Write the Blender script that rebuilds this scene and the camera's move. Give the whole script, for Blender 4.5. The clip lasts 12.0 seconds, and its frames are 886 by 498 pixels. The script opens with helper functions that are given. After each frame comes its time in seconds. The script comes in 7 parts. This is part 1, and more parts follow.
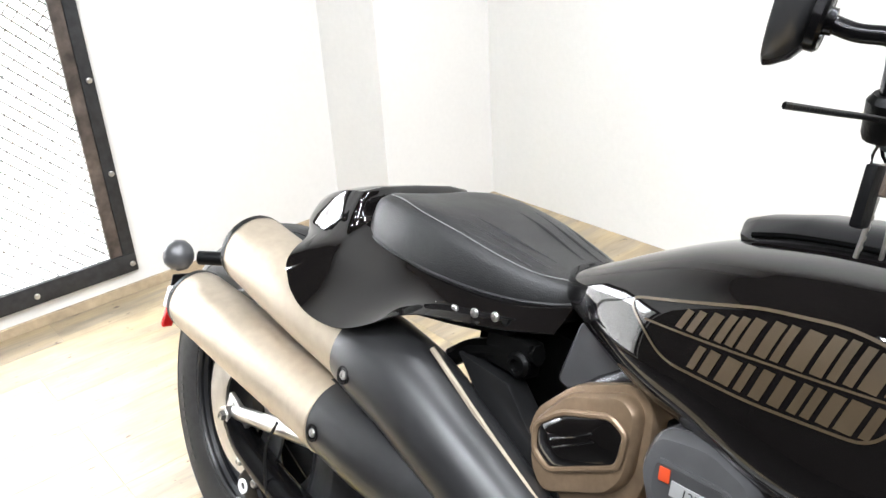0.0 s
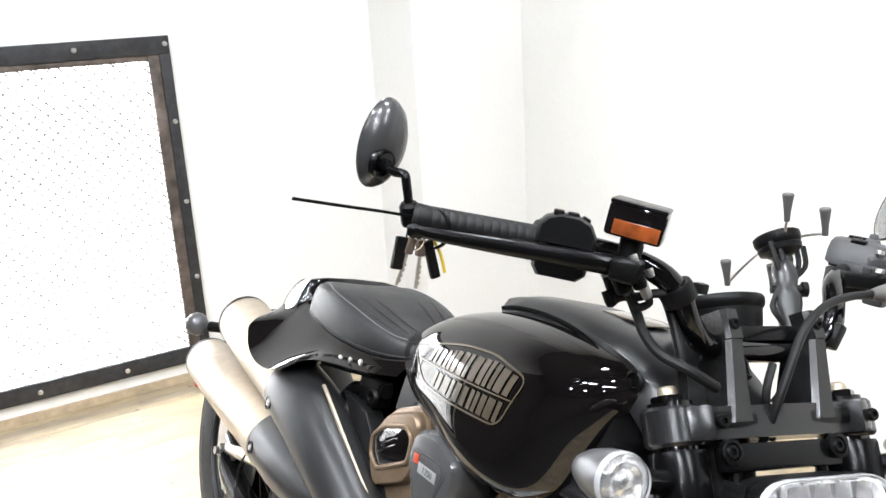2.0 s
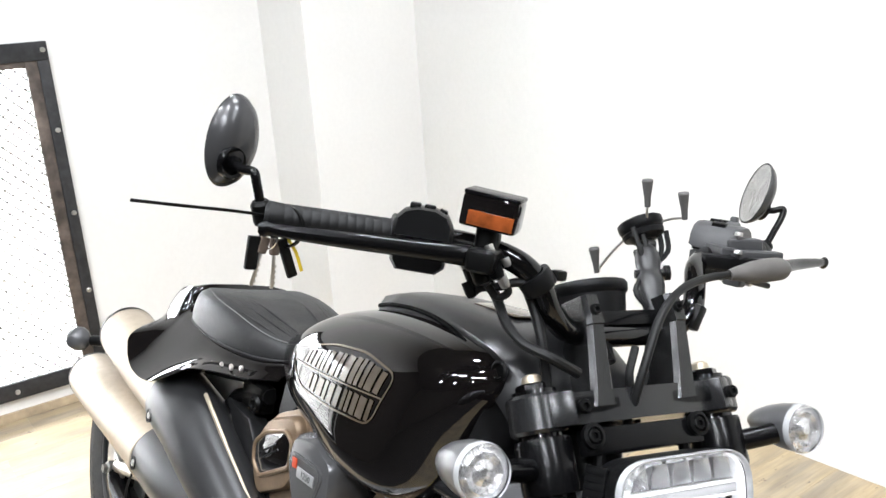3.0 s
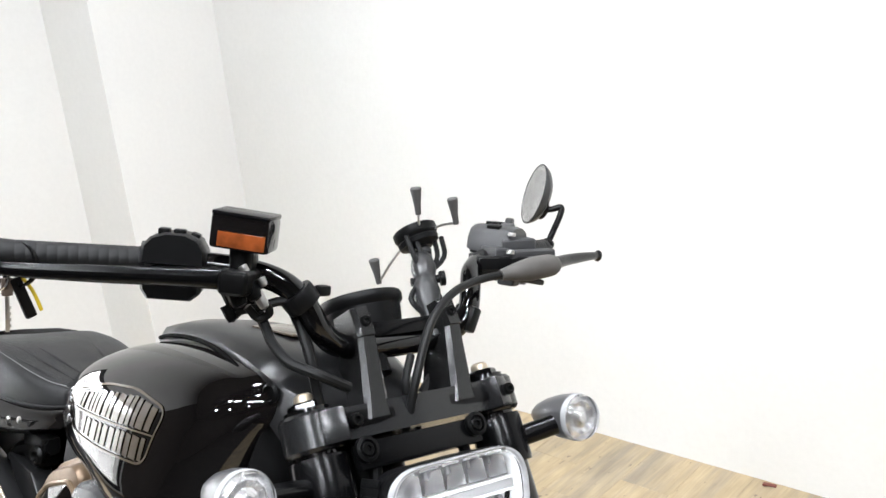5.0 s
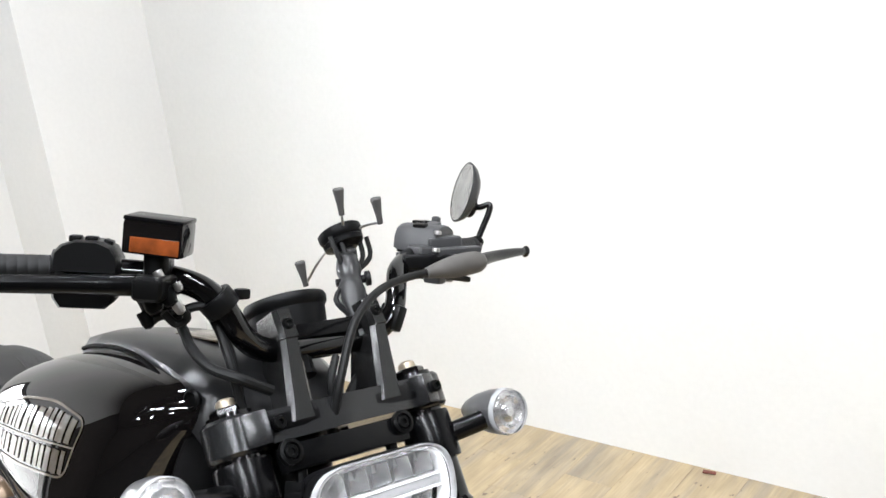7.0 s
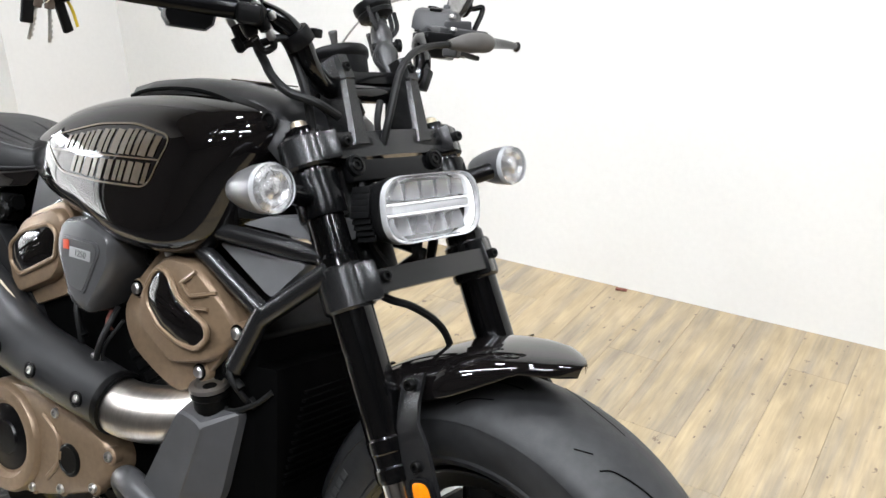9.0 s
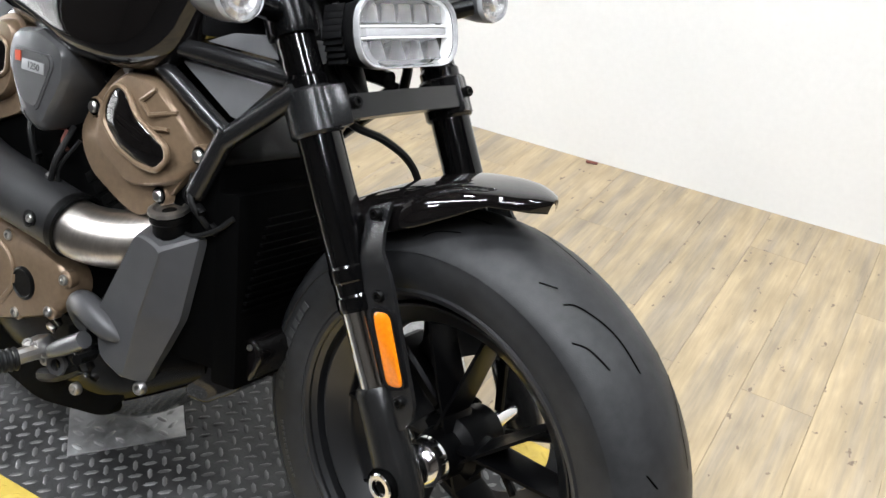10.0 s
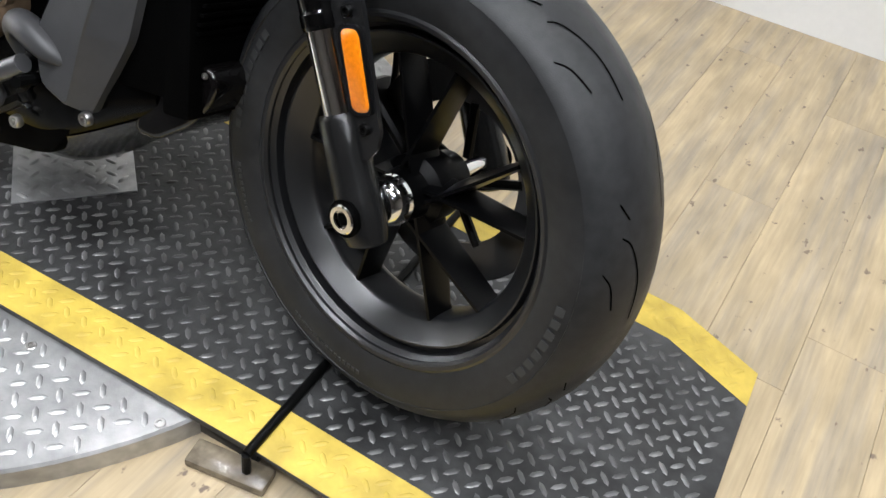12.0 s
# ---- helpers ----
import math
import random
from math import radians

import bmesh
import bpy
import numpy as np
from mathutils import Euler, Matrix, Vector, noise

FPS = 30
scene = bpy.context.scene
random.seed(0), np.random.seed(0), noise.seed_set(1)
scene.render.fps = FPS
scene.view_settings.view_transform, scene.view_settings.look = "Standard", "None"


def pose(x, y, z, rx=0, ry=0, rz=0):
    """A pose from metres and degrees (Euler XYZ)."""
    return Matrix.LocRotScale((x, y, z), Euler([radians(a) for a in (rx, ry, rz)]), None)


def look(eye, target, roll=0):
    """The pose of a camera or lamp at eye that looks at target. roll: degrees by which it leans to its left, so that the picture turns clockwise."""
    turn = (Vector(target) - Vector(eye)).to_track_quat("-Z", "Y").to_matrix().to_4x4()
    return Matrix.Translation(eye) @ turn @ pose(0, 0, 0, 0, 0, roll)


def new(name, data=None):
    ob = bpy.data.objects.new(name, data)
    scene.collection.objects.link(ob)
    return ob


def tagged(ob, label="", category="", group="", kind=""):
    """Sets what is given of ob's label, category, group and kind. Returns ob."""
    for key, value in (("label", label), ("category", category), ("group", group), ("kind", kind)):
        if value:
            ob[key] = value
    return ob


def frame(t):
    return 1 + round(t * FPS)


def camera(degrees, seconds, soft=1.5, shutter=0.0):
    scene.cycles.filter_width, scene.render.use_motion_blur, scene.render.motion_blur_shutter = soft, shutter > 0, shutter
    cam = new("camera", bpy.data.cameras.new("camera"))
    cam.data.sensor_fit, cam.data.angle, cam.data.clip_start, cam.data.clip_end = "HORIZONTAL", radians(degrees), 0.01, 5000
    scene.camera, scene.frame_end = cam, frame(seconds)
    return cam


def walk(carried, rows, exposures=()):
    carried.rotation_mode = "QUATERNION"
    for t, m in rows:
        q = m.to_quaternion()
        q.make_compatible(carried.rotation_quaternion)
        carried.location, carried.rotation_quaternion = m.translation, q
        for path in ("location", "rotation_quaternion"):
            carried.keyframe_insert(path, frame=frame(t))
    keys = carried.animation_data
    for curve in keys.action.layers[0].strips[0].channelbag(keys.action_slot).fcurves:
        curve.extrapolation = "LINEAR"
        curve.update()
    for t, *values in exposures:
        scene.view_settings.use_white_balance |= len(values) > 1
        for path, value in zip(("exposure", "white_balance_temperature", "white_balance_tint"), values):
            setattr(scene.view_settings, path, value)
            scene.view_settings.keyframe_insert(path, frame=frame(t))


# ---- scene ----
cam = camera(54.0, 12.0)

PATH = [
    (0, (1.241, -0.619, 1.316), (-0.156, 0.513, 0.438), -3.6),
    (0.2, (1.326, -0.632, 1.315), (-0.112, 0.478, 0.490), -2.8),
    (0.5, (1.484, -0.641, 1.312), (-0.049, 0.383, 0.535), -1.7),
    (1, (1.736, -0.597, 1.318), (0.089, 0.253, 0.567), 0.5),
    (1.5, (1.816, -0.586, 1.366), (0.13, 0.293, 0.748), -2.0),
    (2, (1.849, -0.572, 1.383), (0.186, 0.388, 0.823), -3.2),
    (2.5, (1.858, -0.538, 1.38), (0.242, 0.503, 0.828), -4.4),
    (3, (1.878, -0.512, 1.368), (0.317, 0.603, 0.802), -4.0),
    (3.5, (1.904, -0.477, 1.358), (0.399, 0.711, 0.792), -4.2),
    (3.7, (1.914, -0.47, 1.353), (0.432, 0.736, 0.762), -4.1),
    (5.3, (1.935, -0.424, 1.356), (0.628, 0.985, 0.8), -5.9),
    (5.5, (1.935, -0.418, 1.361), (0.646, 1.005, 0.8), -5.7),
    (6, (1.944, -0.405, 1.361), (0.679, 1.044, 0.811), -5.7),
    (6.5, (1.952, -0.392, 1.352), (0.698, 1.064, 0.797), -6.4),
    (6.7, (1.957, -0.392, 1.349), (0.697, 1.06, 0.797), -6.6),
    (8.3, (1.971, -0.7, 1.32), (0.879, 0.817, 0.611), -3.7),
    (8.5, (1.972, -0.721, 1.303), (0.909, 0.807, 0.572), -2.3),
    (9, (1.96, -0.731, 1.269), (0.96, 0.787, 0.435), -0.8),
    (9.5, (1.957, -0.735, 1.235), (1.021, 0.762, 0.296), 1.5),
    (9.8, (1.959, -0.736, 1.206), (1.069, 0.748, 0.203), 3.2),
    (10, (1.96, -0.736, 1.197), (1.096, 0.72, 0.133), 3.6),
    (10.5, (1.962, -0.74, 1.157), (1.16, 0.678, -0.002), 5.7),
    (11, (1.963, -0.744, 1.116), (1.245, 0.631, -0.147), 7.7),
    (11.5, (1.966, -0.754, 1.084), (1.305, 0.591, -0.241), 9.2),
    (12, (1.972, -0.763, 1.063), (1.335, 0.566, -0.29), 9.4),
]
EXPOSURES = [(0, 0.55), (1.5, 0.55), (2.5, 0.45), (6.0, 0.25), (8.5, 0.2), (9.5, 0.17), (10.5, 0.13), (11.5, 0.0), (12, -0.13)]
walk(cam, [(t, look(eye, target, roll)) for t, eye, target, roll in PATH], EXPOSURES)

# ---- world, sun and lamps ----
world = bpy.data.worlds.new("sky")
scene.world = world
world.use_nodes = True
wn = world.node_tree
sky = wn.nodes.new("ShaderNodeTexSky")
sky.sky_type, sky.sun_disc = "NISHITA", False
sky.sun_elevation, sky.sun_rotation = radians(38), radians(-70)
wn.links.new(sky.outputs[0], wn.nodes["Background"].inputs[0])
wn.nodes["Background"].inputs[1].default_value = 0.15


def area(name, m, sx, sy, watts, colour=(1, 1, 1)):
    lamp = bpy.data.lights.new(name, "AREA")
    lamp.shape, lamp.size, lamp.size_y, lamp.energy, lamp.color = "RECTANGLE", sx, sy, watts, colour
    ob = new(name, lamp)
    ob.matrix_world = m
    return tagged(ob, "", "", "", "structure")


sun = bpy.data.lights.new("sun", "SUN")
sun.energy, sun.angle, sun.color = 2.0, radians(3), (1, 0.96, 0.9)
new("sun", sun).matrix_world = look((-6, -3, 6), (0, 0, 0))
area("daylight_window", look((-1.95, -0.60, 1.50), (0.3, -0.55, 0.0)), 2.2, 1.1, 170, (0.92, 0.97, 1.04))
TUBES = ((0.7, -1.1, 60), (2.6, -1.3, 58), (3.4, 0.2, 42))
for lx, ly, watts in TUBES:
    area("ceiling_tube", look((lx, ly, 2.93), (lx, ly + 0.001, 0)), 1.2, 0.10, watts, (0.94, 0.98, 1.04))
SPOTS = ((0.2, 0.5), (1.2, 0.5), (2.2, 0.5), (1.7, -0.5), (0.4, -2.2), (1.4, -2.2), (3.2, -2.2))
for lx, ly in SPOTS:
    area("ceiling_spot", look((lx, ly, 2.95), (lx, ly + 0.001, 0)), 0.13, 0.13, 20, (0.94, 0.98, 1.04))


# ---- materials ----
def material(name, colour, rough=0.5, metal=0.0, coat=0.0, grain=0.0, scale=40.0, bump=0.0, bump_scale=300.0, stain=0.0, stain_scale=6.0, stretch=(1, 1, 1), trans=0.0, emit=0.0, spec=0.5, ior=1.45, rough_var=0.0):
    """A surface with colour variation at two scales, fine relief and uneven gloss."""
    m = bpy.data.materials.new(name)
    m.use_nodes = True
    nt = m.node_tree
    b = nt.nodes["Principled BSDF"]
    b.inputs["Base Color"].default_value = (*colour, 1)
    b.inputs["Roughness"].default_value = rough
    b.inputs["Metallic"].default_value = metal
    b.inputs["Coat Weight"].default_value = coat
    b.inputs["Coat Roughness"].default_value = 0.03
    b.inputs["Transmission Weight"].default_value = trans
    b.inputs["IOR"].default_value = ior
    b.inputs["Specular IOR Level"].default_value = spec
    if emit:
        b.inputs["Emission Color"].default_value = (*colour, 1)
        b.inputs["Emission Strength"].default_value = emit
    tc = nt.nodes.new("ShaderNodeTexCoord")
    mp = nt.nodes.new("ShaderNodeMapping")
    mp.inputs["Scale"].default_value = stretch
    nt.links.new(tc.outputs["Object"], mp.inputs[0])

    def tex(s, detail=4):
        n = nt.nodes.new("ShaderNodeTexNoise")
        n.inputs["Scale"].default_value = s
        n.inputs["Detail"].default_value = detail
        nt.links.new(mp.outputs[0], n.inputs["Vector"])
        return n.outputs["Fac"]

    def ramp(fac, lo, hi):
        n = nt.nodes.new("ShaderNodeMapRange")
        n.inputs["From Min"].default_value, n.inputs["From Max"].default_value = 0.3, 0.7
        n.inputs["To Min"].default_value, n.inputs["To Max"].default_value = lo, hi
        nt.links.new(fac, n.inputs["Value"])
        return n.outputs[0]

    last = None
    for amount, s in ((grain, scale), (stain, stain_scale)):
        if amount:
            n = nt.nodes.new("ShaderNodeMix")
            n.data_type, n.blend_type = "RGBA", "MULTIPLY"
            n.inputs["Factor"].default_value = 1
            if last:
                nt.links.new(last, n.inputs["A"])
            else:
                n.inputs["A"].default_value = (*colour, 1)
            nt.links.new(ramp(tex(s), 1 - amount, 1 + amount * 0.6), n.inputs["B"])
            last = n.outputs["Result"]
    if last:
        nt.links.new(last, b.inputs["Base Color"])
    if rough_var:
        nt.links.new(ramp(tex(stain_scale * 2), max(0.02, rough - rough_var), rough + rough_var), b.inputs["Roughness"])
    if bump:
        n = nt.nodes.new("ShaderNodeBump")
        n.inputs["Strength"].default_value = bump
        n.inputs["Distance"].default_value = 0.002
        nt.links.new(tex(bump_scale, 3), n.inputs["Height"])
        nt.links.new(n.outputs[0], b.inputs["Normal"])
    return m


M_gloss = material("gloss_black_paint", (0.003, 0.0026, 0.0026), 0.3, coat=1.0, spec=0.0, bump=0.02, bump_scale=900)
M_gloss.node_tree.nodes["Principled BSDF"].inputs["Coat IOR"].default_value = 1.52
M_belly = material("dull_black_pan", (0.0015, 0.0015, 0.0015), 0.18, spec=0.06, grain=0.2, bump=0.03, bump_scale=600)
M_fork = material("gloss_black_fork", (0.0015, 0.0015, 0.0016), 0.09, spec=0.5, bump=0.01, bump_scale=900)
M_satin = material("satin_black_paint", (0.0022, 0.0022, 0.0024), 0.2, spec=0.2, grain=0.15, bump=0.04, bump_scale=700, rough_var=0.05)
M_matte = material("matte_black_heat_paint", (0.014, 0.014, 0.0145), 0.36, spec=0.5, grain=0.15, bump=0.06, bump_scale=900, stain=0.12, rough_var=0.06)
M_cast = material("black_cast_metal", (0.002, 0.002, 0.002), 0.34, spec=0.13, grain=0.3, bump=0.15, bump_scale=600)
M_plastic = material("grained_black_plastic", (0.0035, 0.0035, 0.0037), 0.36, spec=0.16, grain=0.15, bump=0.12, bump_scale=1200)
M_grey = material("charcoal_plastic", (0.037, 0.037, 0.038), 0.42, spec=0.4, grain=0.12, bump=0.12, bump_scale=1200, stain=0.1)
M_graphite = material("satin_graphite_cover", (0.075, 0.075, 0.077), 0.25, metal=0.3, grain=0.1, bump=0.04, bump_scale=900)
M_console = material("satin_charcoal_panel", (0.008, 0.008, 0.0083), 0.28, spec=0.35, grain=0.1, bump=0.03, bump_scale=900)
M_shell = material("satin_grey_shell", (0.085, 0.085, 0.088), 0.30, metal=0.4, grain=0.1)
M_leather = material("black_vinyl_seat", (0.013, 0.013, 0.0134), 0.42, spec=0.4, grain=0.2, scale=90, bump=0.3, bump_scale=520, rough_var=0.06)
M_thread = material("grey_thread", (0.14, 0.14, 0.14), 0.8)
M_tan = material("champagne_muffler", (0.44, 0.375, 0.29), 0.42, metal=0.7, grain=0.08, scale=60, bump=0.05, bump_scale=900, stain=0.12, rough_var=0.06)
M_bronze = material("bronze_engine_paint", (0.19, 0.132, 0.083), 0.34, metal=0.4, grain=0.12, scale=120, bump=0.06, bump_scale=900, stain=0.15)
M_pipe = material("brushed_steel_pipe", (0.62, 0.58, 0.53), 0.3, metal=1, grain=0.12, scale=50, stretch=(6, 1, 1), stain=0.15, bump=0.05)
M_chrome = material("chrome", (0.8, 0.8, 0.8), 0.08, metal=1)
M_steel = material("zinc_steel", (0.5, 0.49, 0.47), 0.32, metal=1, grain=0.15)
M_rubber = material("tyre_rubber", (0.019, 0.0192, 0.020), 0.46, spec=0.34, grain=0.25, scale=70, bump=0.12, bump_scale=700, stain=0.35, stain_scale=9, rough_var=0.08)
# Near black that paints the shade inside the tread grooves.
M_groove = material("groove_shade", (0.0005, 0.0005, 0.0005), 0.9, spec=0.0)
M_mark = material("tyre_moulding", (0.036, 0.036, 0.036), 0.55, spec=0.3)
M_rim = material("satin_black_rim", (0.010, 0.0102, 0.011), 0.3, spec=0.8, grain=0.1, bump=0.03, bump_scale=900)
M_spoke = material("black_cast_spoke", (0.0016, 0.0016, 0.0018), 0.3, spec=0.14, grain=0.15, bump=0.05, bump_scale=700)
M_tube = material("satin_frame_paint", (0.009, 0.009, 0.0094), 0.24, spec=0.55, grain=0.1, bump=0.05, bump_scale=800)
M_cover = material("charcoal_side_plastic", (0.045, 0.045, 0.0465), 0.38, spec=0.45, grain=0.1, bump=0.1, bump_scale=1200)
M_fill = material("light_grey_plastic", (0.15, 0.15, 0.153), 0.36, spec=0.5, grain=0.08, bump=0.05, bump_scale=1200)
M_pan = material("polished_dark_steel", (0.20, 0.195, 0.19), 0.17, metal=0.95, grain=0.15, bump=0.04, bump_scale=300)
M_foot = material("satin_black_casting", (0.008, 0.008, 0.008), 0.24, spec=0.5, grain=0.2, bump=0.1, bump_scale=700)
M_gold = material("gold_decal", (0.042, 0.029, 0.016), 0.5, coat=1.0, spec=0.2, grain=0.1)
M_gold.node_tree.nodes["Principled BSDF"].inputs["Coat IOR"].default_value = 1.52
M_decal = material("black_decal", (0.012, 0.011, 0.01), 0.3, coat=0.5)
M_amber = material("amber_reflector", (0.72, 0.19, 0.003), 0.12, coat=0.6, bump=0.3, bump_scale=700, grain=0.15, scale=200)
M_amberwin = material("orange_sight_glass", (0.20, 0.048, 0.012), 0.12, coat=0.8, stain=0.6, stain_scale=40)
M_lens = material("clear_lens", (1, 1, 1), 0.03, trans=1.0, ior=1.3)
M_reflector = material("lamp_reflector", (0.66, 0.66, 0.67), 0.16, metal=0.85, bump=0.5, bump_scale=140, stain=0.4, stain_scale=70)
M_frost = material("frosted_light_guide", (0.74, 0.74, 0.74), 0.2, stain=0.12, stain_scale=60)
M_rimglass = material("smoky_clear_rim", (0.46, 0.46, 0.47), 0.12, coat=0.6, trans=0.3, stain=0.2, stain_scale=50)
M_mirror = material("mirror_glass", (0.9, 0.9, 0.9), 0.02, metal=1)
M_mirshell = material("satin_dark_shell", (0.045, 0.045, 0.046), 0.25, metal=0.35, spec=0.5, grain=0.1)
M_clawtip = material("grey_rubber_tip", (0.06, 0.058, 0.055), 0.6, grain=0.15)
M_keyhead = material("brown_key_head", (0.10, 0.075, 0.06), 0.45, grain=0.2)
M_red = material("red_plastic", (0.5, 0.01, 0.01), 0.2, coat=0.5)
M_redpaint = material("red_orange_enamel", (0.40, 0.045, 0.012), 0.4)
M_scrap = material("faded_red_scrap", (0.17, 0.05, 0.035), 0.7, grain=0.2)
M_yellowcable = material("yellow_sleeve", (0.62, 0.45, 0.03), 0.5)
M_pale = material("pale_grey_print", (0.22, 0.22, 0.22), 0.5)
M_hose = material("rubber_hose", (0.005, 0.005, 0.005), 0.5, spec=0.25)
M_boot = material("grey_rubber_boot", (0.07, 0.065, 0.06), 0.65, grain=0.15)
M_deck = material("black_deck_steel", (0.047, 0.047, 0.047), 0.40, metal=0.2, grain=0.4, scale=30, stain=0.5, stain_scale=5, bump=0.12, bump_scale=200, rough_var=0.12)
M_worn = material("worn_tread_tops", (0.17, 0.17, 0.168), 0.34, metal=0.6, grain=0.4, scale=25, stain=0.5, stain_scale=4)
M_yellow = material("worn_yellow_paint", (0.56, 0.405, 0.07), 0.5, grain=0.14, scale=35, stain=0.25, stain_scale=14, bump=0.1, bump_scale=200)
M_tread = material("bare_aluminium_tread", (0.44, 0.44, 0.435), 0.34, metal=0.7, grain=0.2, scale=40, stain=0.3, stain_scale=5, bump=0.08, bump_scale=200)
M_wall = material("white_wall_paint", (0.71, 0.70, 0.675), 0.75, grain=0.02, scale=60, stain=0.035, stain_scale=1.3, bump=0.08, bump_scale=140)
M_pave = material("outdoor_paving", (0.45, 0.445, 0.43), 0.8, grain=0.12, scale=12, stain=0.2, stain_scale=2)
M_base = material("tan_baseboard", (0.42, 0.33, 0.22), 0.6, grain=0.15, stain=0.2)
M_ceiling = material("ceiling_paint", (0.8, 0.8, 0.78), 0.85, grain=0.03)
M_frame = material("black_steel_frame", (0.03, 0.03, 0.032), 0.5, metal=0.2, grain=0.35, stain=0.3, bump=0.1, bump_scale=150)
M_rust = material("weathered_steel_bar", (0.12, 0.095, 0.08), 0.6, metal=0.3, grain=0.5, scale=25, stain=0.5, stain_scale=12, bump=0.2, bump_scale=150)
M_mesh = material("galvanised_expanded_metal", (0.25, 0.24, 0.225), 0.5, metal=0.3)
M_glass = material("window_glass", (1, 1, 1), 0.0, trans=1.0, ior=1.02)
# Near-zero black that paints deep shade in hollows, gaps and recesses.
M_void = material("deep_shade_black", (0.0008, 0.0008, 0.0008), 0.7, spec=0.03, grain=0.2)
M_dark = material("toned_down_ceiling", (0.10, 0.085, 0.07), 0.7, grain=0.2, stain=0.2)
M_pit = material("dark_unseen_floor", (0.03, 0.028, 0.026), 0.6, grain=0.3, stain=0.2)
# Dark colour stands in for an unlit room in the gloss paint's reflections.
M_room = material("dark_unseen_wall", (0.05, 0.042, 0.034), 0.75, grain=0.1, stain=0.15)
# Glow of the backdrop sheet outside the window, not of any lamp.
M_skyglow = material("sky_glow", (1, 1, 1), 0.5, emit=6)


def plank_material():
    m = material("vinyl_plank", (0.44, 0.33, 0.2), 0.5, bump=0.06, bump_scale=120)
    nt = m.node_tree
    b = nt.nodes["Principled BSDF"]
    tc = nt.nodes.new("ShaderNodeTexCoord")
    info = nt.nodes.new("ShaderNodeObjectInfo")
    shift = nt.nodes.new("ShaderNodeVectorMath")
    shift.operation = "MULTIPLY_ADD"
    shift.inputs[1].default_value = (1, 1, 1)
    nt.links.new(tc.outputs["Object"], shift.inputs[0])
    wide = nt.nodes.new("ShaderNodeVectorMath")
    wide.operation = "SCALE"
    wide.inputs[0].default_value = (31, 17, 5)
    nt.links.new(info.outputs["Random"], wide.inputs["Scale"])
    nt.links.new(wide.outputs[0], shift.inputs[2])
    out = None
    for s, stretch, lo, hi, w in ((40, (4.0, 0.25, 1), 0.88, 1.08, 1.0), (9, (2.2, 0.7, 1), 0.80, 1.10, 1.0)):
        mp = nt.nodes.new("ShaderNodeMapping")
        mp.inputs["Scale"].default_value = stretch
        nt.links.new(shift.outputs[0], mp.inputs[0])
        n = nt.nodes.new("ShaderNodeTexNoise")
        n.inputs["Scale"].default_value, n.inputs["Detail"].default_value = s, 5
        nt.links.new(mp.outputs[0], n.inputs["Vector"])
        r = nt.nodes.new("ShaderNodeMapRange")
        r.inputs["From Min"].default_value, r.inputs["From Max"].default_value = 0.3, 0.7
        r.inputs["To Min"].default_value, r.inputs["To Max"].default_value = lo, hi
        nt.links.new(n.outputs["Fac"], r.inputs["Value"])
        x = nt.nodes.new("ShaderNodeMix")
        x.data_type, x.blend_type = "RGBA", "MULTIPLY"
        x.inputs["Factor"].default_value = w
        if out:
            nt.links.new(out, x.inputs["A"])
        else:
            # tan boards with long grey-washed streaks
            tone = nt.nodes.new("ShaderNodeMix")
            tone.data_type = "RGBA"
            tone.inputs["A"].default_value, tone.inputs["B"].default_value = (0.415, 0.322, 0.196, 1), (0.285, 0.238, 0.178, 1)
            sm = nt.nodes.new("ShaderNodeMapping")
            sm.inputs["Scale"].default_value = (3.6, 0.26, 1)
            nt.links.new(shift.outputs[0], sm.inputs[0])
            sn = nt.nodes.new("ShaderNodeTexNoise")
            sn.inputs["Scale"].default_value, sn.inputs["Detail"].default_value, sn.inputs["Roughness"].default_value = 5.5, 6, 0.62
            nt.links.new(sm.outputs[0], sn.inputs["Vector"])
            bias = nt.nodes.new("ShaderNodeMath")
            bias.operation = "MULTIPLY_ADD"
            bias.inputs[1].default_value, bias.inputs[2].default_value = 0.10, -0.05
            nt.links.new(info.outputs["Random"], bias.inputs[0])
            both = nt.nodes.new("ShaderNodeMath")
            both.operation = "ADD"
            nt.links.new(sn.outputs["Fac"], both.inputs[0])
            nt.links.new(bias.outputs[0], both.inputs[1])
            sr = nt.nodes.new("ShaderNodeMapRange")
            sr.interpolation_type = "SMOOTHSTEP"
            sr.inputs["From Min"].default_value, sr.inputs["From Max"].default_value = 0.38, 0.70
            nt.links.new(both.outputs[0], sr.inputs["Value"])
            nt.links.new(sr.outputs[0], tone.inputs["Factor"])
            nt.links.new(tone.outputs["Result"], x.inputs["A"])
        nt.links.new(r.outputs[0], x.inputs["B"])
        out = x.outputs["Result"]
    # dark knots and scuffs
    n = nt.nodes.new("ShaderNodeTexNoise")
    n.inputs["Scale"].default_value, n.inputs["Detail"].default_value = 34, 4
    mp = nt.nodes.new("ShaderNodeMapping")
    mp.inputs["Scale"].default_value = (1.4, 0.8, 1)
    nt.links.new(shift.outputs[0], mp.inputs[0])
    nt.links.new(mp.outputs[0], n.inputs["Vector"])
    r = nt.nodes.new("ShaderNodeMapRange")
    r.inputs["From Min"].default_value, r.inputs["From Max"].default_value = 0.67, 0.72
    nt.links.new(n.outputs["Fac"], r.inputs["Value"])
    x = nt.nodes.new("ShaderNodeMix")
    x.data_type = "RGBA"
    x.inputs["B"].default_value = (0.15, 0.11, 0.08, 1)
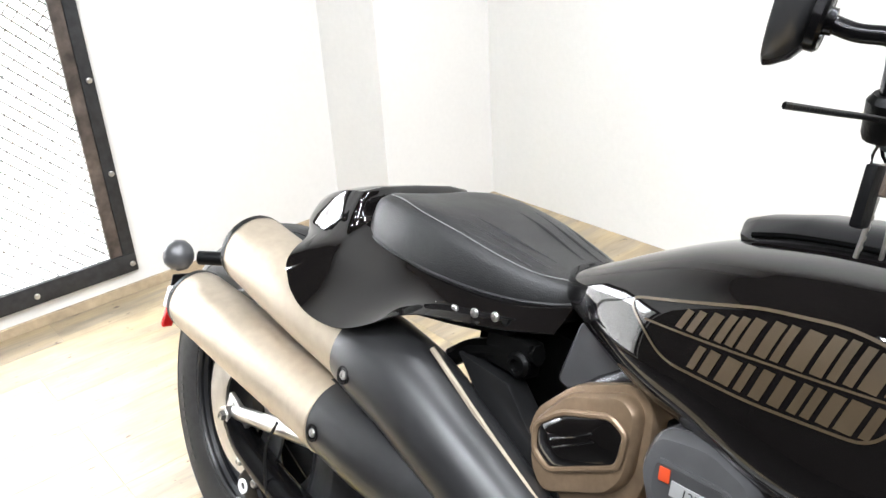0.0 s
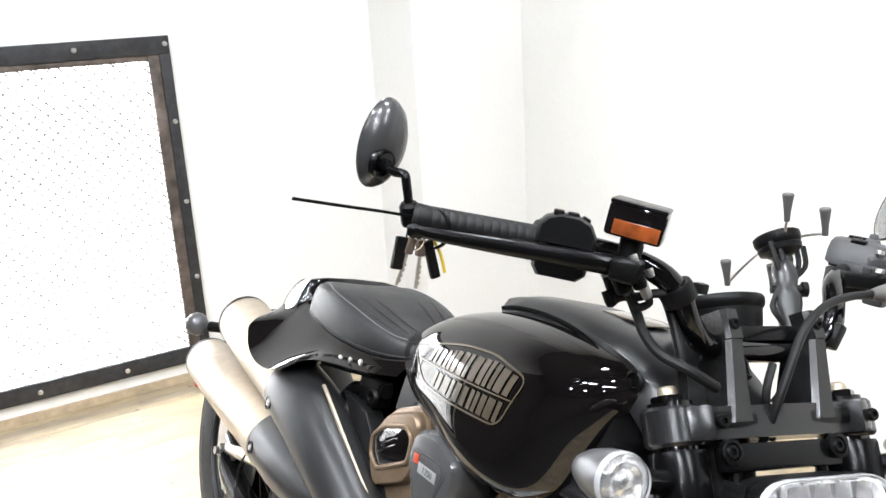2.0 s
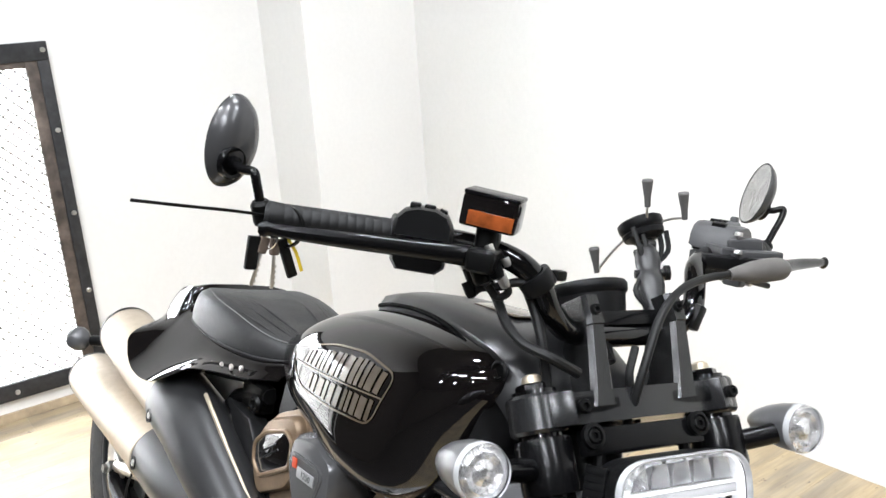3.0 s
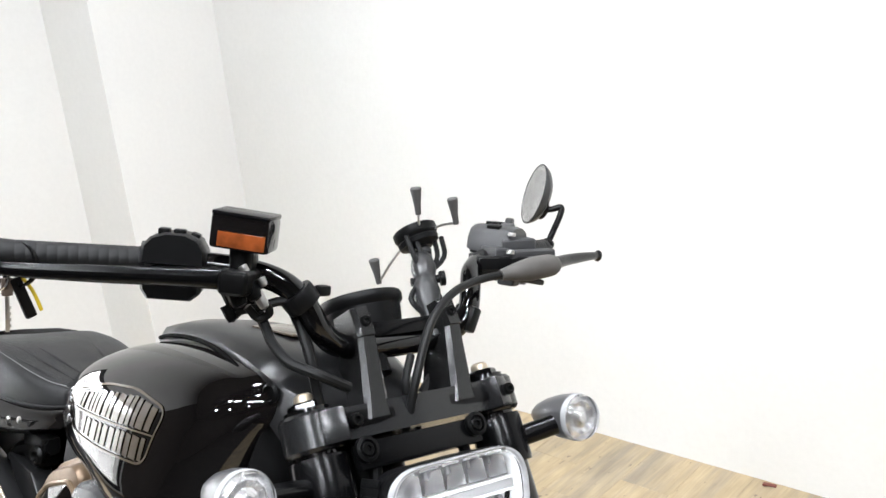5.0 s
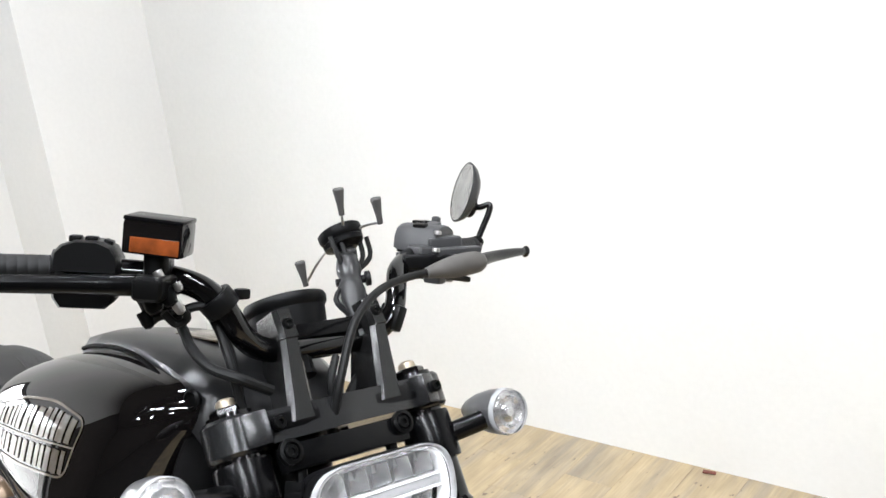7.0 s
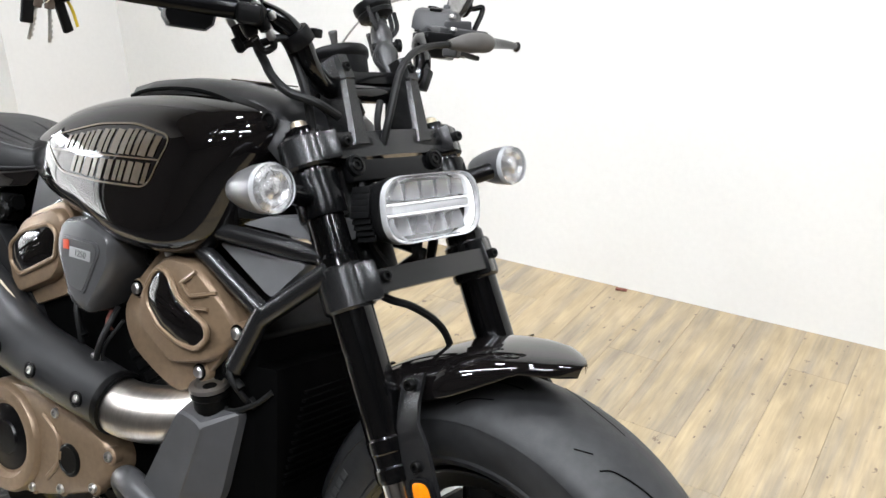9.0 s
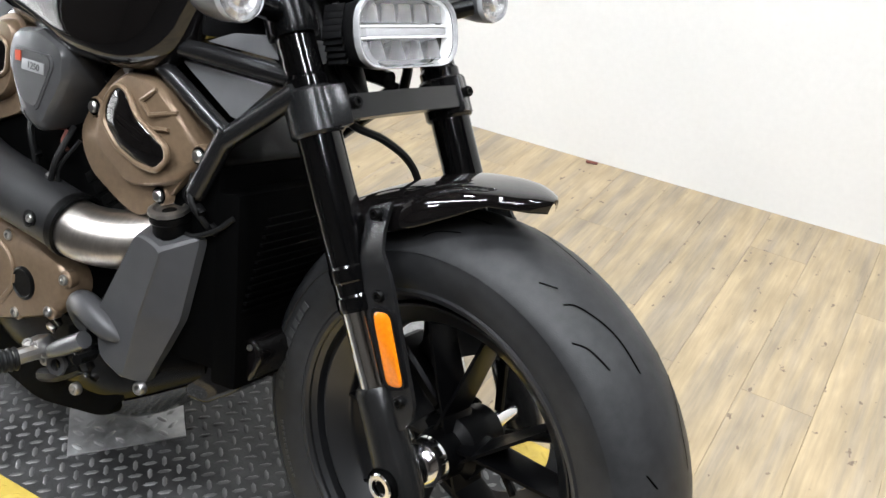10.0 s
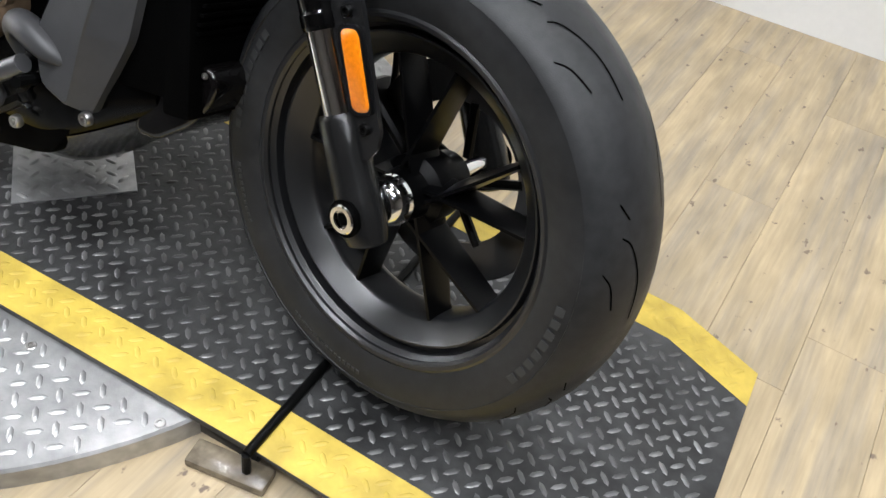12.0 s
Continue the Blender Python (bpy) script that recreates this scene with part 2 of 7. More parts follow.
    nt.links.new(r.outputs[0], x.inputs["Factor"])
    nt.links.new(out, x.inputs["A"])
    nt.links.new(x.outputs["Result"], b.inputs["Base Color"])
    return m


M_plank = plank_material()
M_tape = material("grimy_clear_tape", (0.17, 0.14, 0.10), 0.22, spec=0.5, grain=0.3, scale=60, stain=0.5, stain_scale=25, bump=0.4, bump_scale=60)


# ---- mesh helpers ----
def part(name, bm, mat, parent=None, label="", smooth=35):
    """Links a bmesh as one mesh object, under a thing or a part."""
    me = bpy.data.meshes.new(name)
    bmesh.ops.recalc_face_normals(bm, faces=bm.faces)
    bm.to_mesh(me)
    bm.free()
    me.materials.append(mat)
    if smooth:
        me.polygons.foreach_set("use_smooth", [True] * len(me.polygons))
        me.set_sharp_from_angle(angle=radians(smooth))
    ob = new(name, me)
    if parent:
        ob.parent = parent
    return tagged(ob, label) if label else ob


def V(*a):
    return Vector(a)


def spline(pts, n):
    """Points along a Catmull-Rom curve through pts, n a span; pts may carry extra numbers such as a radius."""
    p = [np.array(q, float) for q in pts]
    p = [2 * p[0] - p[1]] + p + [2 * p[-1] - p[-2]]
    out = []
    for i in range(1, len(p) - 2):
        for k in range(n):
            t = k / n
            a, b, c, d = p[i - 1], p[i], p[i + 1], p[i + 2]
            out.append(0.5 * (2 * b + (c - a) * t + (2 * a - 5 * b + 4 * c - d) * t * t + (3 * b - a - 3 * c + d) * t ** 3))
    out.append(p[-2])
    return out


def loft(bm, rings, cap=True, close=True):
    """Skins rings of equal counts."""
    rows = [[bm.verts.new(v) for v in r] for r in rings]
    n = len(rows[0])
    for a, b in zip(rows, rows[1:]):
        for i in range(n if close else n - 1):
            j = (i + 1) % n
            bm.faces.new((a[i], a[j], b[j], b[i]))
    if cap:
        bm.faces.new(rows[0][::-1])
        bm.faces.new(rows[-1])
    return rows


def tube(bm, pts, r=None, n=10, steps=6, cap=True, squash=1.0):
    """A round bar along a smooth line. pts: x, y, z or x, y, z, radius."""
    q = spline([(*p, r) if r is not None else p for p in pts], steps) if len(pts) > 2 else [np.array((*p, r) if r is not None else p, float) for p in pts]
    c = [Vector(k[:3]) for k in q]
    up = Vector((0.13, 0.31, 0.94))
    rings = []
    for i, p in enumerate(c):
        d = (c[min(i + 1, len(c) - 1)] - c[max(i - 1, 0)]).normalized()
        u = (up - d * up.dot(d)).normalized()
        w = d.cross(u)
        rings.append([p + float(q[i][3]) * (math.cos(a) * u + squash * math.sin(a) * w) for a in [2 * math.pi * k / n for k in range(n)]])
        up = u
    loft(bm, rings, cap)
    return bm


def lathe(bm, profile, origin, axis, n=32, cap=False):
    """Turns a profile of (radius, height) round an axis."""
    d = Vector(axis).normalized()
    u = (Vector((0, 0, 1)) if abs(d.z) < 0.9 else Vector((1, 0, 0)))
    u = (u - d * u.dot(d)).normalized()
    w = d.cross(u)
    o = Vector(origin)
    loft(bm, [[o + d * h + max(r, 1e-5) * (math.cos(a) * u + math.sin(a) * w) for a in [2 * math.pi * k / n for k in range(n)]] for r, h in profile], cap)
    return bm


def bevelled(bm, width, segments=2, angle=30):
    if width:
        edges = [e for e in bm.edges if len(e.link_faces) == 2 and e.calc_face_angle(0) > radians(angle)]
        bmesh.ops.bevel(bm, geom=edges, offset=width, segments=segments, affect="EDGES", profile=0.6, clamp_overlap=True)
    return bm


def join(bm, other):
    """Adds other's geometry to bm."""
    me = bpy.data.meshes.new("joined")
    other.to_mesh(me)
    other.free()
    bm.from_mesh(me)
    bpy.data.meshes.remove(me)
    return bm


def box(size, m=None, bevel=0.004, segments=2):
    bm = bmesh.new()
    bmesh.ops.create_cube(bm, size=1)
    bmesh.ops.scale(bm, vec=size, verts=bm.verts)
    bevelled(bm, bevel, segments)
    if m is not None:
        bm.transform(m if isinstance(m, Matrix) else Matrix.Translation(m))
    return bm


def prism(poly, y0, y1, bevel=0.004, segments=2, inset=0.0, bulge=0.0):
    """A polygon in x and z, drawn out from y0 to y1 (the outer face), with rounded edges; inset draws the outer face in."""
    bm = bmesh.new()
    c = np.mean(np.array(poly), 0)
    a = [bm.verts.new((x, y0, z)) for x, z in poly]
    b = [bm.verts.new((x + (c[0] - x) * inset, y1, z + (c[1] - z) * inset)) for x, z in poly]
    n = len(poly)
    for i in range(n):
        j = (i + 1) % n
        bm.faces.new((a[i], a[j], b[j], b[i]))
    bm.faces.new(a[::-1])
    bm.faces.new(b)
    bmesh.ops.recalc_face_normals(bm, faces=bm.faces)
    return bevelled(bm, bevel, segments)


def rounded(poly, r, n=5):
    """Rounds the corners of a polygon in two numbers."""
    out = []
    k = len(poly)
    for i in range(k):
        p, a, b = (np.array(poly[j % k], float) for j in (i, i - 1, i + 1))
        da, db = a - p, b - p
        ra = min(r, 0.45 * np.linalg.norm(da))
        rb = min(r, 0.45 * np.linalg.norm(db))
        s, e = p + da / np.linalg.norm(da) * ra, p + db / np.linalg.norm(db) * rb
        for t in np.linspace(0, 1, n):
            out.append(tuple(float(c) for c in (1 - t) ** 2 * s + 2 * t * (1 - t) * p + t * t * e))
    return out


def bolt(parent, at, axis, r=0.007, h=0.006, mat=None, socket=True, name="bolt"):
    """A round-headed bolt with a socket."""
    bm = bmesh.new()
    lathe(bm, [(0, 0), (r, 0), (r, h * 0.7), (r * 0.85, h), (r * 0.5, h), (r * 0.45, h * 0.4), (0, h * 0.4)] if socket else [(0, 0), (r, 0), (r, h * 0.6), (r * 0.7, h * 0.95), (0, h)], at, axis, 12)
    return part(name, bm, mat or M_steel, parent)


def empty(name, m, label, category, group=""):
    ob = new(name)
    ob.empty_display_size = 0.1
    ob.matrix_world = m
    return tagged(ob, label, category, group)


def quick(name, verts, faces, mat, parent=None, smooth=0):
    me = bpy.data.meshes.new(name)
    me.from_pydata(verts, [], faces)
    me.materials.append(mat)
    ob = new(name, me)
    if parent:
        ob.parent = parent
    if smooth:
        me.polygons.foreach_set("use_smooth", [True] * len(me.polygons))
    return ob


# ---- the room ----
WX, BY, TOP = -1.36, 1.62, 3.0


def slab(name, lo, hi, mat, label, category, bevel=0.0):
    lo, hi = Vector(lo), Vector(hi)
    return tagged(part(name, box(hi - lo, (lo + hi) / 2, bevel), mat, None, "", 0), label, category, "", "structure")


north = part("wall_north", box((7.0, 0.15, TOP + 0.05), Matrix.Translation((0.7, BY - 0.004, 0)) @ pose(0, 0, 0, 0, 0, 2.0) @ Matrix.Translation((1.1, 0.075, TOP / 2 - 0.025)), 0), M_wall, None, "", 0)
tagged(north, "smooth white painted wall behind the motorcycle", "wall", "", "structure")
# Unseen walls, darkened so the gloss black paint mirrors little light.
slab("wall_south", (-1.6, -4.2, -0.05), (5.2, -4.05, TOP), M_room, "unseen wall across the room, kept dark for reflections", "wall")
slab("wall_east", (5.0, -4.05, -0.05), (5.15, BY + 0.25, TOP), M_room, "unseen wall at the far end of the room, kept dark for reflections", "wall")
# Unseen ceiling; its darkened tone is set by what the tank's top reflects.
slab("ceiling", (-1.6, -4.2, TOP), (5.2, BY + 0.35, TOP + 0.12), M_dark, "unseen warm grey ceiling, toned down for tank reflections", "ceiling")
# Unseen floor, coloured dark so the tank's lower flank mirrors no bright floor.
slab("floor_south", (-1.6, -4.2, -0.06), (5.2, -0.85, 0.0), M_pit, "unseen floor of the rest of the room, kept dark for reflections", "floor")
slab("floor", (-1.6, -0.85, -0.06), (5.2, BY + 0.3, -0.006), M_base, "subfloor under the vinyl planks", "floor")
# the window wall: sill, head and piers round one wide opening
OY0, OY1, OZ0, OZ1 = -1.42, 0.15, 0.14, 1.24
W = WX - 0.16
slab("wall_west", (W, -1.52, -0.05), (WX, BY, OZ0), M_wall, "white sill wall under the window", "wall")
slab("wall_west_head", (W, -1.52, OZ1), (WX, BY, TOP), M_wall, "white wall over the window", "wall")
slab("wall_west_pier", (W, OY1, OZ0), (WX, BY, OZ1), M_wall, "white wall beside the window", "wall")
slab("wall_west_end", (W, -1.52, OZ0), (WX, OY0, OZ1), M_wall, "white wall beside the window", "wall")
# Unseen dark wall that ends the window's reflection in the tank.
slab("wall_west_dim", (W, -4.05, -0.05), (WX, -1.52, TOP), M_room, "unseen wall beyond the window, kept dark for reflections", "wall")
bm = bmesh.new()
loft(bm, [[V(WX, 1.0, z), V(-1.1, 1.05, z), V(-1.1, BY, z), V(WX, BY, z)] for z in (-0.05, TOP)])
tagged(part("pillar", bevelled(bm, 0.006), M_wall, None, "", 0), "boxed white pillar in the corner of the walls", "pillar", "", "structure")
slab("baseboard", (WX, -1.52, 0.0), (WX + 0.012, 0.99, 0.032), M_base, "thin tan strip along the foot of the wall", "baseboard", 0.002)
slab("ground", (-6.0, -9, -3.35), (-1.53, 6, -3.2), M_pave, "grey paved ground outside the window", "ground")
# Added glowing sheet that stands for the bright daylight outside.
slab("backdrop", (-6.0, -9, -3.2), (-5.95, 6, 2.4), M_skyglow, "bright overcast sky outside the window", "sky")


def window_guard():
    """Black steel frame with bolts, an inner weathered bar and expanded metal over a glazed opening."""
    y0, y1, z0, z1 = -1.48, 0.205, 0.08, 1.30
    win = tagged(new("window_1"), "wide window behind a black bolted steel guard of expanded metal", "window", "", "structure")
    d0, d1, wd = WX + 0.002, WX + 0.022, 0.062
    for n, lo, hi in (("frame_bottom", (d0, y0, z0), (d1, y1, z0 + wd)), ("frame_top", (d0, y0, z1 - wd), (d1, y1, z1)), ("frame_side", (d0, y1 - wd * 0.62, z0 + wd), (d1, y1, z1 - wd)), ("frame_side", (d0, y0, z0 + wd), (d1, y0 + wd, z1 - wd))):
        lo, hi = V(*lo), V(*hi)
        part(n, box(hi - lo, (lo + hi) / 2, 0.003), M_frame, win)
    for n, lo, hi in (("inner_bar", (d0 - 0.004, y1 - wd * 1.25, z0 + wd), (d1 - 0.006, y1 - wd * 0.62, z1 - wd)), ("inner_bar", (d0 - 0.004, y0 + wd, z1 - wd * 1.35), (d1 - 0.006, y1 - wd * 1.25, z1 - wd))):
        lo, hi = V(*lo), V(*hi)
        part(n, box(hi - lo, (lo + hi) / 2, 0.002), M_rust, win, "weathered steel flat bar")
    for z in (1.272, 1.0, 0.705, 0.415, 0.108):
        bolt(win, (d1, y1 - 0.016, z), (1, 0, 0), 0.009, 0.006, M_steel, False)
    for k in range(1, 6):
        for z in (0.108, 1.272):
            bolt(win, (d1, y1 - 0.016 - 0.3 * k, z), (1, 0, 0), 0.009, 0.006, M_steel, False)
    # expanded metal: crossing strands, joined
    vs, fs = [], []
    ly, lz, yb, zb = 0.042, 0.0205, y0 + wd, z0 + wd
    ny, nz = int((y1 - wd - yb) / ly) + 1, int((z1 - wd - zb) / lz) + 1
    for j in range(nz):
        for i in range(ny):
            y, z = yb + (i + 0.5 * (j % 2)) * ly, zb + j * lz
            for sgn in (-1, 1):
                if y + sgn * ly / 2 > y1 - wd + 0.004 or z + lz > z1 - wd + 0.004:
                    continue
                a, b, k = V(WX - 0.004, y, z), V(WX - 0.001, y + sgn * ly / 2, z + lz), len(vs)
                s = V(0, 0.0, 0.0031)
                o = V(0.0035, 0, 0.0014)
                vs += [a - s, a + s + o, b + s + o, b - s, a - s - o, b - s - o]
                fs += [(k, k + 1, k + 2, k + 3), (k + 4, k, k + 3, k + 5)]
    tagged(quick("expanded_metal", vs, fs, M_mesh, win), "grey expanded metal mesh", "", "", "stuff")
    # glazing bars behind the mesh, and the glass
    for y in (-0.57,):
        part("glazing_bar", box((0.04, 0.045, OZ1 - OZ0), (W + 0.05, y, (OZ0 + OZ1) / 2), 0.003), M_wall, win, "pale glazing bar")
    g = part("pane", box((0.004, OY1 - OY0, OZ1 - OZ0), (W + 0.03, (OY0 + OY1) / 2, (OZ0 + OZ1) / 2), 0), M_glass, win, "clear glass", 0)
    g.visible_shadow = False


window_guard()
for lx, ly, watts in TUBES:
    lamp = tagged(new("ceiling_light"), "slim white tube light on the ceiling", "ceiling light", "tube lights")
    lamp.location = (lx, ly, 2.99)
    part("housing", box((1.26, 0.17, 0.04), (0, 0, -0.012), 0.006), M_ceiling, lamp)
for lx, ly in SPOTS:
    lamp = tagged(new("ceiling_spot_light"), "small round white spot light on the ceiling", "ceiling light", "spot lights")
    lamp.location = (lx, ly, 3.0)
    b = bmesh.new()
    lathe(b, [(0.105, 0), (0.11, -0.01), (0.105, -0.03), (0.096, -0.03), (0.09, -0.008)], (0, 0, 0), (0, 0, 1), 24)
    part("housing", b, M_ceiling, lamp)

# ---- the platform: turntable disc, black tread deck, ramp ----
def lozenges(x0, x1, y0, y1, z, pitch=0.037, keep=None, long=0.0118, wide=0.0036, high=0.0021, slope=0.0):
    """Raised bars of tread plate, alternately crossed at right angles."""
    vs, fs = [], []
    h = pitch / 2
    for i in range(int((x1 - x0) / h)):
        for j in range(int((y1 - y0) / h)):
            if (i + j) % 2:
                continue
            x, y = x0 + h * (i + 0.5), y0 + h * (j + 0.5)
            if keep and not keep(x, y):
                continue
            a = radians(45 if i % 2 else -45)
            u, w = V(math.cos(a), math.sin(a), 0), V(-math.sin(a), math.cos(a), 0)
            c = V(x, y, z + slope * (x - x0))
            k = len(vs)
            vs += [c - u * long, c - u * long * 0.5 - w * wide, c + u * long * 0.5 - w * wide, c + u * long, c + u * long * 0.5 + w * wide, c - u * long * 0.5 + w * wide, c - u * long * 0.45 + V(0, 0, high), c + u * long * 0.45 + V(0, 0, high)]
            fs += [(k, k + 1, k + 6), (k + 1, k + 2, k + 7, k + 6), (k + 2, k + 3, k + 7), (k + 3, k + 4, k + 7), (k + 4, k + 5, k + 6, k + 7), (k + 5, k, k + 6)]
    return vs, fs


DZ, DL, DR, HX, BAND = 0.05, 0.362, -0.279, 1.487, 0.079
SKEW = Matrix.Translation((1.3, 0, 0)) @ pose(0, 0, 0, 0, 0, 3.4) @ Matrix.Translation((-1.3, 0, 0))
RX0, RX1 = -0.22, 2.062
disc = empty("turntable", Matrix.Identity(4), "round silver tread-plate turntable under the motorcycle deck", "turntable")
bm = bmesh.new()
lathe(bm, [(0, 0), (0.745, 0), (0.745, 0.034), (0.741, 0.038), (0, 0.038)], (0.72, 0.03, 0), (0, 0, 1), 96)
part("disc", bm, M_tread, disc, "", 25)
vs, fs = lozenges(-0.1, 1.54, -0.8, 0.86, 0.0381, 0.04, lambda x, y: math.hypot(x - 0.72, y - 0.03) < 0.725 and not (DR - 0.012 < y < DL + 0.012), 0.0135, 0.0042, 0.0032)
tagged(quick("tread", vs, fs, M_tread, disc, 1), "raised tread pattern", "", "", "stuff")
for at in ((1.131, -0.315), (1.371, -0.303), (0.70, -0.66), (0.30, -0.55)):
    bolt(disc, (*at, 0.038), (0, 0, 1), 0.008, 0.003, M_steel)

deck = empty("lift_deck", SKEW, "black steel tread-plate deck with yellow painted edges", "platform")
bm = box((HX - RX0, DL - DR, DZ - 0.039), ((HX + RX0) / 2, (DL + DR) / 2, (DZ + 0.039) / 2), 0.0015)
part("deck_plate", bm, M_deck, deck, "", 0)


def sheet(x0, x1, y0, y1, z0, z1, t):
    """A sloping plate from height z0 at x0 to z1 at x1."""
    b = bmesh.new()
    loft(b, [[V(x0, y0, z0 - t), V(x0, y1, z0 - t), V(x0, y1, z0), V(x0, y0, z0)], [V(x1, y0, z1 - t), V(x1, y1, z1 - t), V(x1, y1, z1), V(x1, y0, z1)]])
    return b


SLOPE = -(DZ - 0.008) / (RX1 - HX - 0.004)
BENDX, CUT = 1.91, 0.055


def ramp_half(x):
    """How far the ramp's sides have turned in at x."""
    return CUT * max(0.0, x - BENDX) / (RX1 - BENDX)


def ramp_strip(y_lo, y_hi, lift, t):
    """A plate on the slope between two lines of y that may turn in with x."""
    b = bmesh.new()
    rows = []
    for x in (HX + 0.004, 1.70, BENDX, BENDX + 0.03, RX1):
        z = DZ + SLOPE * (x - HX - 0.004) + lift
        rows.append([V(x, y_lo(x), z - t), V(x, y_hi(x), z - t), V(x, y_hi(x), z), V(x, y_lo(x), z)])
    loft(b, rows)
    return b


part("ramp", ramp_strip(lambda x: DR + ramp_half(x), lambda x: DL - ramp_half(x), 0.0, 0.0065), M_deck, deck, "sloping front ramp with cut corners", 0)
part("ramp", sheet(RX0 - 0.07, RX0 - 0.002, DR, DL, 0.008, DZ, 0.0065), M_deck, deck, "short sloping rear edge", 0)
part("skirt", box((HX - RX0, DL - DR - 0.02, 0.036), ((HX + RX0) / 2, (DL + DR) / 2, 0.02), 0.001), M_frame, deck)
for n, y0, y1 in (("yellow_band", DR + 0.001, DR + BAND), ("yellow_band", DL - BAND, DL - 0.001)):
    part(n, sheet(RX0, HX, y0, y1, DZ + 0.0008, DZ + 0.0008, 0.001), M_yellow, deck, "worn yellow edge paint", 0)
part("yellow_band", ramp_strip(lambda x: DR + 0.001 + ramp_half(x), lambda x: DR + BAND + ramp_half(x), 0.0008, 0.001), M_yellow, deck, "worn yellow edge paint", 0)
part("yellow_band", ramp_strip(lambda x: DL - BAND - ramp_half(x), lambda x: DL - 0.001 - ramp_half(x), 0.0008, 0.001), M_yellow, deck, "worn yellow edge paint", 0)
inner = lambda x, y: DR + BAND + 0.012 + ramp_half(x) < y < DL - BAND - 0.012 - ramp_half(x)
outer = lambda x, y: DR + 0.012 + ramp_half(x) < y < DL - 0.012 - ramp_half(x) and not DR + BAND - 0.010 + ramp_half(x) < y < DL - BAND + 0.010 - ramp_half(x)
for mat, keep in ((M_worn, inner), (M_yellow, outer)):
    vs, fs = lozenges(RX0, HX - 0.004, DR, DL, DZ + (0.0002 if mat is M_worn else 0.001), 0.034, keep, 0.0128, 0.0039, 0.0023)
    tagged(quick("tread", vs, fs, mat, deck, 1), "raised tread pattern", "", "", "stuff")
    vs, fs = lozenges(HX + 0.01, RX1 - 0.01, DR, DL, DZ + (0.0002 if mat is M_worn else 0.001), 0.034, keep, 0.0128, 0.0039, 0.0023, SLOPE)
    tagged(quick("tread", vs, fs, mat, deck, 1), "raised tread pattern", "", "", "stuff")
bm = bmesh.new()
tube(bm, [(HX, DR - 0.012, DZ + 0.004), (HX, DL + 0.012, DZ + 0.004)], 0.0075, 12)
tube(bm, [(HX, DR - 0.012, DZ + 0.004), (HX, DR - 0.013, 0.012)], 0.0065, 10)
part("hinge_rod", bm, M_cast, deck, "oily black hinge rod with a bent end")
part("hinge_block", box((0.12, 0.040, 0.016), pose(HX - 0.025, DR - 0.016, 0.008, 0, 0, 8), 0.004), M_tape, deck, "low block under grimy clear tape")
pad = empty("jack_plate", Matrix.Translation((0.875, -0.141, 0)) @ pose(0, 0, 0, 0, 0, 50), "small bright tread plate lying on the black deck", "plate")
part("sheet", box((0.20, 0.25, 0.003), (0.10, 0.125, DZ + 0.0042), 0.0006), M_tread, pad)
vs, fs = lozenges(0.008, 0.192, 0.008, 0.242, DZ + 0.0058, 0.036, None, 0.0135, 0.0042, 0.0034)
tagged(quick("tread", vs, fs, M_tread, pad, 1), "raised tread pattern", "", "", "stuff")
scrap = empty("red_scrap", Matrix.Identity(4), "crumpled red scrap on the floor by the wall", "litter")
bm = box((0.036, 0.010, 0.003), pose(1.09, 1.606, 0.006, 12, 0, 8), 0.001)
join(bm, box((0.014, 0.008, 0.005), pose(1.08, 1.6, 0.006, -8, 10, 30), 0.001))
part("scrap_piece", bm, M_scrap, scrap)


# ---- the motorcycle ----
# Its own frame: x forward from the rear axle, y to its left, z up from the deck; it leans left on its stand.
LEANS = 16.5
bike = empty("motorcycle", Matrix.Translation((0, -0.10, DZ)) @ pose(0, 0, 0, -LEANS), "black cruiser motorcycle with bronze engine covers, leaning on its side stand", "motorcycle")
CX, CZ, RAKE, STEER = 1.558, 0.329, 29.4, -9.5
LEGS = (-0.109, 0.146)
UP = V(-math.sin(radians(RAKE)), 0, math.cos(radians(RAKE)))
FW = V(math.cos(radians(RAKE)), 0, math.sin(radians(RAKE)))
PIVOT = V(CX, 0, CZ) - 0.04 * FW
TURNED = Matrix.Translation((0, 0.026, 0)) @ Matrix.Translation(PIVOT) @ Matrix.Rotation(radians(STEER), 4, UP) @ Matrix.Translation(-PIVOT)


def fk(s, y=0.0, f=0.0):
    """A point of the front end: s up the fork from the axle, y to the left, f forward of the legs."""
    return V(CX, y, CZ) + s * UP + f * FW


FKM = Matrix((( FW.x, 0, UP.x, CX), (0, 1, 0, 0), (FW.z, 0, UP.z, CZ), (0, 0, 0, 1)))


def front(name, bm, mat, parent=None, label="", smooth=35):
    """A part of the steered front end."""
    bm.transform(TURNED)
    return part(name, bm, mat, parent or bike, label, smooth)


def fbolt(parent, at, axis, r=0.007, h=0.006, mat=None, socket=True):
    return bolt(parent, TURNED @ Vector(at), TURNED.to_3x3() @ Vector(axis), r, h, mat, socket)


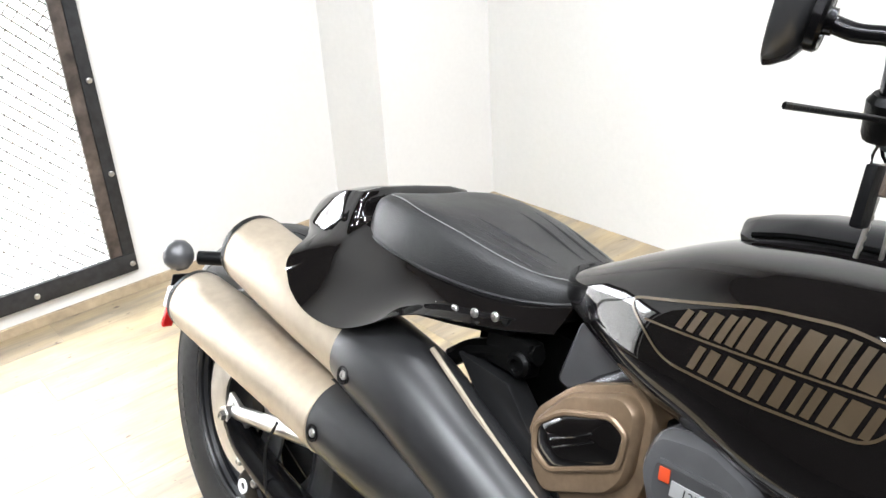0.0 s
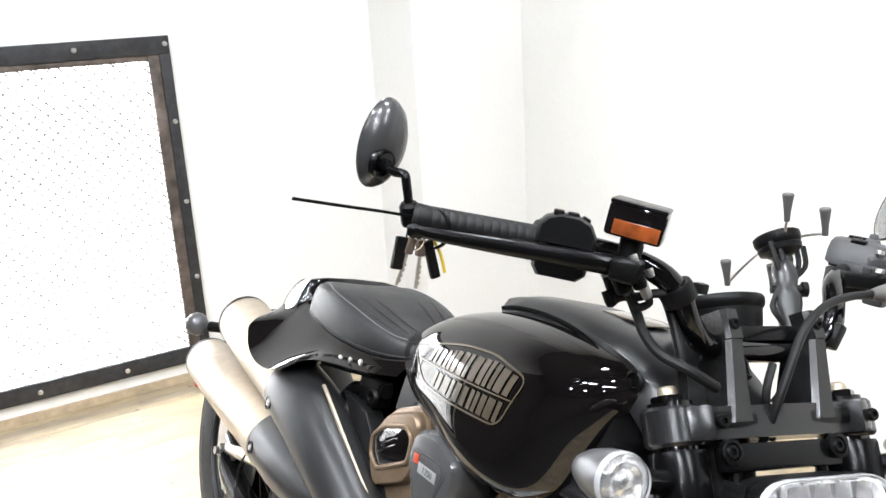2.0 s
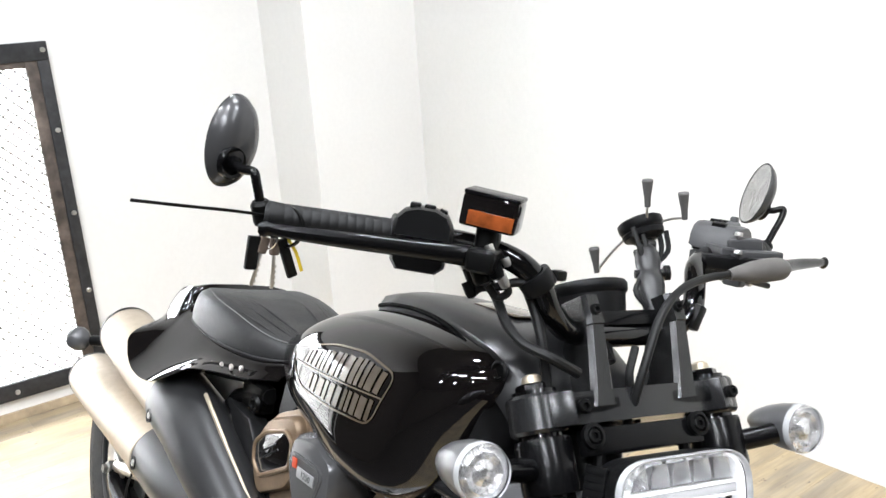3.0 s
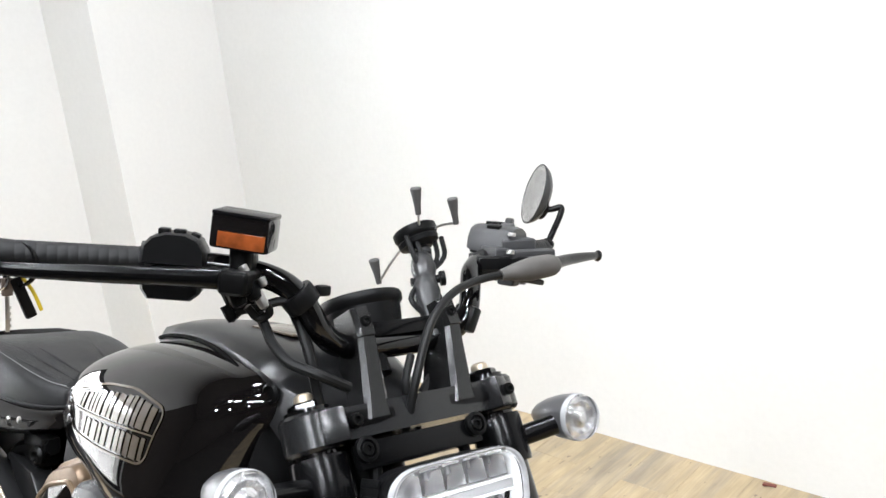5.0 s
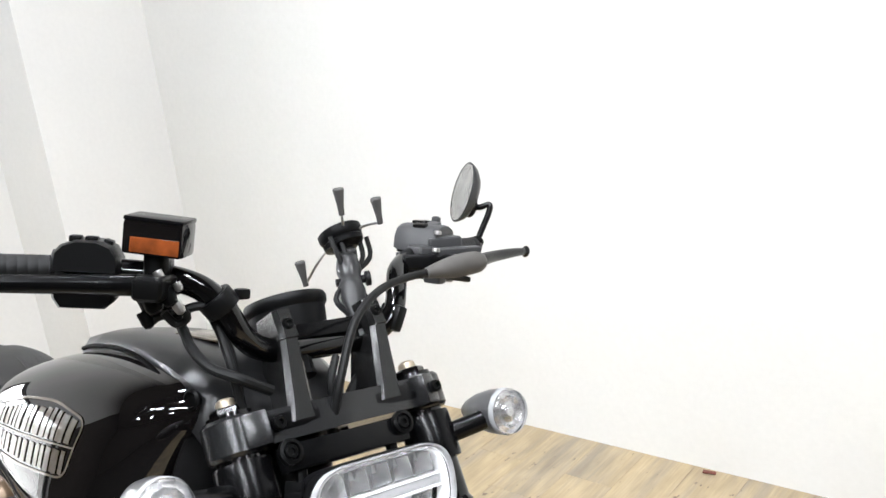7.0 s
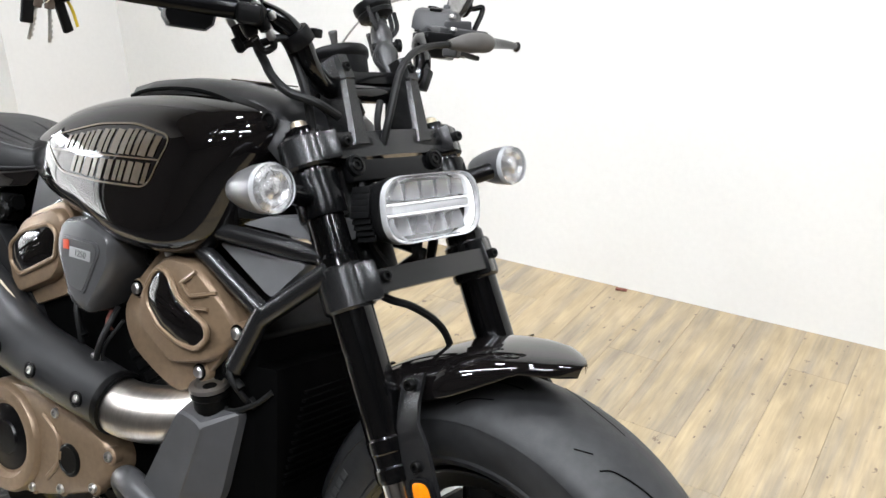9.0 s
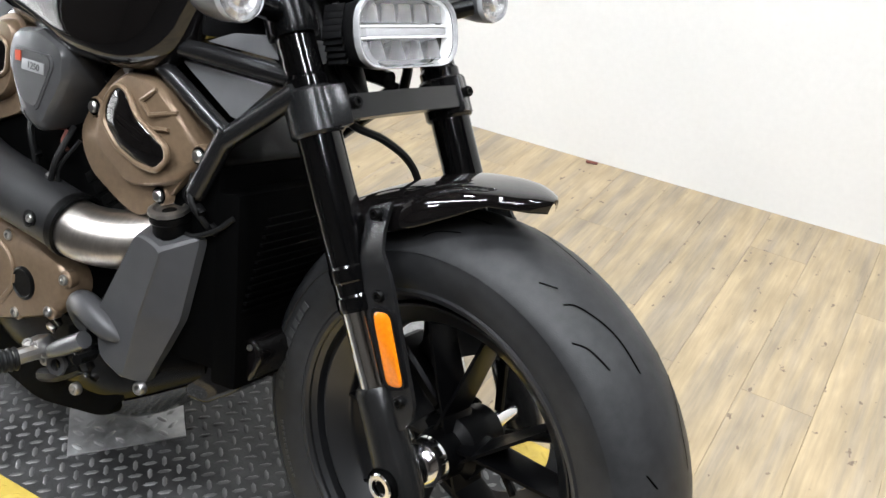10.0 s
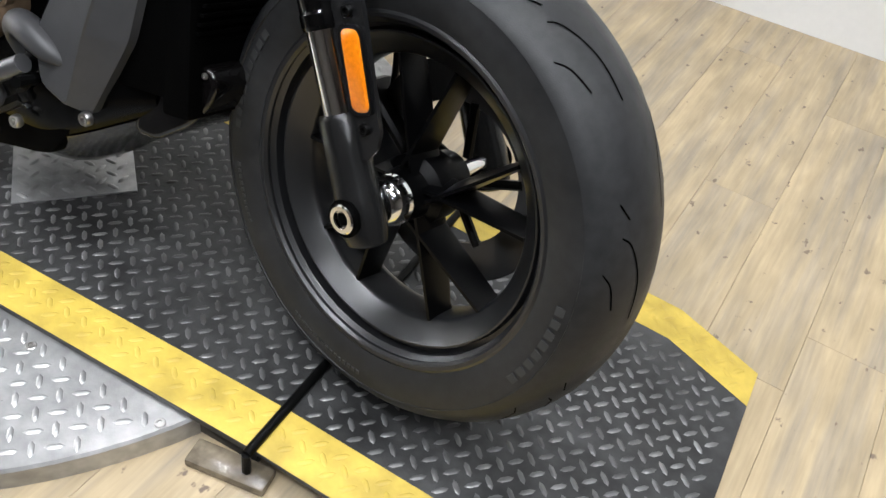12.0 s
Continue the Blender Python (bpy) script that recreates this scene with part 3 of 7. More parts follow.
def wheel(cx, cz, rim_r, tyre_r, half, turn, n_spokes, name):
    """A cast wheel: tyre, rim, hub and blade spokes."""
    def put(n, b, mat, parent, label=""):
        if turn:
            b.transform(TURNED)
        return part(n, b, mat, parent, label)

    o, ax = (cx, 0, cz), (0, 1, 0)
    b = bmesh.new()
    k = tyre_r - rim_r
    side = [(rim_r + 0.000, 0.72), (rim_r + 0.06 * k, 0.80), (rim_r + 0.09 * k, 0.90), (rim_r + 0.18 * k, 0.945), (rim_r + 0.36 * k, 0.995), (rim_r + 0.50 * k, 1.0), (rim_r + 0.575 * k, 0.992), (rim_r + 0.582 * k, 1.008), (rim_r + 0.60 * k, 1.0), (rim_r + 0.70 * k, 0.93), (rim_r + 0.80 * k, 0.80), (rim_r + 0.895 * k, 0.60), (rim_r + 0.955 * k, 0.38), (rim_r + 0.99 * k, 0.18)]
    prof = [(r, -w * half) for r, w in side] + [(tyre_r, 0)] + [(r, w * half) for r, w in side[::-1]]
    lathe(b, prof, o, ax, 96)
    tyre = put("tyre", b, M_rubber, bike, "black road tyre with shallow sweeping grooves")
    h = half * 0.76
    b = bmesh.new()
    rp = [(rim_r + 0.004, -h), (rim_r + 0.010, -h - 0.004), (rim_r + 0.010, -h - 0.011), (rim_r + 0.006, -h - 0.013), (rim_r + 0.001, -h - 0.012), (rim_r - 0.0025, -h - 0.008), (rim_r - 0.0025, -h - 0.005), (rim_r - 0.001, -h - 0.002), (rim_r - 0.004, -h + 0.001), (rim_r - 0.007, -h + 0.004), (rim_r - 0.007, -h + 0.007), (rim_r - 0.003, -h + 0.010), (rim_r - 0.003, -h + 0.022), (rim_r - 0.013, -h + 0.022), (rim_r - 0.0145, -h + 0.012), (rim_r - 0.016, -h + 0.009), (rim_r - 0.0185, -h + 0.009), (rim_r - 0.0425, -h + 0.030), (rim_r - 0.0455, -h + 0.034), (rim_r - 0.047, -h + 0.040), (rim_r - 0.048, -0.004)]
    lathe(b, rp + [(r, -y) for r, y in rp[::-1]], o, ax, 96)
    rim = put("rim", b, M_rim, bike, "satin black cast rim")
    b = bmesh.new()
    lathe(b, [(0, -0.066), (0.019, -0.066), (0.019, -0.058), (0.030, -0.056), (0.034, -0.046), (0.036, -0.030), (0.048, -0.020), (0.048, 0.020), (0.036, 0.030), (0.036, 0.056), (0, 0.056)], o, ax, 32)
    hub = put("hub", b, M_spoke, rim, "black hub")
    for i in range(n_spokes):
        # blades in pairs: a narrow front rib that deepens and widens behind
        a = 2 * math.pi * (i // 2) / (n_spokes / 2) + radians(23.0) + (0.25 if i % 2 else -0.25)
        d, t = V(math.cos(a), 0, math.sin(a)), V(-math.sin(a), 0, math.cos(a))
        b = bmesh.new()
        lean = 0.016 * (-1 if i % 2 else 1)
        rings = []
        for f in (0.0, 0.25, 0.5, 0.75, 0.93, 1.0):
            r = 0.030 + (rim_r - 0.045 - 0.030) * f
            th = 0.0095 - 0.0045 * f + (0.003 if f == 1.0 else 0)
            y0, y1 = -0.043 + 0.012 * f, 0.010 + 0.004 * f
            c = V(cx, 0, cz) + d * r + t * lean * (1 - f)
            rings.append([c + t * 0.0022 + V(0, y0, 0), c + t * 0.0030 + V(0, y0 + 0.006, 0), c + t * th + V(0, y1 - 0.006, 0), c + t * th * 0.8 + V(0, y1, 0), c - t * th * 0.8 + V(0, y1, 0), c - t * th + V(0, y1 - 0.006, 0), c - t * 0.0030 + V(0, y0 + 0.006, 0), c - t * 0.0022 + V(0, y0, 0)])
        loft(b, rings)
        put("spoke", b, M_spoke, rim)
    return tyre, rim


def on_tyre(cx, cz, tyre_r, rim_r, half, phi, s, lift):
    """A point on a tyre's tread: phi round the wheel, s from -1 to 1 across it."""
    k = tyre_r - rim_r
    pts = [(-1, rim_r + 0.6 * k, -0.985), (-0.85, rim_r + 0.70 * k, -0.93), (-0.66, rim_r + 0.80 * k, -0.80), (-0.45, rim_r + 0.895 * k, -0.60), (-0.27, rim_r + 0.955 * k, -0.38), (-0.12, rim_r + 0.99 * k, -0.18), (0, tyre_r, 0)]
    sg, q = (1 if s > 0 else -1), -abs(s)
    r, w = np.interp(q, [p[0] for p in pts], [p[1] for p in pts]), np.interp(q, [p[0] for p in pts], [p[2] for p in pts])
    r, y = float(r) + lift, abs(float(w)) * half * sg
    return V(cx + r * math.cos(phi), y * (1 + lift * 6), cz + r * math.sin(phi))


def grooves(tyre, cx, cz, tyre_r, rim_r, half, turn, repeat):
    """Narrow hockey-stick tread grooves on both shoulders: flat strips painted dark for shade."""
    for side in (-1, 1):
        for i in range(repeat):
            b = bmesh.new()
            for line, w in ((((0.0, 0.16), (0.16, 0.20), (0.30, 0.36), (0.34, 0.50)), 0.0010), (((0.06, 0.50), (0.16, 0.60), (0.21, 0.74)), 0.0010), (((0.40, 0.40), (0.46, 0.52)), 0.0010)):
                p0 = 2 * math.pi * (i + (0.5 if side > 0 else 0)) / repeat
                q = spline([(a, s) for a, s in line], 7)
                rows = []
                for m, (a, s) in enumerate(q):
                    ta = q[min(m + 1, len(q) - 1)] - q[max(m - 1, 0)]
                    ta = np.array([ta[0] * tyre_r, ta[1] * half * 1.2])
                    ta = ta / np.linalg.norm(ta)
                    da, ds = -ta[1] * w / tyre_r, ta[0] * w / (half * 1.2)
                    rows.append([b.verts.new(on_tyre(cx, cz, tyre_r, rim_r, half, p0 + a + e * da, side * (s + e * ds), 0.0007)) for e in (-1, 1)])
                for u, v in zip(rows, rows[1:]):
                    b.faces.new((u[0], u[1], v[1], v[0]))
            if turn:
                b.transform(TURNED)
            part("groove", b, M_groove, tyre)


f_tyre, f_rim = wheel(CX, CZ, 0.220, 0.320, 0.079, True, 10, "front")
r_tyre, r_rim = wheel(0.0, 0.328, 0.205, 0.330, 0.090, False, 10, "rear")
grooves(f_tyre, CX, CZ, 0.320, 0.220, 0.079, True, 8)
grooves(r_tyre, 0.0, 0.328, 0.330, 0.205, 0.090, False, 9)


def sidewall_marks(tyre, cx, cz, r0, half, turn, spans):
    """Moulded writing on the sidewall, as plain raised bars."""
    for a0, a1, hgt in spans:
        n = max(3, int((a1 - a0) * r0 / (0.0165 if hgt > 0.01 else 0.0085)))
        for i in range(n):
            a = a0 + (a1 - a0) * (i + 0.5) / n
            d = V(math.cos(a), 0, math.sin(a))
            c = V(cx, -half * 1.004, cz) + d * r0
            b = box((hgt * 0.8, 0.0016, 0.0115 if hgt > 0.01 else 0.005), Matrix.Translation(c) @ Matrix.Rotation(-a, 4, "Y") @ Matrix.Rotation(radians(7), 4, "Z"), 0)
            if turn:
                b.transform(TURNED)
            part("moulded_bar", b, M_mark, tyre, "", 0)


sidewall_marks(f_tyre, CX, CZ, 0.264, 0.079, True, ((radians(150), radians(185), 0.014), (radians(-28), radians(2), 0.014), (radians(245), radians(275), 0.008), (radians(195), radians(215), 0.007)))
sidewall_marks(r_tyre, 0, 0.328, 0.258, 0.090, False, ((radians(190), radians(230), 0.016), (radians(250), radians(285), 0.012)))


# -- fork, clamps, fender --
def fork_leg(y):
    sg = -1 if y < 0 else 1
    yl = y + sg * 0.006
    b = bmesh.new()
    lathe(b, [(0, 0.213), (0.0285, 0.213), (0.0298, 0.218), (0.0298, 0.231), (0.0284, 0.234), (0.0284, 0.249), (0.0296, 0.251), (0.0296, 0.267), (0.0280, 0.270), (0.0280, 0.292), (0.0285, 0.31), (0.0285, 0.50), (0.0252, 0.505), (0.0252, 0.665), (0, 0.665)], fk(0, y), UP, 32)
    leg = front("fork_tube", b, M_fork, None, "gloss black fork tube", 12)
    b = bmesh.new()
    lathe(b, [(0.0215, 0.10), (0.0215, 0.220)], fk(0, yl), UP, 32)
    front("slider", b, M_chrome, leg, "bright chromed inner tube")
    b = bmesh.new()
    rings = []
    for s, w, d, sh in ((-0.044, 0.014, 0.020, -0.004), (-0.040, 0.022, 0.028, -0.004), (-0.020, 0.028, 0.031, -0.004), (0.016, 0.028, 0.031, -0.004), (0.030, 0.0265, 0.029, -0.004), (0.07, 0.0265, 0.028, -0.004), (0.112, 0.0265, 0.028, -0.003), (0.118, 0.0240, 0.025, -0.003)):
        rings.append([fk(s, yl, sh) + V(0, w * math.cos(a), 0) + FW * d * math.sin(a) for a in [2 * math.pi * k / 20 for k in range(20)]])
    loft(b, rings)
    low = front("fork_foot", b, M_foot, leg, "black cast fork foot")
    b = bmesh.new()
    lathe(b, [(0, 0), (0.0185, 0), (0.0185, 0.004), (0.0165, 0.006), (0.0115, 0.006), (0.0105, 0.002), (0.0105, -0.006), (0, -0.006)], fk(-0.002, yl + sg * 0.0285, -0.005), (0, sg, 0), 24)
    front("axle_end", b, M_chrome, leg, "bright axle end with a hex socket")
    # Black ring and hexagon paint the shade round and inside the axle socket.
    b = bmesh.new()
    lathe(b, [(0.0235, -0.004), (0.0235, 0.0005), (0.0185, 0.0005)], fk(-0.002, yl + sg * 0.0285, -0.005), (0, sg, 0), 24)
    front("axle_seat", b, M_void, leg)
    b = bmesh.new()
    lathe(b, [(0, 0), (0.0085, 0), (0.0085, 0.0025), (0, 0.0025)], fk(-0.002, yl + sg * 0.0285, -0.005), (0, sg, 0), 6)
    front("axle_socket", b, M_void, leg)
    b = bmesh.new()
    lathe(b, [(0, 0.664), (0.0200, 0.664), (0.0200, 0.671), (0.0185, 0.673), (0, 0.673)], fk(0, y), UP, 6)
    cap = front("fork_cap", b, M_fork, leg, "black hexagonal fork cap", 20)
    b = bmesh.new()
    lathe(b, [(0, 0.672), (0.0115, 0.672), (0.0115, 0.677), (0.0105, 0.681), (0.007, 0.6835), (0, 0.6835)], fk(0, y), UP, 18)
    front("cap_knob", b, M_tan, cap, "pale adjuster knob", 30)
    return leg


for y in LEGS:
    fork_leg(y)
b = bmesh.new()
lathe(b, [(0.012, LEGS[0]), (0.012, LEGS[1])], fk(0), (0, 1, 0), 16)
lathe(b, [(0, -0.090), (0.020, -0.090), (0.025, -0.087), (0.031, -0.078), (0.0335, -0.068), (0.0335, -0.060), (0.029, -0.056), (0, -0.056)], fk(0), (0, 1, 0), 32)
front("axle", b, M_chrome, None, "bright axle and spacer")


def clamp(name, s0, s1, bar_f0, bar_f1, ring_r, label):
    b = bmesh.new()
    for y in LEGS:
        lathe(b, [(0.02, s0), (ring_r - 0.003, s0), (ring_r, s0 + 0.004), (ring_r, s1 - 0.004), (ring_r - 0.003, s1), (0.02, s1)], fk(0, y), UP, 32)
        sg = -1 if y < 0 else 1
        join(b, box((0.030, 0.030, (s1 - s0) * 0.9), FKM @ pose(0.028, y - sg * 0.012, (s0 + s1) / 2, 0, 0, sg * 25), 0.006))
    poly = rounded([(LEGS[0], bar_f0), (-0.06, bar_f0 + 0.01), (0.10, bar_f0 + 0.01), (LEGS[1], bar_f0), (0.140, bar_f1), (0.02, bar_f1 + 0.006), (-0.10, bar_f1)], 0.01, 4)
    q = bmesh.new()
    loft(q, [[V(f, y, s) for y, f in poly] for s in (s0 + (0.010 if s0 < 0.5 else 0.004), s1 - (0.018 if s0 < 0.5 else 0.004))])
    bevelled(q, 0.003)
    q.transform(FKM)
    join(b, q)
    ob = front(name, b, M_tube, None, label)
    for y in LEGS:
        for s in ((s0 + s1) / 2,):
            sg = -1 if y < 0 else 1
            fbolt(ob, fk(s, y + (0.030 if y < 0 else -0.004), 0.043), FW * 0.85, 0.0078, 0.007, M_cast)
    return ob


clamp("lower_clamp", 0.430, 0.488, 0.014, 0.042, 0.0345, "black cast lower fork clamp")
clamp("upper_clamp", 0.617, 0.660, -0.04, 0.030, 0.034, "black cast upper fork clamp")
b = bmesh.new()
lathe(b, [(0.018, 0.46), (0.021, 0.47), (0.021, 0.64), (0.018, 0.65)], fk(0, 0, -0.04), UP, 24)
front("steering_stem", b, M_cast)
# signal collars round the tubes, under the upper clamp
for y in LEGS:
    b = bmesh.new()
    lathe(b, [(0.024, 0.552), (0.0315, 0.553), (0.0325, 0.559), (0.0325, 0.608), (0.0315, 0.612), (0.024, 0.613)], fk(0, y), UP, 28)
    front("signal_collar", b, M_satin)


def fender():
    b = bmesh.new()
    rows = []
    a0, a1, R = 132.0, 79.5, 0.343
    n = 26
    for i in range(n + 1):
        f = i / n
        a = radians(a0 + (a1 - a0) * f)
        taper = min(1, (1 - f) / 0.42) ** 0.6
        start = min(1, f / 0.12 + 0.55)
        half = 0.090 * taper * start + 0.008
        drop = 0.036 * math.sin(math.pi * min(1, max(0, (f - 0.08) / 0.75))) ** 0.8 + 0.008
        r = R + 0.027 * f ** 1.5
        ring = []
        for k in range(13):
            u = -1 + 2 * k / 12
            yy = half * math.sin(u * math.pi / 2 * 0.98)
            rr = r - drop * abs(u) ** 3.2 + 0.006 * (1 - u * u)
            ring.append((yy, rr))
        outer = [V(CX + rr * math.cos(a), yy, CZ + rr * math.sin(a)) for yy, rr in ring]
        inn = [V(CX + (rr - 0.0035) * math.cos(a), yy * 0.975, CZ + (rr - 0.0035) * math.sin(a)) for yy, rr in ring[::-1]]
        rows.append(outer + inn)
    loft(b, rows)
    ob = front("fender", b, M_gloss, None, "short gloss black front fender with a pointed tip", 65)
    # brackets from the fork feet up to the fender, with the amber reflectors
    for y in (LEGS[0] - 0.008, LEGS[1] + 0.006):
        sg = -1 if y < 0 else 1
        q = bmesh.new()
        rows = []
        for s, f0, f1, yy in ((0.061, 0.022, 0.032, y), (0.072, 0.014, 0.050, y), (0.090, 0.010, 0.060, y), (0.112, 0.010, 0.062, y), (0.165, 0.014, 0.067, y), (0.225, 0.024, 0.072, y), (0.250, 0.028, 0.072, y * 0.99), (0.278, 0.030, 0.066, y * 0.965), (0.300, 0.034, 0.070, y * 0.90), (0.318, 0.040, 0.077, y * 0.84), (0.332, 0.046, 0.084, y * 0.81)):
            rows.append([fk(s, yy + sg * 0.0, f0), fk(s, yy, f1), fk(s, yy + sg * 0.006, f1), fk(s, yy + sg * 0.006, f0)])
        loft(q, rows)
        br = front("fender_bracket", bevelled(q, 0.0015), M_tube, None, "satin black fender bracket")
        q = bmesh.new()
        out = rounded([(0.029, 0.119), (0.056, 0.114), (0.063, 0.206), (0.036, 0.211)], 0.011, 6)
        loft(q, [[fk(s, y + sg * 0.006, f) for f, s in out], [fk(s, y + sg * 0.0105, f) for f, s in out], [fk(s + (0.162 - s) * 0.10, y + sg * 0.013, f + (0.046 - f) * 0.2) for f, s in out]])
        r_ob = front("reflector", q, M_amber, br, "long amber side reflector")
        q = bmesh.new()
        oo, ii = rounded([(0.025, 0.115), (0.059, 0.110), (0.067, 0.210), (0.032, 0.216)], 0.013, 6), rounded([(0.029, 0.119), (0.056, 0.114), (0.063, 0.206), (0.036, 0.211)], 0.011, 6)
        loft(q, [[fk(s, y + sg * 0.006, f) for f, s in oo], [fk(s, y + sg * 0.0105, f) for f, s in oo], [fk(s, y + sg * 0.0105, f) for f, s in ii]], False)
        front("reflector_rim", q, M_plastic, br)
        fbolt(br, fk(0.227, y + sg * 0.006, 0.050), (0, sg, 0), 0.0075, 0.006, M_cast)
        fbolt(br, fk(0.097, y + sg * 0.006, 0.040), (0, sg, 0), 0.0075, 0.006, M_cast)
        fbolt(br, fk(0.322, y * 0.83 + sg * 0.008, 0.062), (0, sg, 0), 0.008, 0.008, M_cast)
    return ob


fender()


def front_brake():
    y = 0.072
    b = bmesh.new()
    lathe(b, [(0.10, y), (0.155, y), (0.156, y + 0.0025), (0.155, y + 0.005), (0.10, y + 0.005), (0.10, y)], fk(0), (0, 1, 0), 64)
    d = front("brake_disc", b, M_graphite, None, "dark drilled steel brake disc")
    for i in range(5):
        a = 2 * math.pi * i / 5
        q = bmesh.new()
        c = V(CX, y + 0.002, CZ)
        tube(q, [c + V(math.cos(a), 0, math.sin(a)) * 0.03, c + V(math.cos(a + 0.3), 0, math.sin(a + 0.3)) * 0.105], 0.007, 8)
        front("disc_arm", q, M_cast, d)
    q = box((0.075, 0.06, 0.12), FKM @ pose(-0.115, y + 0.004, 0.075, 0, -25), 0.014, 3)
    cal = front("brake_caliper", q, M_cast, None, "black radial brake caliper")
    q = box((0.02, 0.02, 0.075), FKM @ pose(-0.075, y + 0.03, 0.075, 0, -25), 0.006)
    front("caliper_bridge", q, M_steel, cal, "grey caliper bridge")


front_brake()


# -- headlamp, signals, clamp bracket --
def headlamp():
    M = FKM @ pose(0.004, -0.004, 0.552, 0, 14) @ Matrix.Scale(0.955, 4)  # local x forward, y left, z up
    out = rounded([(-0.098, -0.0455), (0.098, -0.0455), (0.098, 0.0455), (-0.098, 0.0455)], 0.045, 8)

    def ring(f, k, dz=0.0):
        return [M @ V(f, y * k, z * k + dz) for y, z in out]

    b = bmesh.new()
    loft(b, [ring(0.012, 0.55), ring(0.016, 0.70), ring(0.040, 0.88), ring(0.070, 0.95), ring(0.078, 0.95), ring(0.079, 0.90), ring(0.060, 0.86)])
    body = front("headlamp", b, M_plastic, None, "oblong headlamp with a finned black housing")
    for i in range(9):
        for sg in (-1, 1):
            q = box((0.034, 0.0035, 0.010), M @ pose(0.050, sg * 0.097 - sg * 0.002 * abs(i - 4), -0.032 + 0.008 * i, sg * 20, 0, 0), 0.001)
            front("fin", q, M_plastic, body)
    b = bmesh.new()
    loft(b, [ring(0.066, 0.95), ring(0.080, 0.995), ring(0.0885, 1.0), ring(0.0885, 0.96)], False)
    front("lamp_rim", b, M_plastic, body, "black rim behind the lens")
    b = bmesh.new()
    loft(b, [ring(0.0887, 0.999), ring(0.094, 0.999), ring(0.097, 0.985), ring(0.0965, 0.955), ring(0.088, 0.945)], False)
    front("lens_edge", b, M_rimglass, body, "pale clear edge of the lens")
    b = bmesh.new()
    loft(b, [ring(0.085, 0.945), ring(0.0875, 0.93), ring(0.0865, 0.87), ring(0.074, 0.84)], False)
    front("light_guide", b, M_frost, body, "white light guide round the lamp")
    b = bmesh.new()
    loft(b, [ring(0.062, 0.90), ring(0.0625, 0.5)], True)
    front("reflector_bowl", b, M_frost, body, "bright faceted reflector")
    q = box((0.016, 0.160, 0.011), M @ pose(0.078, 0, 0.001), 0.004)
    front("light_bar", q, M_rimglass, body, "grey horizontal light bar")
    for dz in (-0.0085, 0.0085):
        q = box((0.014, 0.160, 0.003), M @ pose(0.0805, 0, 0.001 + dz * 0.8), 0.001)
        front("bar_edge", q, M_frost, body, "white edge of the light bar")
    for row, n, z in ((0, 5, 0.0225), (1, 4, -0.0215)):
        for i in range(n):
            y = (i - (n - 1) / 2) * (0.0305 if n == 5 else 0.036)
            b = bmesh.new()
            w = 0.0138 if n == 5 else 0.0165
            sh = [(-w, -0.011), (w, -0.011), (w * 0.8, 0.012), (-w * 0.8, 0.012)] if row == 0 else [(-w * 0.5, 0.012), (w * 0.5, 0.012), (w, -0.012), (-w, -0.012)]
            loft(b, [[M @ V(0.083, y + a, z + c) for a, c in sh], [M @ V(0.066, y + a * 0.45, z + c * 0.45 + 0.004) for a, c in sh]], False)
            front("reflector_cup", b, M_reflector, body)
    b = bmesh.new()
    loft(b, [ring(0.094, 0.93), ring(0.099, 0.88), ring(0.102, 0.6), ring(0.1025, 0.2)], True)
    lens = front("lens", b, M_lens, body, "clear headlamp lens")
    lens.visible_shadow = False
    # bracket over the lamp
    q = box((0.016, 0.17, 0.030), FKM @ pose(0.036, 0, 0.600), 0.005)
    br = front("lamp_bracket", q, M_satin, None, "black headlamp bracket")
    for y in (-0.076, 0.076):
        q = bmesh.new()
        lathe(q, [(0, 0), (0.014, 0), (0.014, 0.006), (0.010, 0.007), (0.009, 0.003), (0, 0.003)], fk(0.606, y, 0.044), FW, 20)
        front("bracket_boss", q, M_cast, br)
        fbolt(br, fk(0.606, y, 0.046), FW, 0.008, 0.005, M_cast)
    for y in (-0.06, 0.06):
        q = bmesh.new()
        tube(q, [fk(0.60, y, 0.035), fk(0.52, y * 1.1, 0.02), fk(0.47, y * 0.7, 0.015)], 0.007, 8)
        front("lamp_stay", q, M_cast, br)
    q = box((0.012, 0.075, 0.045), FKM @ pose(0.045, 0.028, 0.462), 0.003)


headlamp()


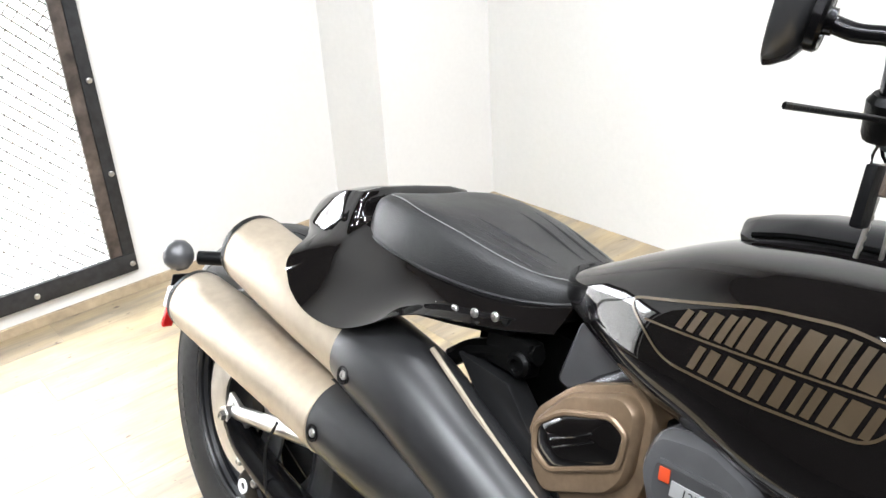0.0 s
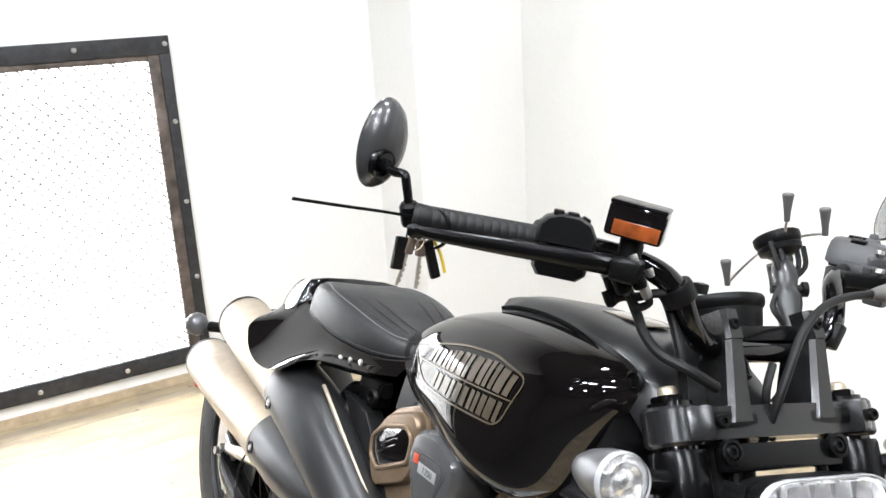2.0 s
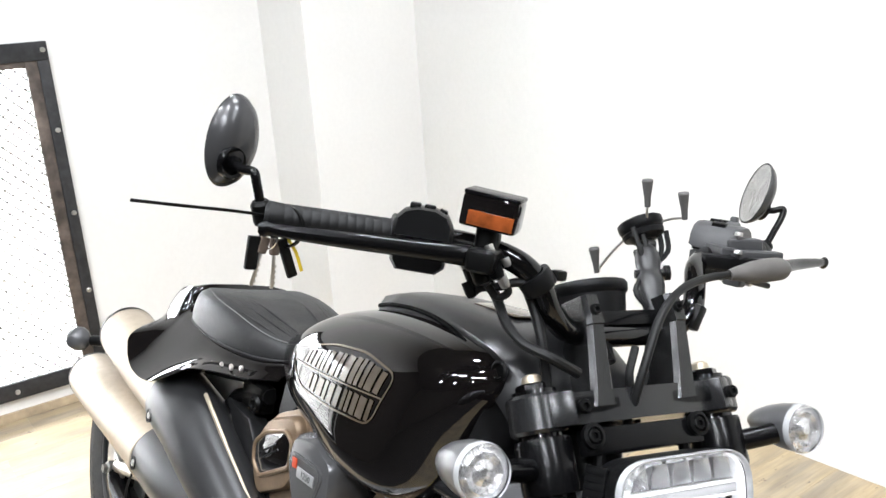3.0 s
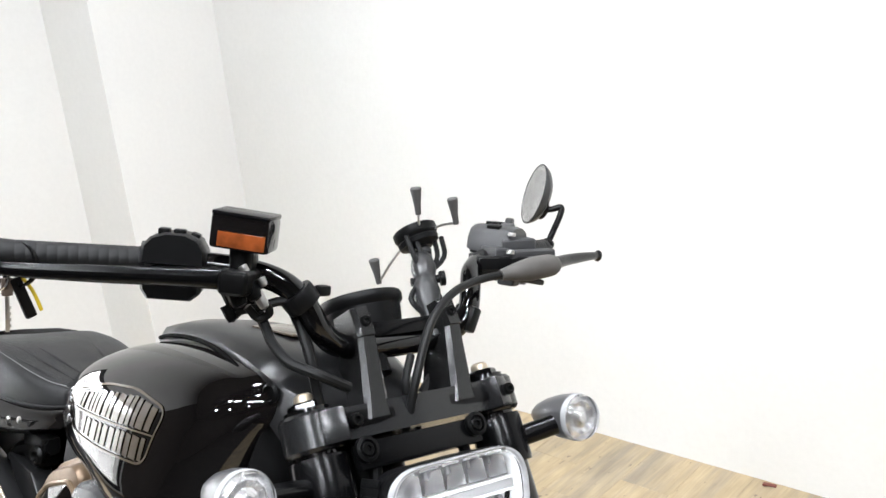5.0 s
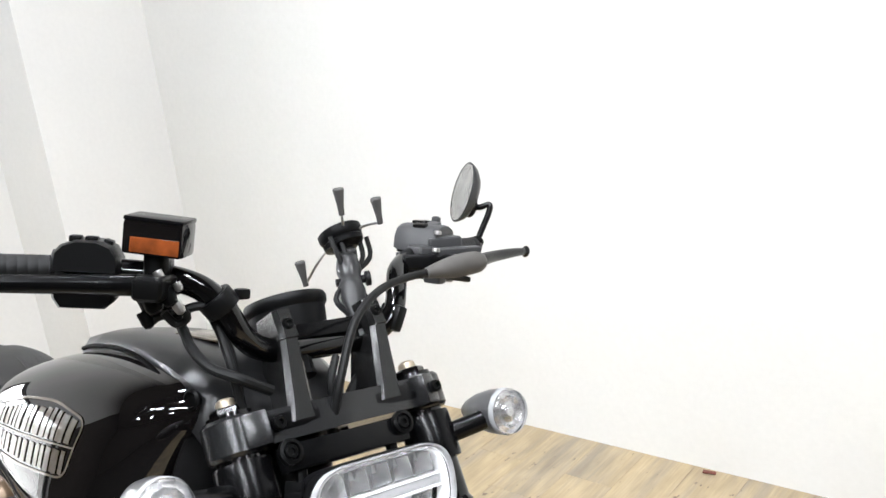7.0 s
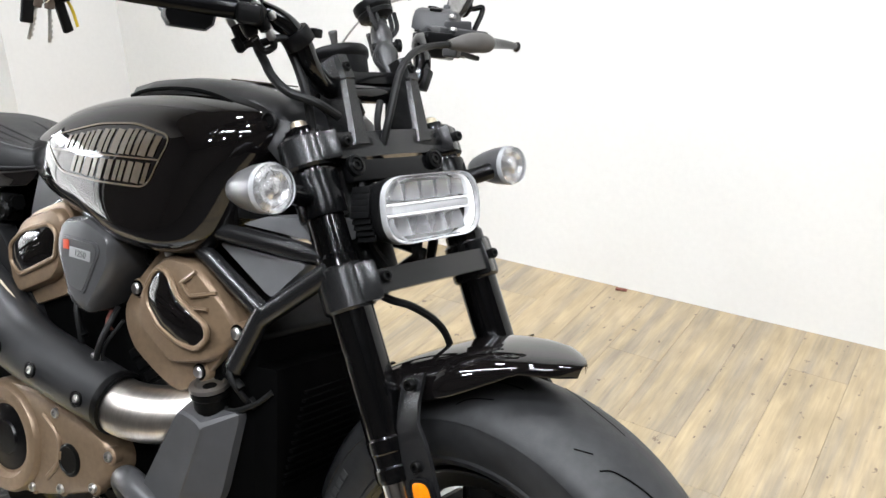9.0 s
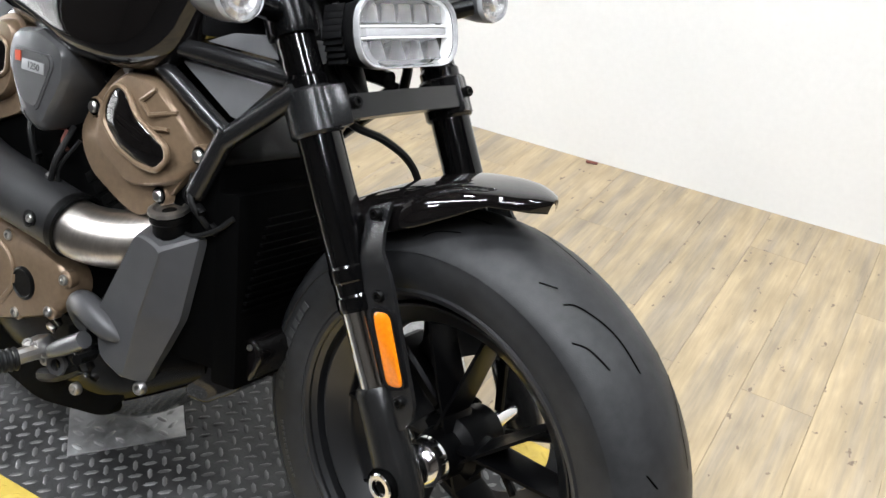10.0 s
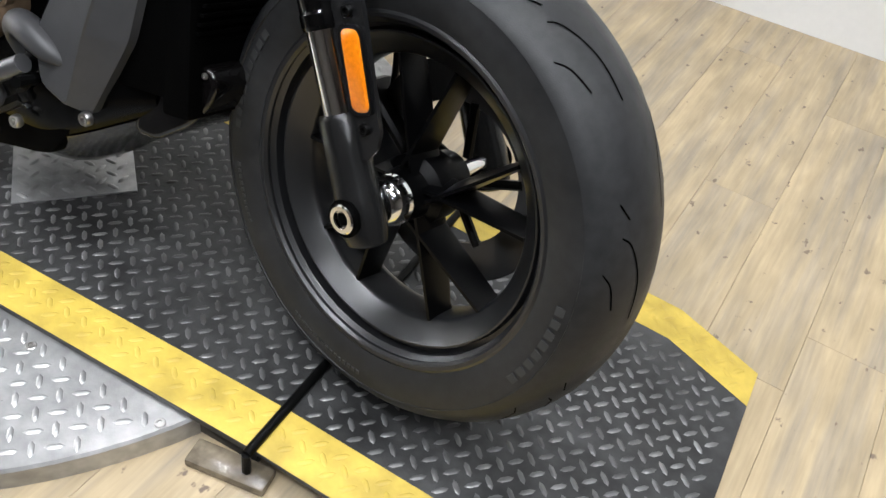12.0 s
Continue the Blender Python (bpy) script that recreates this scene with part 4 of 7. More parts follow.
def signal(y, out=0.0):
    sg = -1 if y < 0 else 1
    b = bmesh.new()
    tube(b, [fk(0.582, sg * (0.128 if sg < 0 else 0.165), 0.002), fk(0.582, sg * (0.145 if sg < 0 else 0.178), 0.012), fk(0.585, sg * (0.208 + out), 0.038)], 0.013, 14)
    st = front("turn_signal", b, M_satin, None, "black bullet turn signal with a clear lens")
    c = fk(0.588, sg * (0.224 + out), 0.043)
    d = (FW * 0.98 - UP * 0.30).normalized()
    K = 0.92

    def turned(prof, n=32):
        q = bmesh.new()
        return lathe(q, [(r * K, h * K) for r, h in prof], c, d, n)

    front("shell", turned([(0, -0.074), (0.008, -0.071), (0.017, -0.058), (0.025, -0.038), (0.0305, -0.014), (0.0322, 0.004), (0.0322, 0.010), (0.030, 0.010), (0.028, 0.004)]), M_shell, st, "satin black bullet shell")
    front("optic_facets", turned([(0.0298, 0.008), (0.0298, 0.012), (0.022, 0.017), (0.014, 0.013), (0.006, 0.018), (0, 0.0185)], 11), M_reflector, st, "faceted bright optic", 5)
    front("lens_rim", turned([(0.0310, 0.008), (0.0326, 0.010), (0.0326, 0.017), (0.0316, 0.019), (0.0308, 0.012)]), M_rimglass, st, "pale clear rim")
    lens = front("lens", turned([(0.0315, 0.008), (0.0315, 0.020), (0.029, 0.026), (0.018, 0.030), (0, 0.031)]), M_lens, st, "clear lens")
    lens.visible_shadow = False


signal(-0.2)
signal(0.2, 0.010)

b = bmesh.new()
tube(b, [fk(0.47, -0.085, -0.005), fk(0.435, -0.05, 0.006), fk(0.415, -0.005, 0.004), fk(0.385, 0.045, -0.008), fk(0.35, 0.075, -0.025), fk(0.28, 0.088, -0.045), fk(0.18, 0.085, -0.07), fk(0.12, 0.08, -0.09)], 0.0055, 8, 6)
front("brake_hose", b, M_hose, None, "black front brake hose")


# -- tank, console, seat and tail --
TANK = [(0.615, 0.042, 0.772, 0.786, 0.800, 0.0), (0.65, 0.086, 0.765, 0.787, 0.813, 0.0), (0.69, 0.112, 0.754, 0.790, 0.833, 0.02), (0.74, 0.134, 0.736, 0.790, 0.862, 0.06), (0.80, 0.154, 0.720, 0.795, 0.892, 0.12), (0.88, 0.168, 0.706, 0.800, 0.916, 0.20), (0.96, 0.1745, 0.700, 0.803, 0.930, 0.28), (1.03, 0.175, 0.702, 0.806, 0.936, 0.34), (1.08, 0.172, 0.706, 0.808, 0.936, 0.38), (1.11, 0.162, 0.712, 0.810, 0.934, 0.40), (1.13, 0.145, 0.722, 0.812, 0.930, 0.41), (1.145, 0.120, 0.736, 0.816, 0.922, 0.42), (1.152, 0.080, 0.760, 0.822, 0.908, 0.42)]
TANK_FINE = spline(TANK, 6)
TANK_STEPS = (0.0, 0.12, 0.24, 0.36, 0.48, 0.60, 0.70, 0.79, 0.86, 0.92, 0.96, 0.985, 0.996, 0.9992, 1.0)


def low_power(u):
    """How square the tank is below its widest line: rounder at the rear, boxy at the front."""
    f = min(1.0, max(0.0, (u - 0.86) / 0.2))
    return 3.4 + 3.4 * f * f * (3 - 2 * f)


def tank_at(u):
    xs = [q[0] for q in TANK_FINE]
    return [float(np.interp(u, xs, [q[k] for q in TANK_FINE])) for k in range(1, 6)]


def tank_skin(x, z, lift=0.0):
    """The point of the tank's right flank at x and z."""
    u = x
    for _ in range(12):
        u = x - tank_at(u)[4] * (z - 0.80)
    w, zb, zm, zt, sh = tank_at(u)
    t = (z - zm) / (zt - zm) if z > zm else (zm - z) / (zm - zb)
    n = 3.0 if z > zm else low_power(u)
    return V(x, -w * max(0.0, 1 - min(1, abs(t)) ** n) ** (1 / n) - lift, z)


b = bmesh.new()
rings = []
for q in TANK_FINE:
    u, w, zb, zm, zt, sh = [float(c) for c in q]
    up = [(w * (1 - f ** 3.0) ** (1 / 3.0), zm + f * (zt - zm)) for f in TANK_STEPS]
    k = low_power(u)
    low = [(w * (1 - f ** k) ** (1 / k), zm - f * (zm - zb)) for f in TANK_STEPS]
    loop = [(-y, z) for y, z in up] + up[-2::-1] + low[1:] + [(-y, z) for y, z in low[-2:0:-1]]
    ring = [V(u + sh * (z - 0.80), y, z) for y, z in loop]
    rings.append(ring)
loft(b, rings)
tank = part("fuel_tank", b, M_gloss, bike, "gloss black fuel tank with a gold-lined badge", 50)


def skin_patch(name, poly, mat, lift, label="", n=10):
    """A decal on the tank's flank: a four-cornered patch (x, z) laid on the skin."""
    b = bmesh.new()
    p = [np.array(q) for q in poly]
    grid = []
    for i in range(n + 1):
        row = []
        for j in range(4):
            f, g = i / n, j / 3
            q = (p[0] * (1 - f) + p[1] * f) * (1 - g) + (p[3] * (1 - f) + p[2] * f) * g
            row.append(b.verts.new(tank_skin(float(q[0]), float(q[1]), lift)))
        grid.append(row)
    for r0, r1 in zip(grid, grid[1:]):
        for j in range(3):
            b.faces.new((r0[j], r0[j + 1], r1[j + 1], r1[j]))
    return part(name, b, mat, tank, label)


BADGE = rounded([(0.768, 0.826), (0.832, 0.787), (0.93, 0.790), (1.036, 0.800), (1.068, 0.873), (0.99, 0.880), (0.915, 0.869)], 0.020, 6)


def skin_line(name, line, w, mat, lift, label=""):
    """A thin stripe along a line of (x, z) on the tank."""
    b = bmesh.new()
    rows = []
    for i, q in enumerate(line):
        d = np.array(line[min(i + 1, len(line) - 1)]) - np.array(line[max(i - 1, 0)])
        d = d / (np.linalg.norm(d) + 1e-9)
        rows.append([b.verts.new(tank_skin(q[0] - d[1] * e * w, q[1] + d[0] * e * w, lift)) for e in (-1, 1)])
    for u, v in zip(rows, rows[1:]):
        b.faces.new((u[0], u[1], v[1], v[0]))
    return part(name, b, mat, tank, label)


def dense(line, n=4):
    out = []
    for a, c in zip(line, line[1:]):
        out += [tuple(float(k) for k in np.array(a) * (1 - i / n) + np.array(c) * i / n) for i in range(n)]
    return out + [line[-1]]


skin_line("badge_line", dense(BADGE + [BADGE[0]]), 0.0014, M_gold, 0.0010, "thin gold outline")
skin_line("badge_rule", dense([(0.800, 0.815), (1.055, 0.840)], 14), 0.0011, M_gold, 0.0010, "thin gold line")


def badge_shapes():
    """Slanted gold bars in two rows that stand for the lettering."""
    rnd = random.Random(4)
    line = lambda x: 0.815 + (x - 0.80) * 0.098
    top = lambda x: float(np.interp(x, [0.79, 0.915, 0.99, 1.06], [0.830, 0.863, 0.874, 0.868]))
    low = lambda x: float(np.interp(x, [0.83, 0.93, 1.04], [0.792, 0.795, 0.805]))
    for x0, x1, lo, hi in ((0.838, 1.040, lambda x: line(x) + 0.004, top), (0.862, 1.030, low, lambda x: line(x) - 0.004)):
        x = x0
        while x < x1:
            w, k = rnd.choice((0.008, 0.011, 0.015)), 0.008
            a, c = lo(x), hi(x)
            skin_patch("badge_shape", [(x, a), (x + w, a), (x + w + k, c), (x + k, c)], M_gold, 0.0012, "", 3)
            x += w + rnd.choice((0.0035, 0.005, 0.007))


badge_shapes()
# centre console over the tank
b = bmesh.new()
rows = []
for x, w, zt, zl in ((0.800, 0.012, 0.910, 0.895), (0.825, 0.040, 0.921, 0.898), (0.88, 0.052, 0.936, 0.905), (0.96, 0.066, 0.948, 0.915), (1.04, 0.082, 0.953, 0.918), (1.11, 0.096, 0.951, 0.908), (1.16, 0.104, 0.944, 0.890), (1.20, 0.098, 0.925, 0.860), (1.225, 0.080, 0.895, 0.84)):
    rows.append([V(x, -w * 1.06, zl), V(x, -w, zt - 0.016), V(x, -w * 0.82, zt - 0.004), V(x, -w * 0.4, zt), V(x, 0, zt + 0.001), V(x, w * 0.4, zt), V(x, w * 0.82, zt - 0.004), V(x, w, zt - 0.016), V(x, w * 1.06, zl), V(x, 0, zl - 0.02)])
loft(b, rows)
console = part("console", bevelled(b, 0.002), M_console, bike, "satin charcoal console over the tank", 40)
b = bmesh.new()
lathe(b, [(0, 0), (0.011, 0), (0.0125, 0.004), (0.009, 0.006), (0.007, 0.002), (0, 0.002)], (1.178, -0.107, 0.912), (0.1, -1, 0.1), 16)
part("console_plug", b, M_cast, console)
for sg in (-1, 1):
    b = bmesh.new()
    tube(b, [(0.83, sg * 0.044, 0.9035), (0.88, sg * 0.0575, 0.917), (0.96, sg * 0.0725, 0.929), (1.04, sg * 0.0895, 0.932), (1.11, sg * 0.104, 0.923), (1.155, sg * 0.113, 0.905)], 0.0032, 6, 4)
    part("console_gap", b, M_void, console, "dark gap along the console")
part("console_plate", box((0.085, 0.05, 0.002), pose(1.06, 0, 0.9545, 0, -2), 0.0008), M_gold, console, "small bronze plate")

SEAT = [(0.283, 0.062, 0.752, 0.787), (0.290, 0.090, 0.744, 0.799), (0.306, 0.110, 0.737, 0.808), (0.345, 0.122, 0.730, 0.815), (0.41, 0.126, 0.726, 0.816), (0.475, 0.122, 0.726, 0.809), (0.54, 0.110, 0.731, 0.797), (0.59, 0.094, 0.739, 0.789), (0.63, 0.073, 0.750, 0.784), (0.66, 0.050, 0.763, 0.783), (0.675, 0.032, 0.771, 0.783)]
SEAT_FINE = spline(SEAT, 5)
# half a cross-section: share of the half width, share of the height; flat top, seam, upright rounded side
SEAT_SIDE = [(0.0, 0.985), (0.25, 0.99), (0.5, 1.0), (0.70, 0.995), (0.80, 0.970), (0.845, 0.935), (0.875, 0.925), (0.92, 0.86), (0.955, 0.74), (0.985, 0.56), (1.0, 0.36), (0.995, 0.12), (0.96, 0.0)]


def seat_top(x, y, lift=0.0):
    w, zl, zt = [float(np.interp(x, [q[0] for q in SEAT_FINE], [q[k] for q in SEAT_FINE])) for k in (1, 2, 3)]
    v = min(1, abs(y) / w)
    return V(x, y, zl + (zt - zl) * float(np.interp(v, [q[0] for q in SEAT_SIDE[:11]], [q[1] for q in SEAT_SIDE[:11]])) + lift)


b = bmesh.new()
rows = []
for q in SEAT_FINE:
    x, w, zl, zt = [float(c) for c in q]
    side = [(w * v, zl + (zt - zl) * h) for v, h in SEAT_SIDE]
    rows.append([V(x, -y, z) for y, z in side[::-1]] + [V(x, y, z) for y, z in side[1:]] + [V(x, w * v, zl - 0.010) for v in (0.8, 0.3, -0.3, -0.8)])
loft(b, rows)
seat = part("seat", b, M_leather, bike, "black stitched solo seat", 70)


def stitch(line, r=0.0008):
    b = bmesh.new()
    tube(b, line, r, 5, 4)
    return part("stitching", b, M_thread, seat, "fine grey stitching")


for sg in (-1, 1):
    stitch([seat_top(x, sg * float(np.interp(x, [k[0] for k in SEAT], [k[1] for k in SEAT])) * f, 0.0006) for x, w, f in ((0.294, 0, 0.25), (0.300, 0, 0.60), (0.312, 0, 0.78), (0.335, 0, 0.80), (0.365, 0, 0.82), (0.41, 0, 0.86), (0.475, 0, 0.86), (0.54, 0, 0.86), (0.59, 0, 0.86), (0.620, 0, 0.76), (0.634, 0, 0.45), (0.637, 0, 0.0))])
for sg in (-1, 1):
    for line in (((0.38, 0.052), (0.48, 0.043), (0.58, 0.026)), ((0.44, 0.078), (0.51, 0.066), (0.59, 0.050)), ((0.48, 0.098), (0.53, 0.086), (0.58, 0.074))):
        b = bmesh.new()
        tube(b, [(*seat_top(x, sg * y, -0.0006), r) for (x, y), r in zip(line, (0.0012, 0.0030, 0.0012))], None, 10, 6)
        part("seat_pleat", b, M_leather, seat)

for sg in (-1, 1):
    b = bmesh.new()
    tube(b, [(q[0], sg * (q[1] * 0.997 + 0.0002), q[2] + (q[3] - q[2]) * 0.22) for q in [[float(c) for c in k] for k in SEAT_FINE[2:-6]]], 0.0021, 8, 1)
    part("seat_piping", b, M_leather, seat, "raised seam along the seat's side")
# x, half width and height of the wing's lower edge, of the crease over it, height of the crown
TAIL = [(0.098, 0.050, 0.704, 0.062, 0.716, 0.730), (0.112, 0.078, 0.702, 0.082, 0.716, 0.745), (0.145, 0.104, 0.706, 0.100, 0.722, 0.766), (0.195, 0.140, 0.712, 0.118, 0.730, 0.789), (0.235, 0.188, 0.706, 0.125, 0.735, 0.802), (0.255, 0.210, 0.694, 0.127, 0.737, 0.806), (0.272, 0.216, 0.680, 0.128, 0.738, 0.807), (0.284, 0.218, 0.668, 0.129, 0.738, 0.772), (0.31, 0.220, 0.656, 0.131, 0.738, 0.765), (0.35, 0.221, 0.650, 0.133, 0.737, 0.760), (0.40, 0.218, 0.655, 0.135, 0.735, 0.757), (0.44, 0.208, 0.672, 0.134, 0.733, 0.752), (0.49, 0.186, 0.704, 0.130, 0.732, 0.750), (0.54, 0.158, 0.714, 0.118, 0.734, 0.750), (0.60, 0.128, 0.720, 0.098, 0.741, 0.755), (0.65, 0.095, 0.730, 0.076, 0.752, 0.765)]
b = bmesh.new()
rows = []
for q in spline(TAIL, 4):
    x, wb, zb, wm, zm, zt = [float(c) for c in q]
    half = [(wb * 0.992, zb), (wb, zb + 0.0015)]
    for f in (0.25, 0.5, 0.75, 1.0):
        half.append((wb + (wm - wb) * (1 - (1 - f) ** 1.35), zb + 0.0015 + (zm - zb - 0.0015) * f))
    half += [(wm * 0.955, zm + (zt - zm) * 0.30), (wm * 0.86, zm + (zt - zm) * 0.72), (wm * 0.79, zm + (zt - zm) * 0.89), (wm * 0.52, zm + (zt - zm) * 0.975), (0, zt)]
    rows.append([V(x, -y, z) for y, z in half] + [V(x, y, z) for y, z in half[-2::-1]] + [V(x, wb * 0.85, zb + 0.012), V(x, -wb * 0.85, zb + 0.012)])
loft(b, rows)
tail = part("tail_cowl", b, M_gloss, bike, "gloss black tail cowl", 40)
b = bmesh.new()
tube(b, [(0.60, -0.112, 0.722), (0.52, -0.118, 0.705), (0.44, -0.12, 0.69)], 0.011, 8)
tube(b, [(0.64, -0.10, 0.70), (0.55, -0.105, 0.675), (0.50, -0.10, 0.64)], 0.013, 8)
join(b, box((0.07, 0.03, 0.045), (0.60, -0.10, 0.69), 0.006))
part("seat_subframe", b, M_cast, bike, "black subframe under the seat")
b = bmesh.new()
lathe(b, [(0, 0), (0.015, 0), (0.016, 0.006), (0.012, 0.011), (0.008, 0.011), (0.006, 0.006), (0, 0.006)], (0.625, -0.112, 0.685), (0.1, -1, 0), 18)
part("subframe_bush", b, M_cast, bike)
for i in range(4):
    bolt(bike, (0.50 + 0.03 * i, -0.144 + 0.004 * i, 0.716 + 0.006 * i), (0, -1, 0), 0.006, 0.004, M_steel, False)
part("side_box", box((0.10, 0.05, 0.085), pose(0.725, -0.075, 0.712, 0, 12, 0), 0.012, 3), M_grey, bike, "charcoal plastic cover under the tank")
# Added block that blacks out the gap under the seat as if shaded.
part("seat_bulkhead", box((0.24, 0.12, 0.22), pose(0.62, 0, 0.61), 0.01), M_void, bike, "added black block for the shade under the seat")
b = prism([(0.53, 0.665), (0.62, 0.66), (0.735, 0.56), (0.78, 0.50), (0.70, 0.52)], -0.09, -0.125, 0.004)
part("inner_shield", b, M_console, bike, "dark side panel behind the heat shield")

# -- exhaust --
def muffler(x0, x1, z0, z1, y, r):
    b = bmesh.new()
    d = V(x1 - x0, 0, z1 - z0)
    L = d.length
    lathe(b, [(r - 0.010, 0.012), (r - 0.008, 0.0), (r - 0.002, 0.0), (r + 0.001, 0.004), (r + 0.002, 0.014), (r + 0.004, L * 0.5), (r + 0.003, L - 0.002), (0.02, L)], (x0, y, z0), d, 40)
    m = part("muffler", b, M_tan, bike, "champagne-coloured muffler with a dark end cap")
    b = bmesh.new()
    lathe(b, [(0.026, 0.03), (0.026, 0.006), (0.030, 0.003), (r - 0.012, 0.007), (r - 0.004, -0.004), (r + 0.0015, -0.002), (r + 0.0025, 0.010)], (x0, y, z0), d, 40)
    part("end_cap", b, M_cast, m, "dark perforated end cap")
    b = bmesh.new()
    lathe(b, [(r + 0.004, L - 0.020), (r + 0.0055, L - 0.019), (r + 0.0055, L + 0.002), (r + 0.003, L + 0.004)], (x0, y, z0), d, 40)
    part("muffler_band", b, M_tan, m, "pale polished band")


muffler(0.060, 0.398, 0.652, 0.610, -0.146, 0.056)
muffler(-0.095, 0.352, 0.508, 0.493, -0.156, 0.054)
b = bmesh.new()
tube(b, [(0.388, -0.166, 0.614, 0.0605), (0.43, -0.168, 0.609, 0.0635), (0.50, -0.170, 0.597, 0.0635), (0.58, -0.172, 0.570, 0.0600), (0.67, -0.172, 0.538, 0.0540), (0.77, -0.172, 0.502, 0.0485), (0.87, -0.168, 0.486, 0.0465), (0.96, -0.163, 0.474, 0.045), (0.985, -0.162, 0.471, 0.0445)], None, 32, 5, False)
tube(b, [(0.342, -0.170, 0.495, 0.0585), (0.40, -0.172, 0.492, 0.0590), (0.47, -0.175, 0.490, 0.057), (0.55, -0.176, 0.492, 0.050), (0.62, -0.174, 0.500, 0.040), (0.67, -0.168, 0.505, 0.028), (0.70, -0.16, 0.51, 0.012)], None, 32, 5, True)
bmesh.ops.translate(b, vec=(0, 0.016, 0), verts=b.verts)
shield = part("heat_shield", b, M_matte, bike, "matte black heat shield over both pipes", 60)
for at in ((0.425, -0.2145, 0.600), (0.375, -0.214, 0.492), (0.765, -0.2045, 0.506), (0.945, -0.193, 0.477), (0.845, -0.2005, 0.492)):
    b = bmesh.new()
    lathe(b, [(0, -0.004), (0.0115, -0.004), (0.0125, 0.002), (0.010, 0.002), (0.0085, -0.001), (0, -0.001)], at, (-0.03, -1, 0.12), 18)
    r_ob = part("shield_grommet", b, M_cast, shield)
    bolt(r_ob, V(*at) + V(0, 0.001, 0), (-0.03, -1, 0.12), 0.0062, 0.004, M_steel)
b = bmesh.new()
tube(b, [(0.52, -0.158, 0.668), (0.632, -0.158, 0.612), (0.714, -0.158, 0.574), (0.785, -0.156, 0.538)], 0.0038, 6, 5)
part("shield_edge", b, M_tan, shield, "pale metal edge of the pipe guard")
b = bmesh.new()
tube(b, [(0.955, -0.147, 0.472, 0.041), (1.00, -0.142, 0.466, 0.042), (1.045, -0.122, 0.468, 0.042), (1.085, -0.088, 0.480, 0.040), (1.11, -0.05, 0.50, 0.036), (1.12, -0.02, 0.53, 0.032)], None, 28, 6)
part("header_pipe", b, M_pipe, bike, "bare steel header pipe")
b = bmesh.new()
lathe(b, [(0.0425, 0), (0.0475, 0.002), (0.0475, 0.014), (0.0425, 0.016)], (0.972, -0.146, 0.4715), (1, 0.02, -0.06), 32)
part("pipe_clamp", b, M_cast, bike)

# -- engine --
# The crankcase colour carries the deep shade around it.
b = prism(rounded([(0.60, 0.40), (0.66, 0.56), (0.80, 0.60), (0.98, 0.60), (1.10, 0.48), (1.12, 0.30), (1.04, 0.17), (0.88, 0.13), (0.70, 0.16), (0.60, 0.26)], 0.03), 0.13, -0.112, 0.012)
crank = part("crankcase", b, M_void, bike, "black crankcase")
b = prism(rounded([(0.655, 0.56), (0.80, 0.54), (0.83, 0.70), (0.70, 0.72)], 0.015), 0.10, -0.095, 0.01)
part("cylinder", b, M_cast, bike, "black finned rear cylinder")
b = prism(rounded([(0.93, 0.52), (1.06, 0.47), (1.20, 0.62), (1.02, 0.72)], 0.015), 0.10, -0.095, 0.01)
part("cylinder", b, M_cast, bike, "black finned front cylinder")
for i in range(7):
    part("cylinder_fin", box((0.155, 0.012, 0.006), pose(0.745 + 0.003 * i, -0.100, 0.455 + 0.015 * i, 0, 10), 0.001), M_cast, bike)
for i in range(5):
    part("cylinder_fin", box((0.015, 0.012, 0.075), pose(0.985 + 0.018 * i, -0.108, 0.553 - 0.012 * i, 0, 52), 0.002), M_cast, bike)


def layered(poly, lay, r=0.014, n=4):
    """A cover built of scaled copies of one outline, each at its own depth."""
    b = bmesh.new()
    c = np.mean(np.array(poly), 0)
    out = rounded(poly, r, n)
    loft(b, [[V(c[0] + (x - c[0]) * k, y, c[1] + (z - c[1]) * k) for x, z in out] for k, y in lay])
    return b


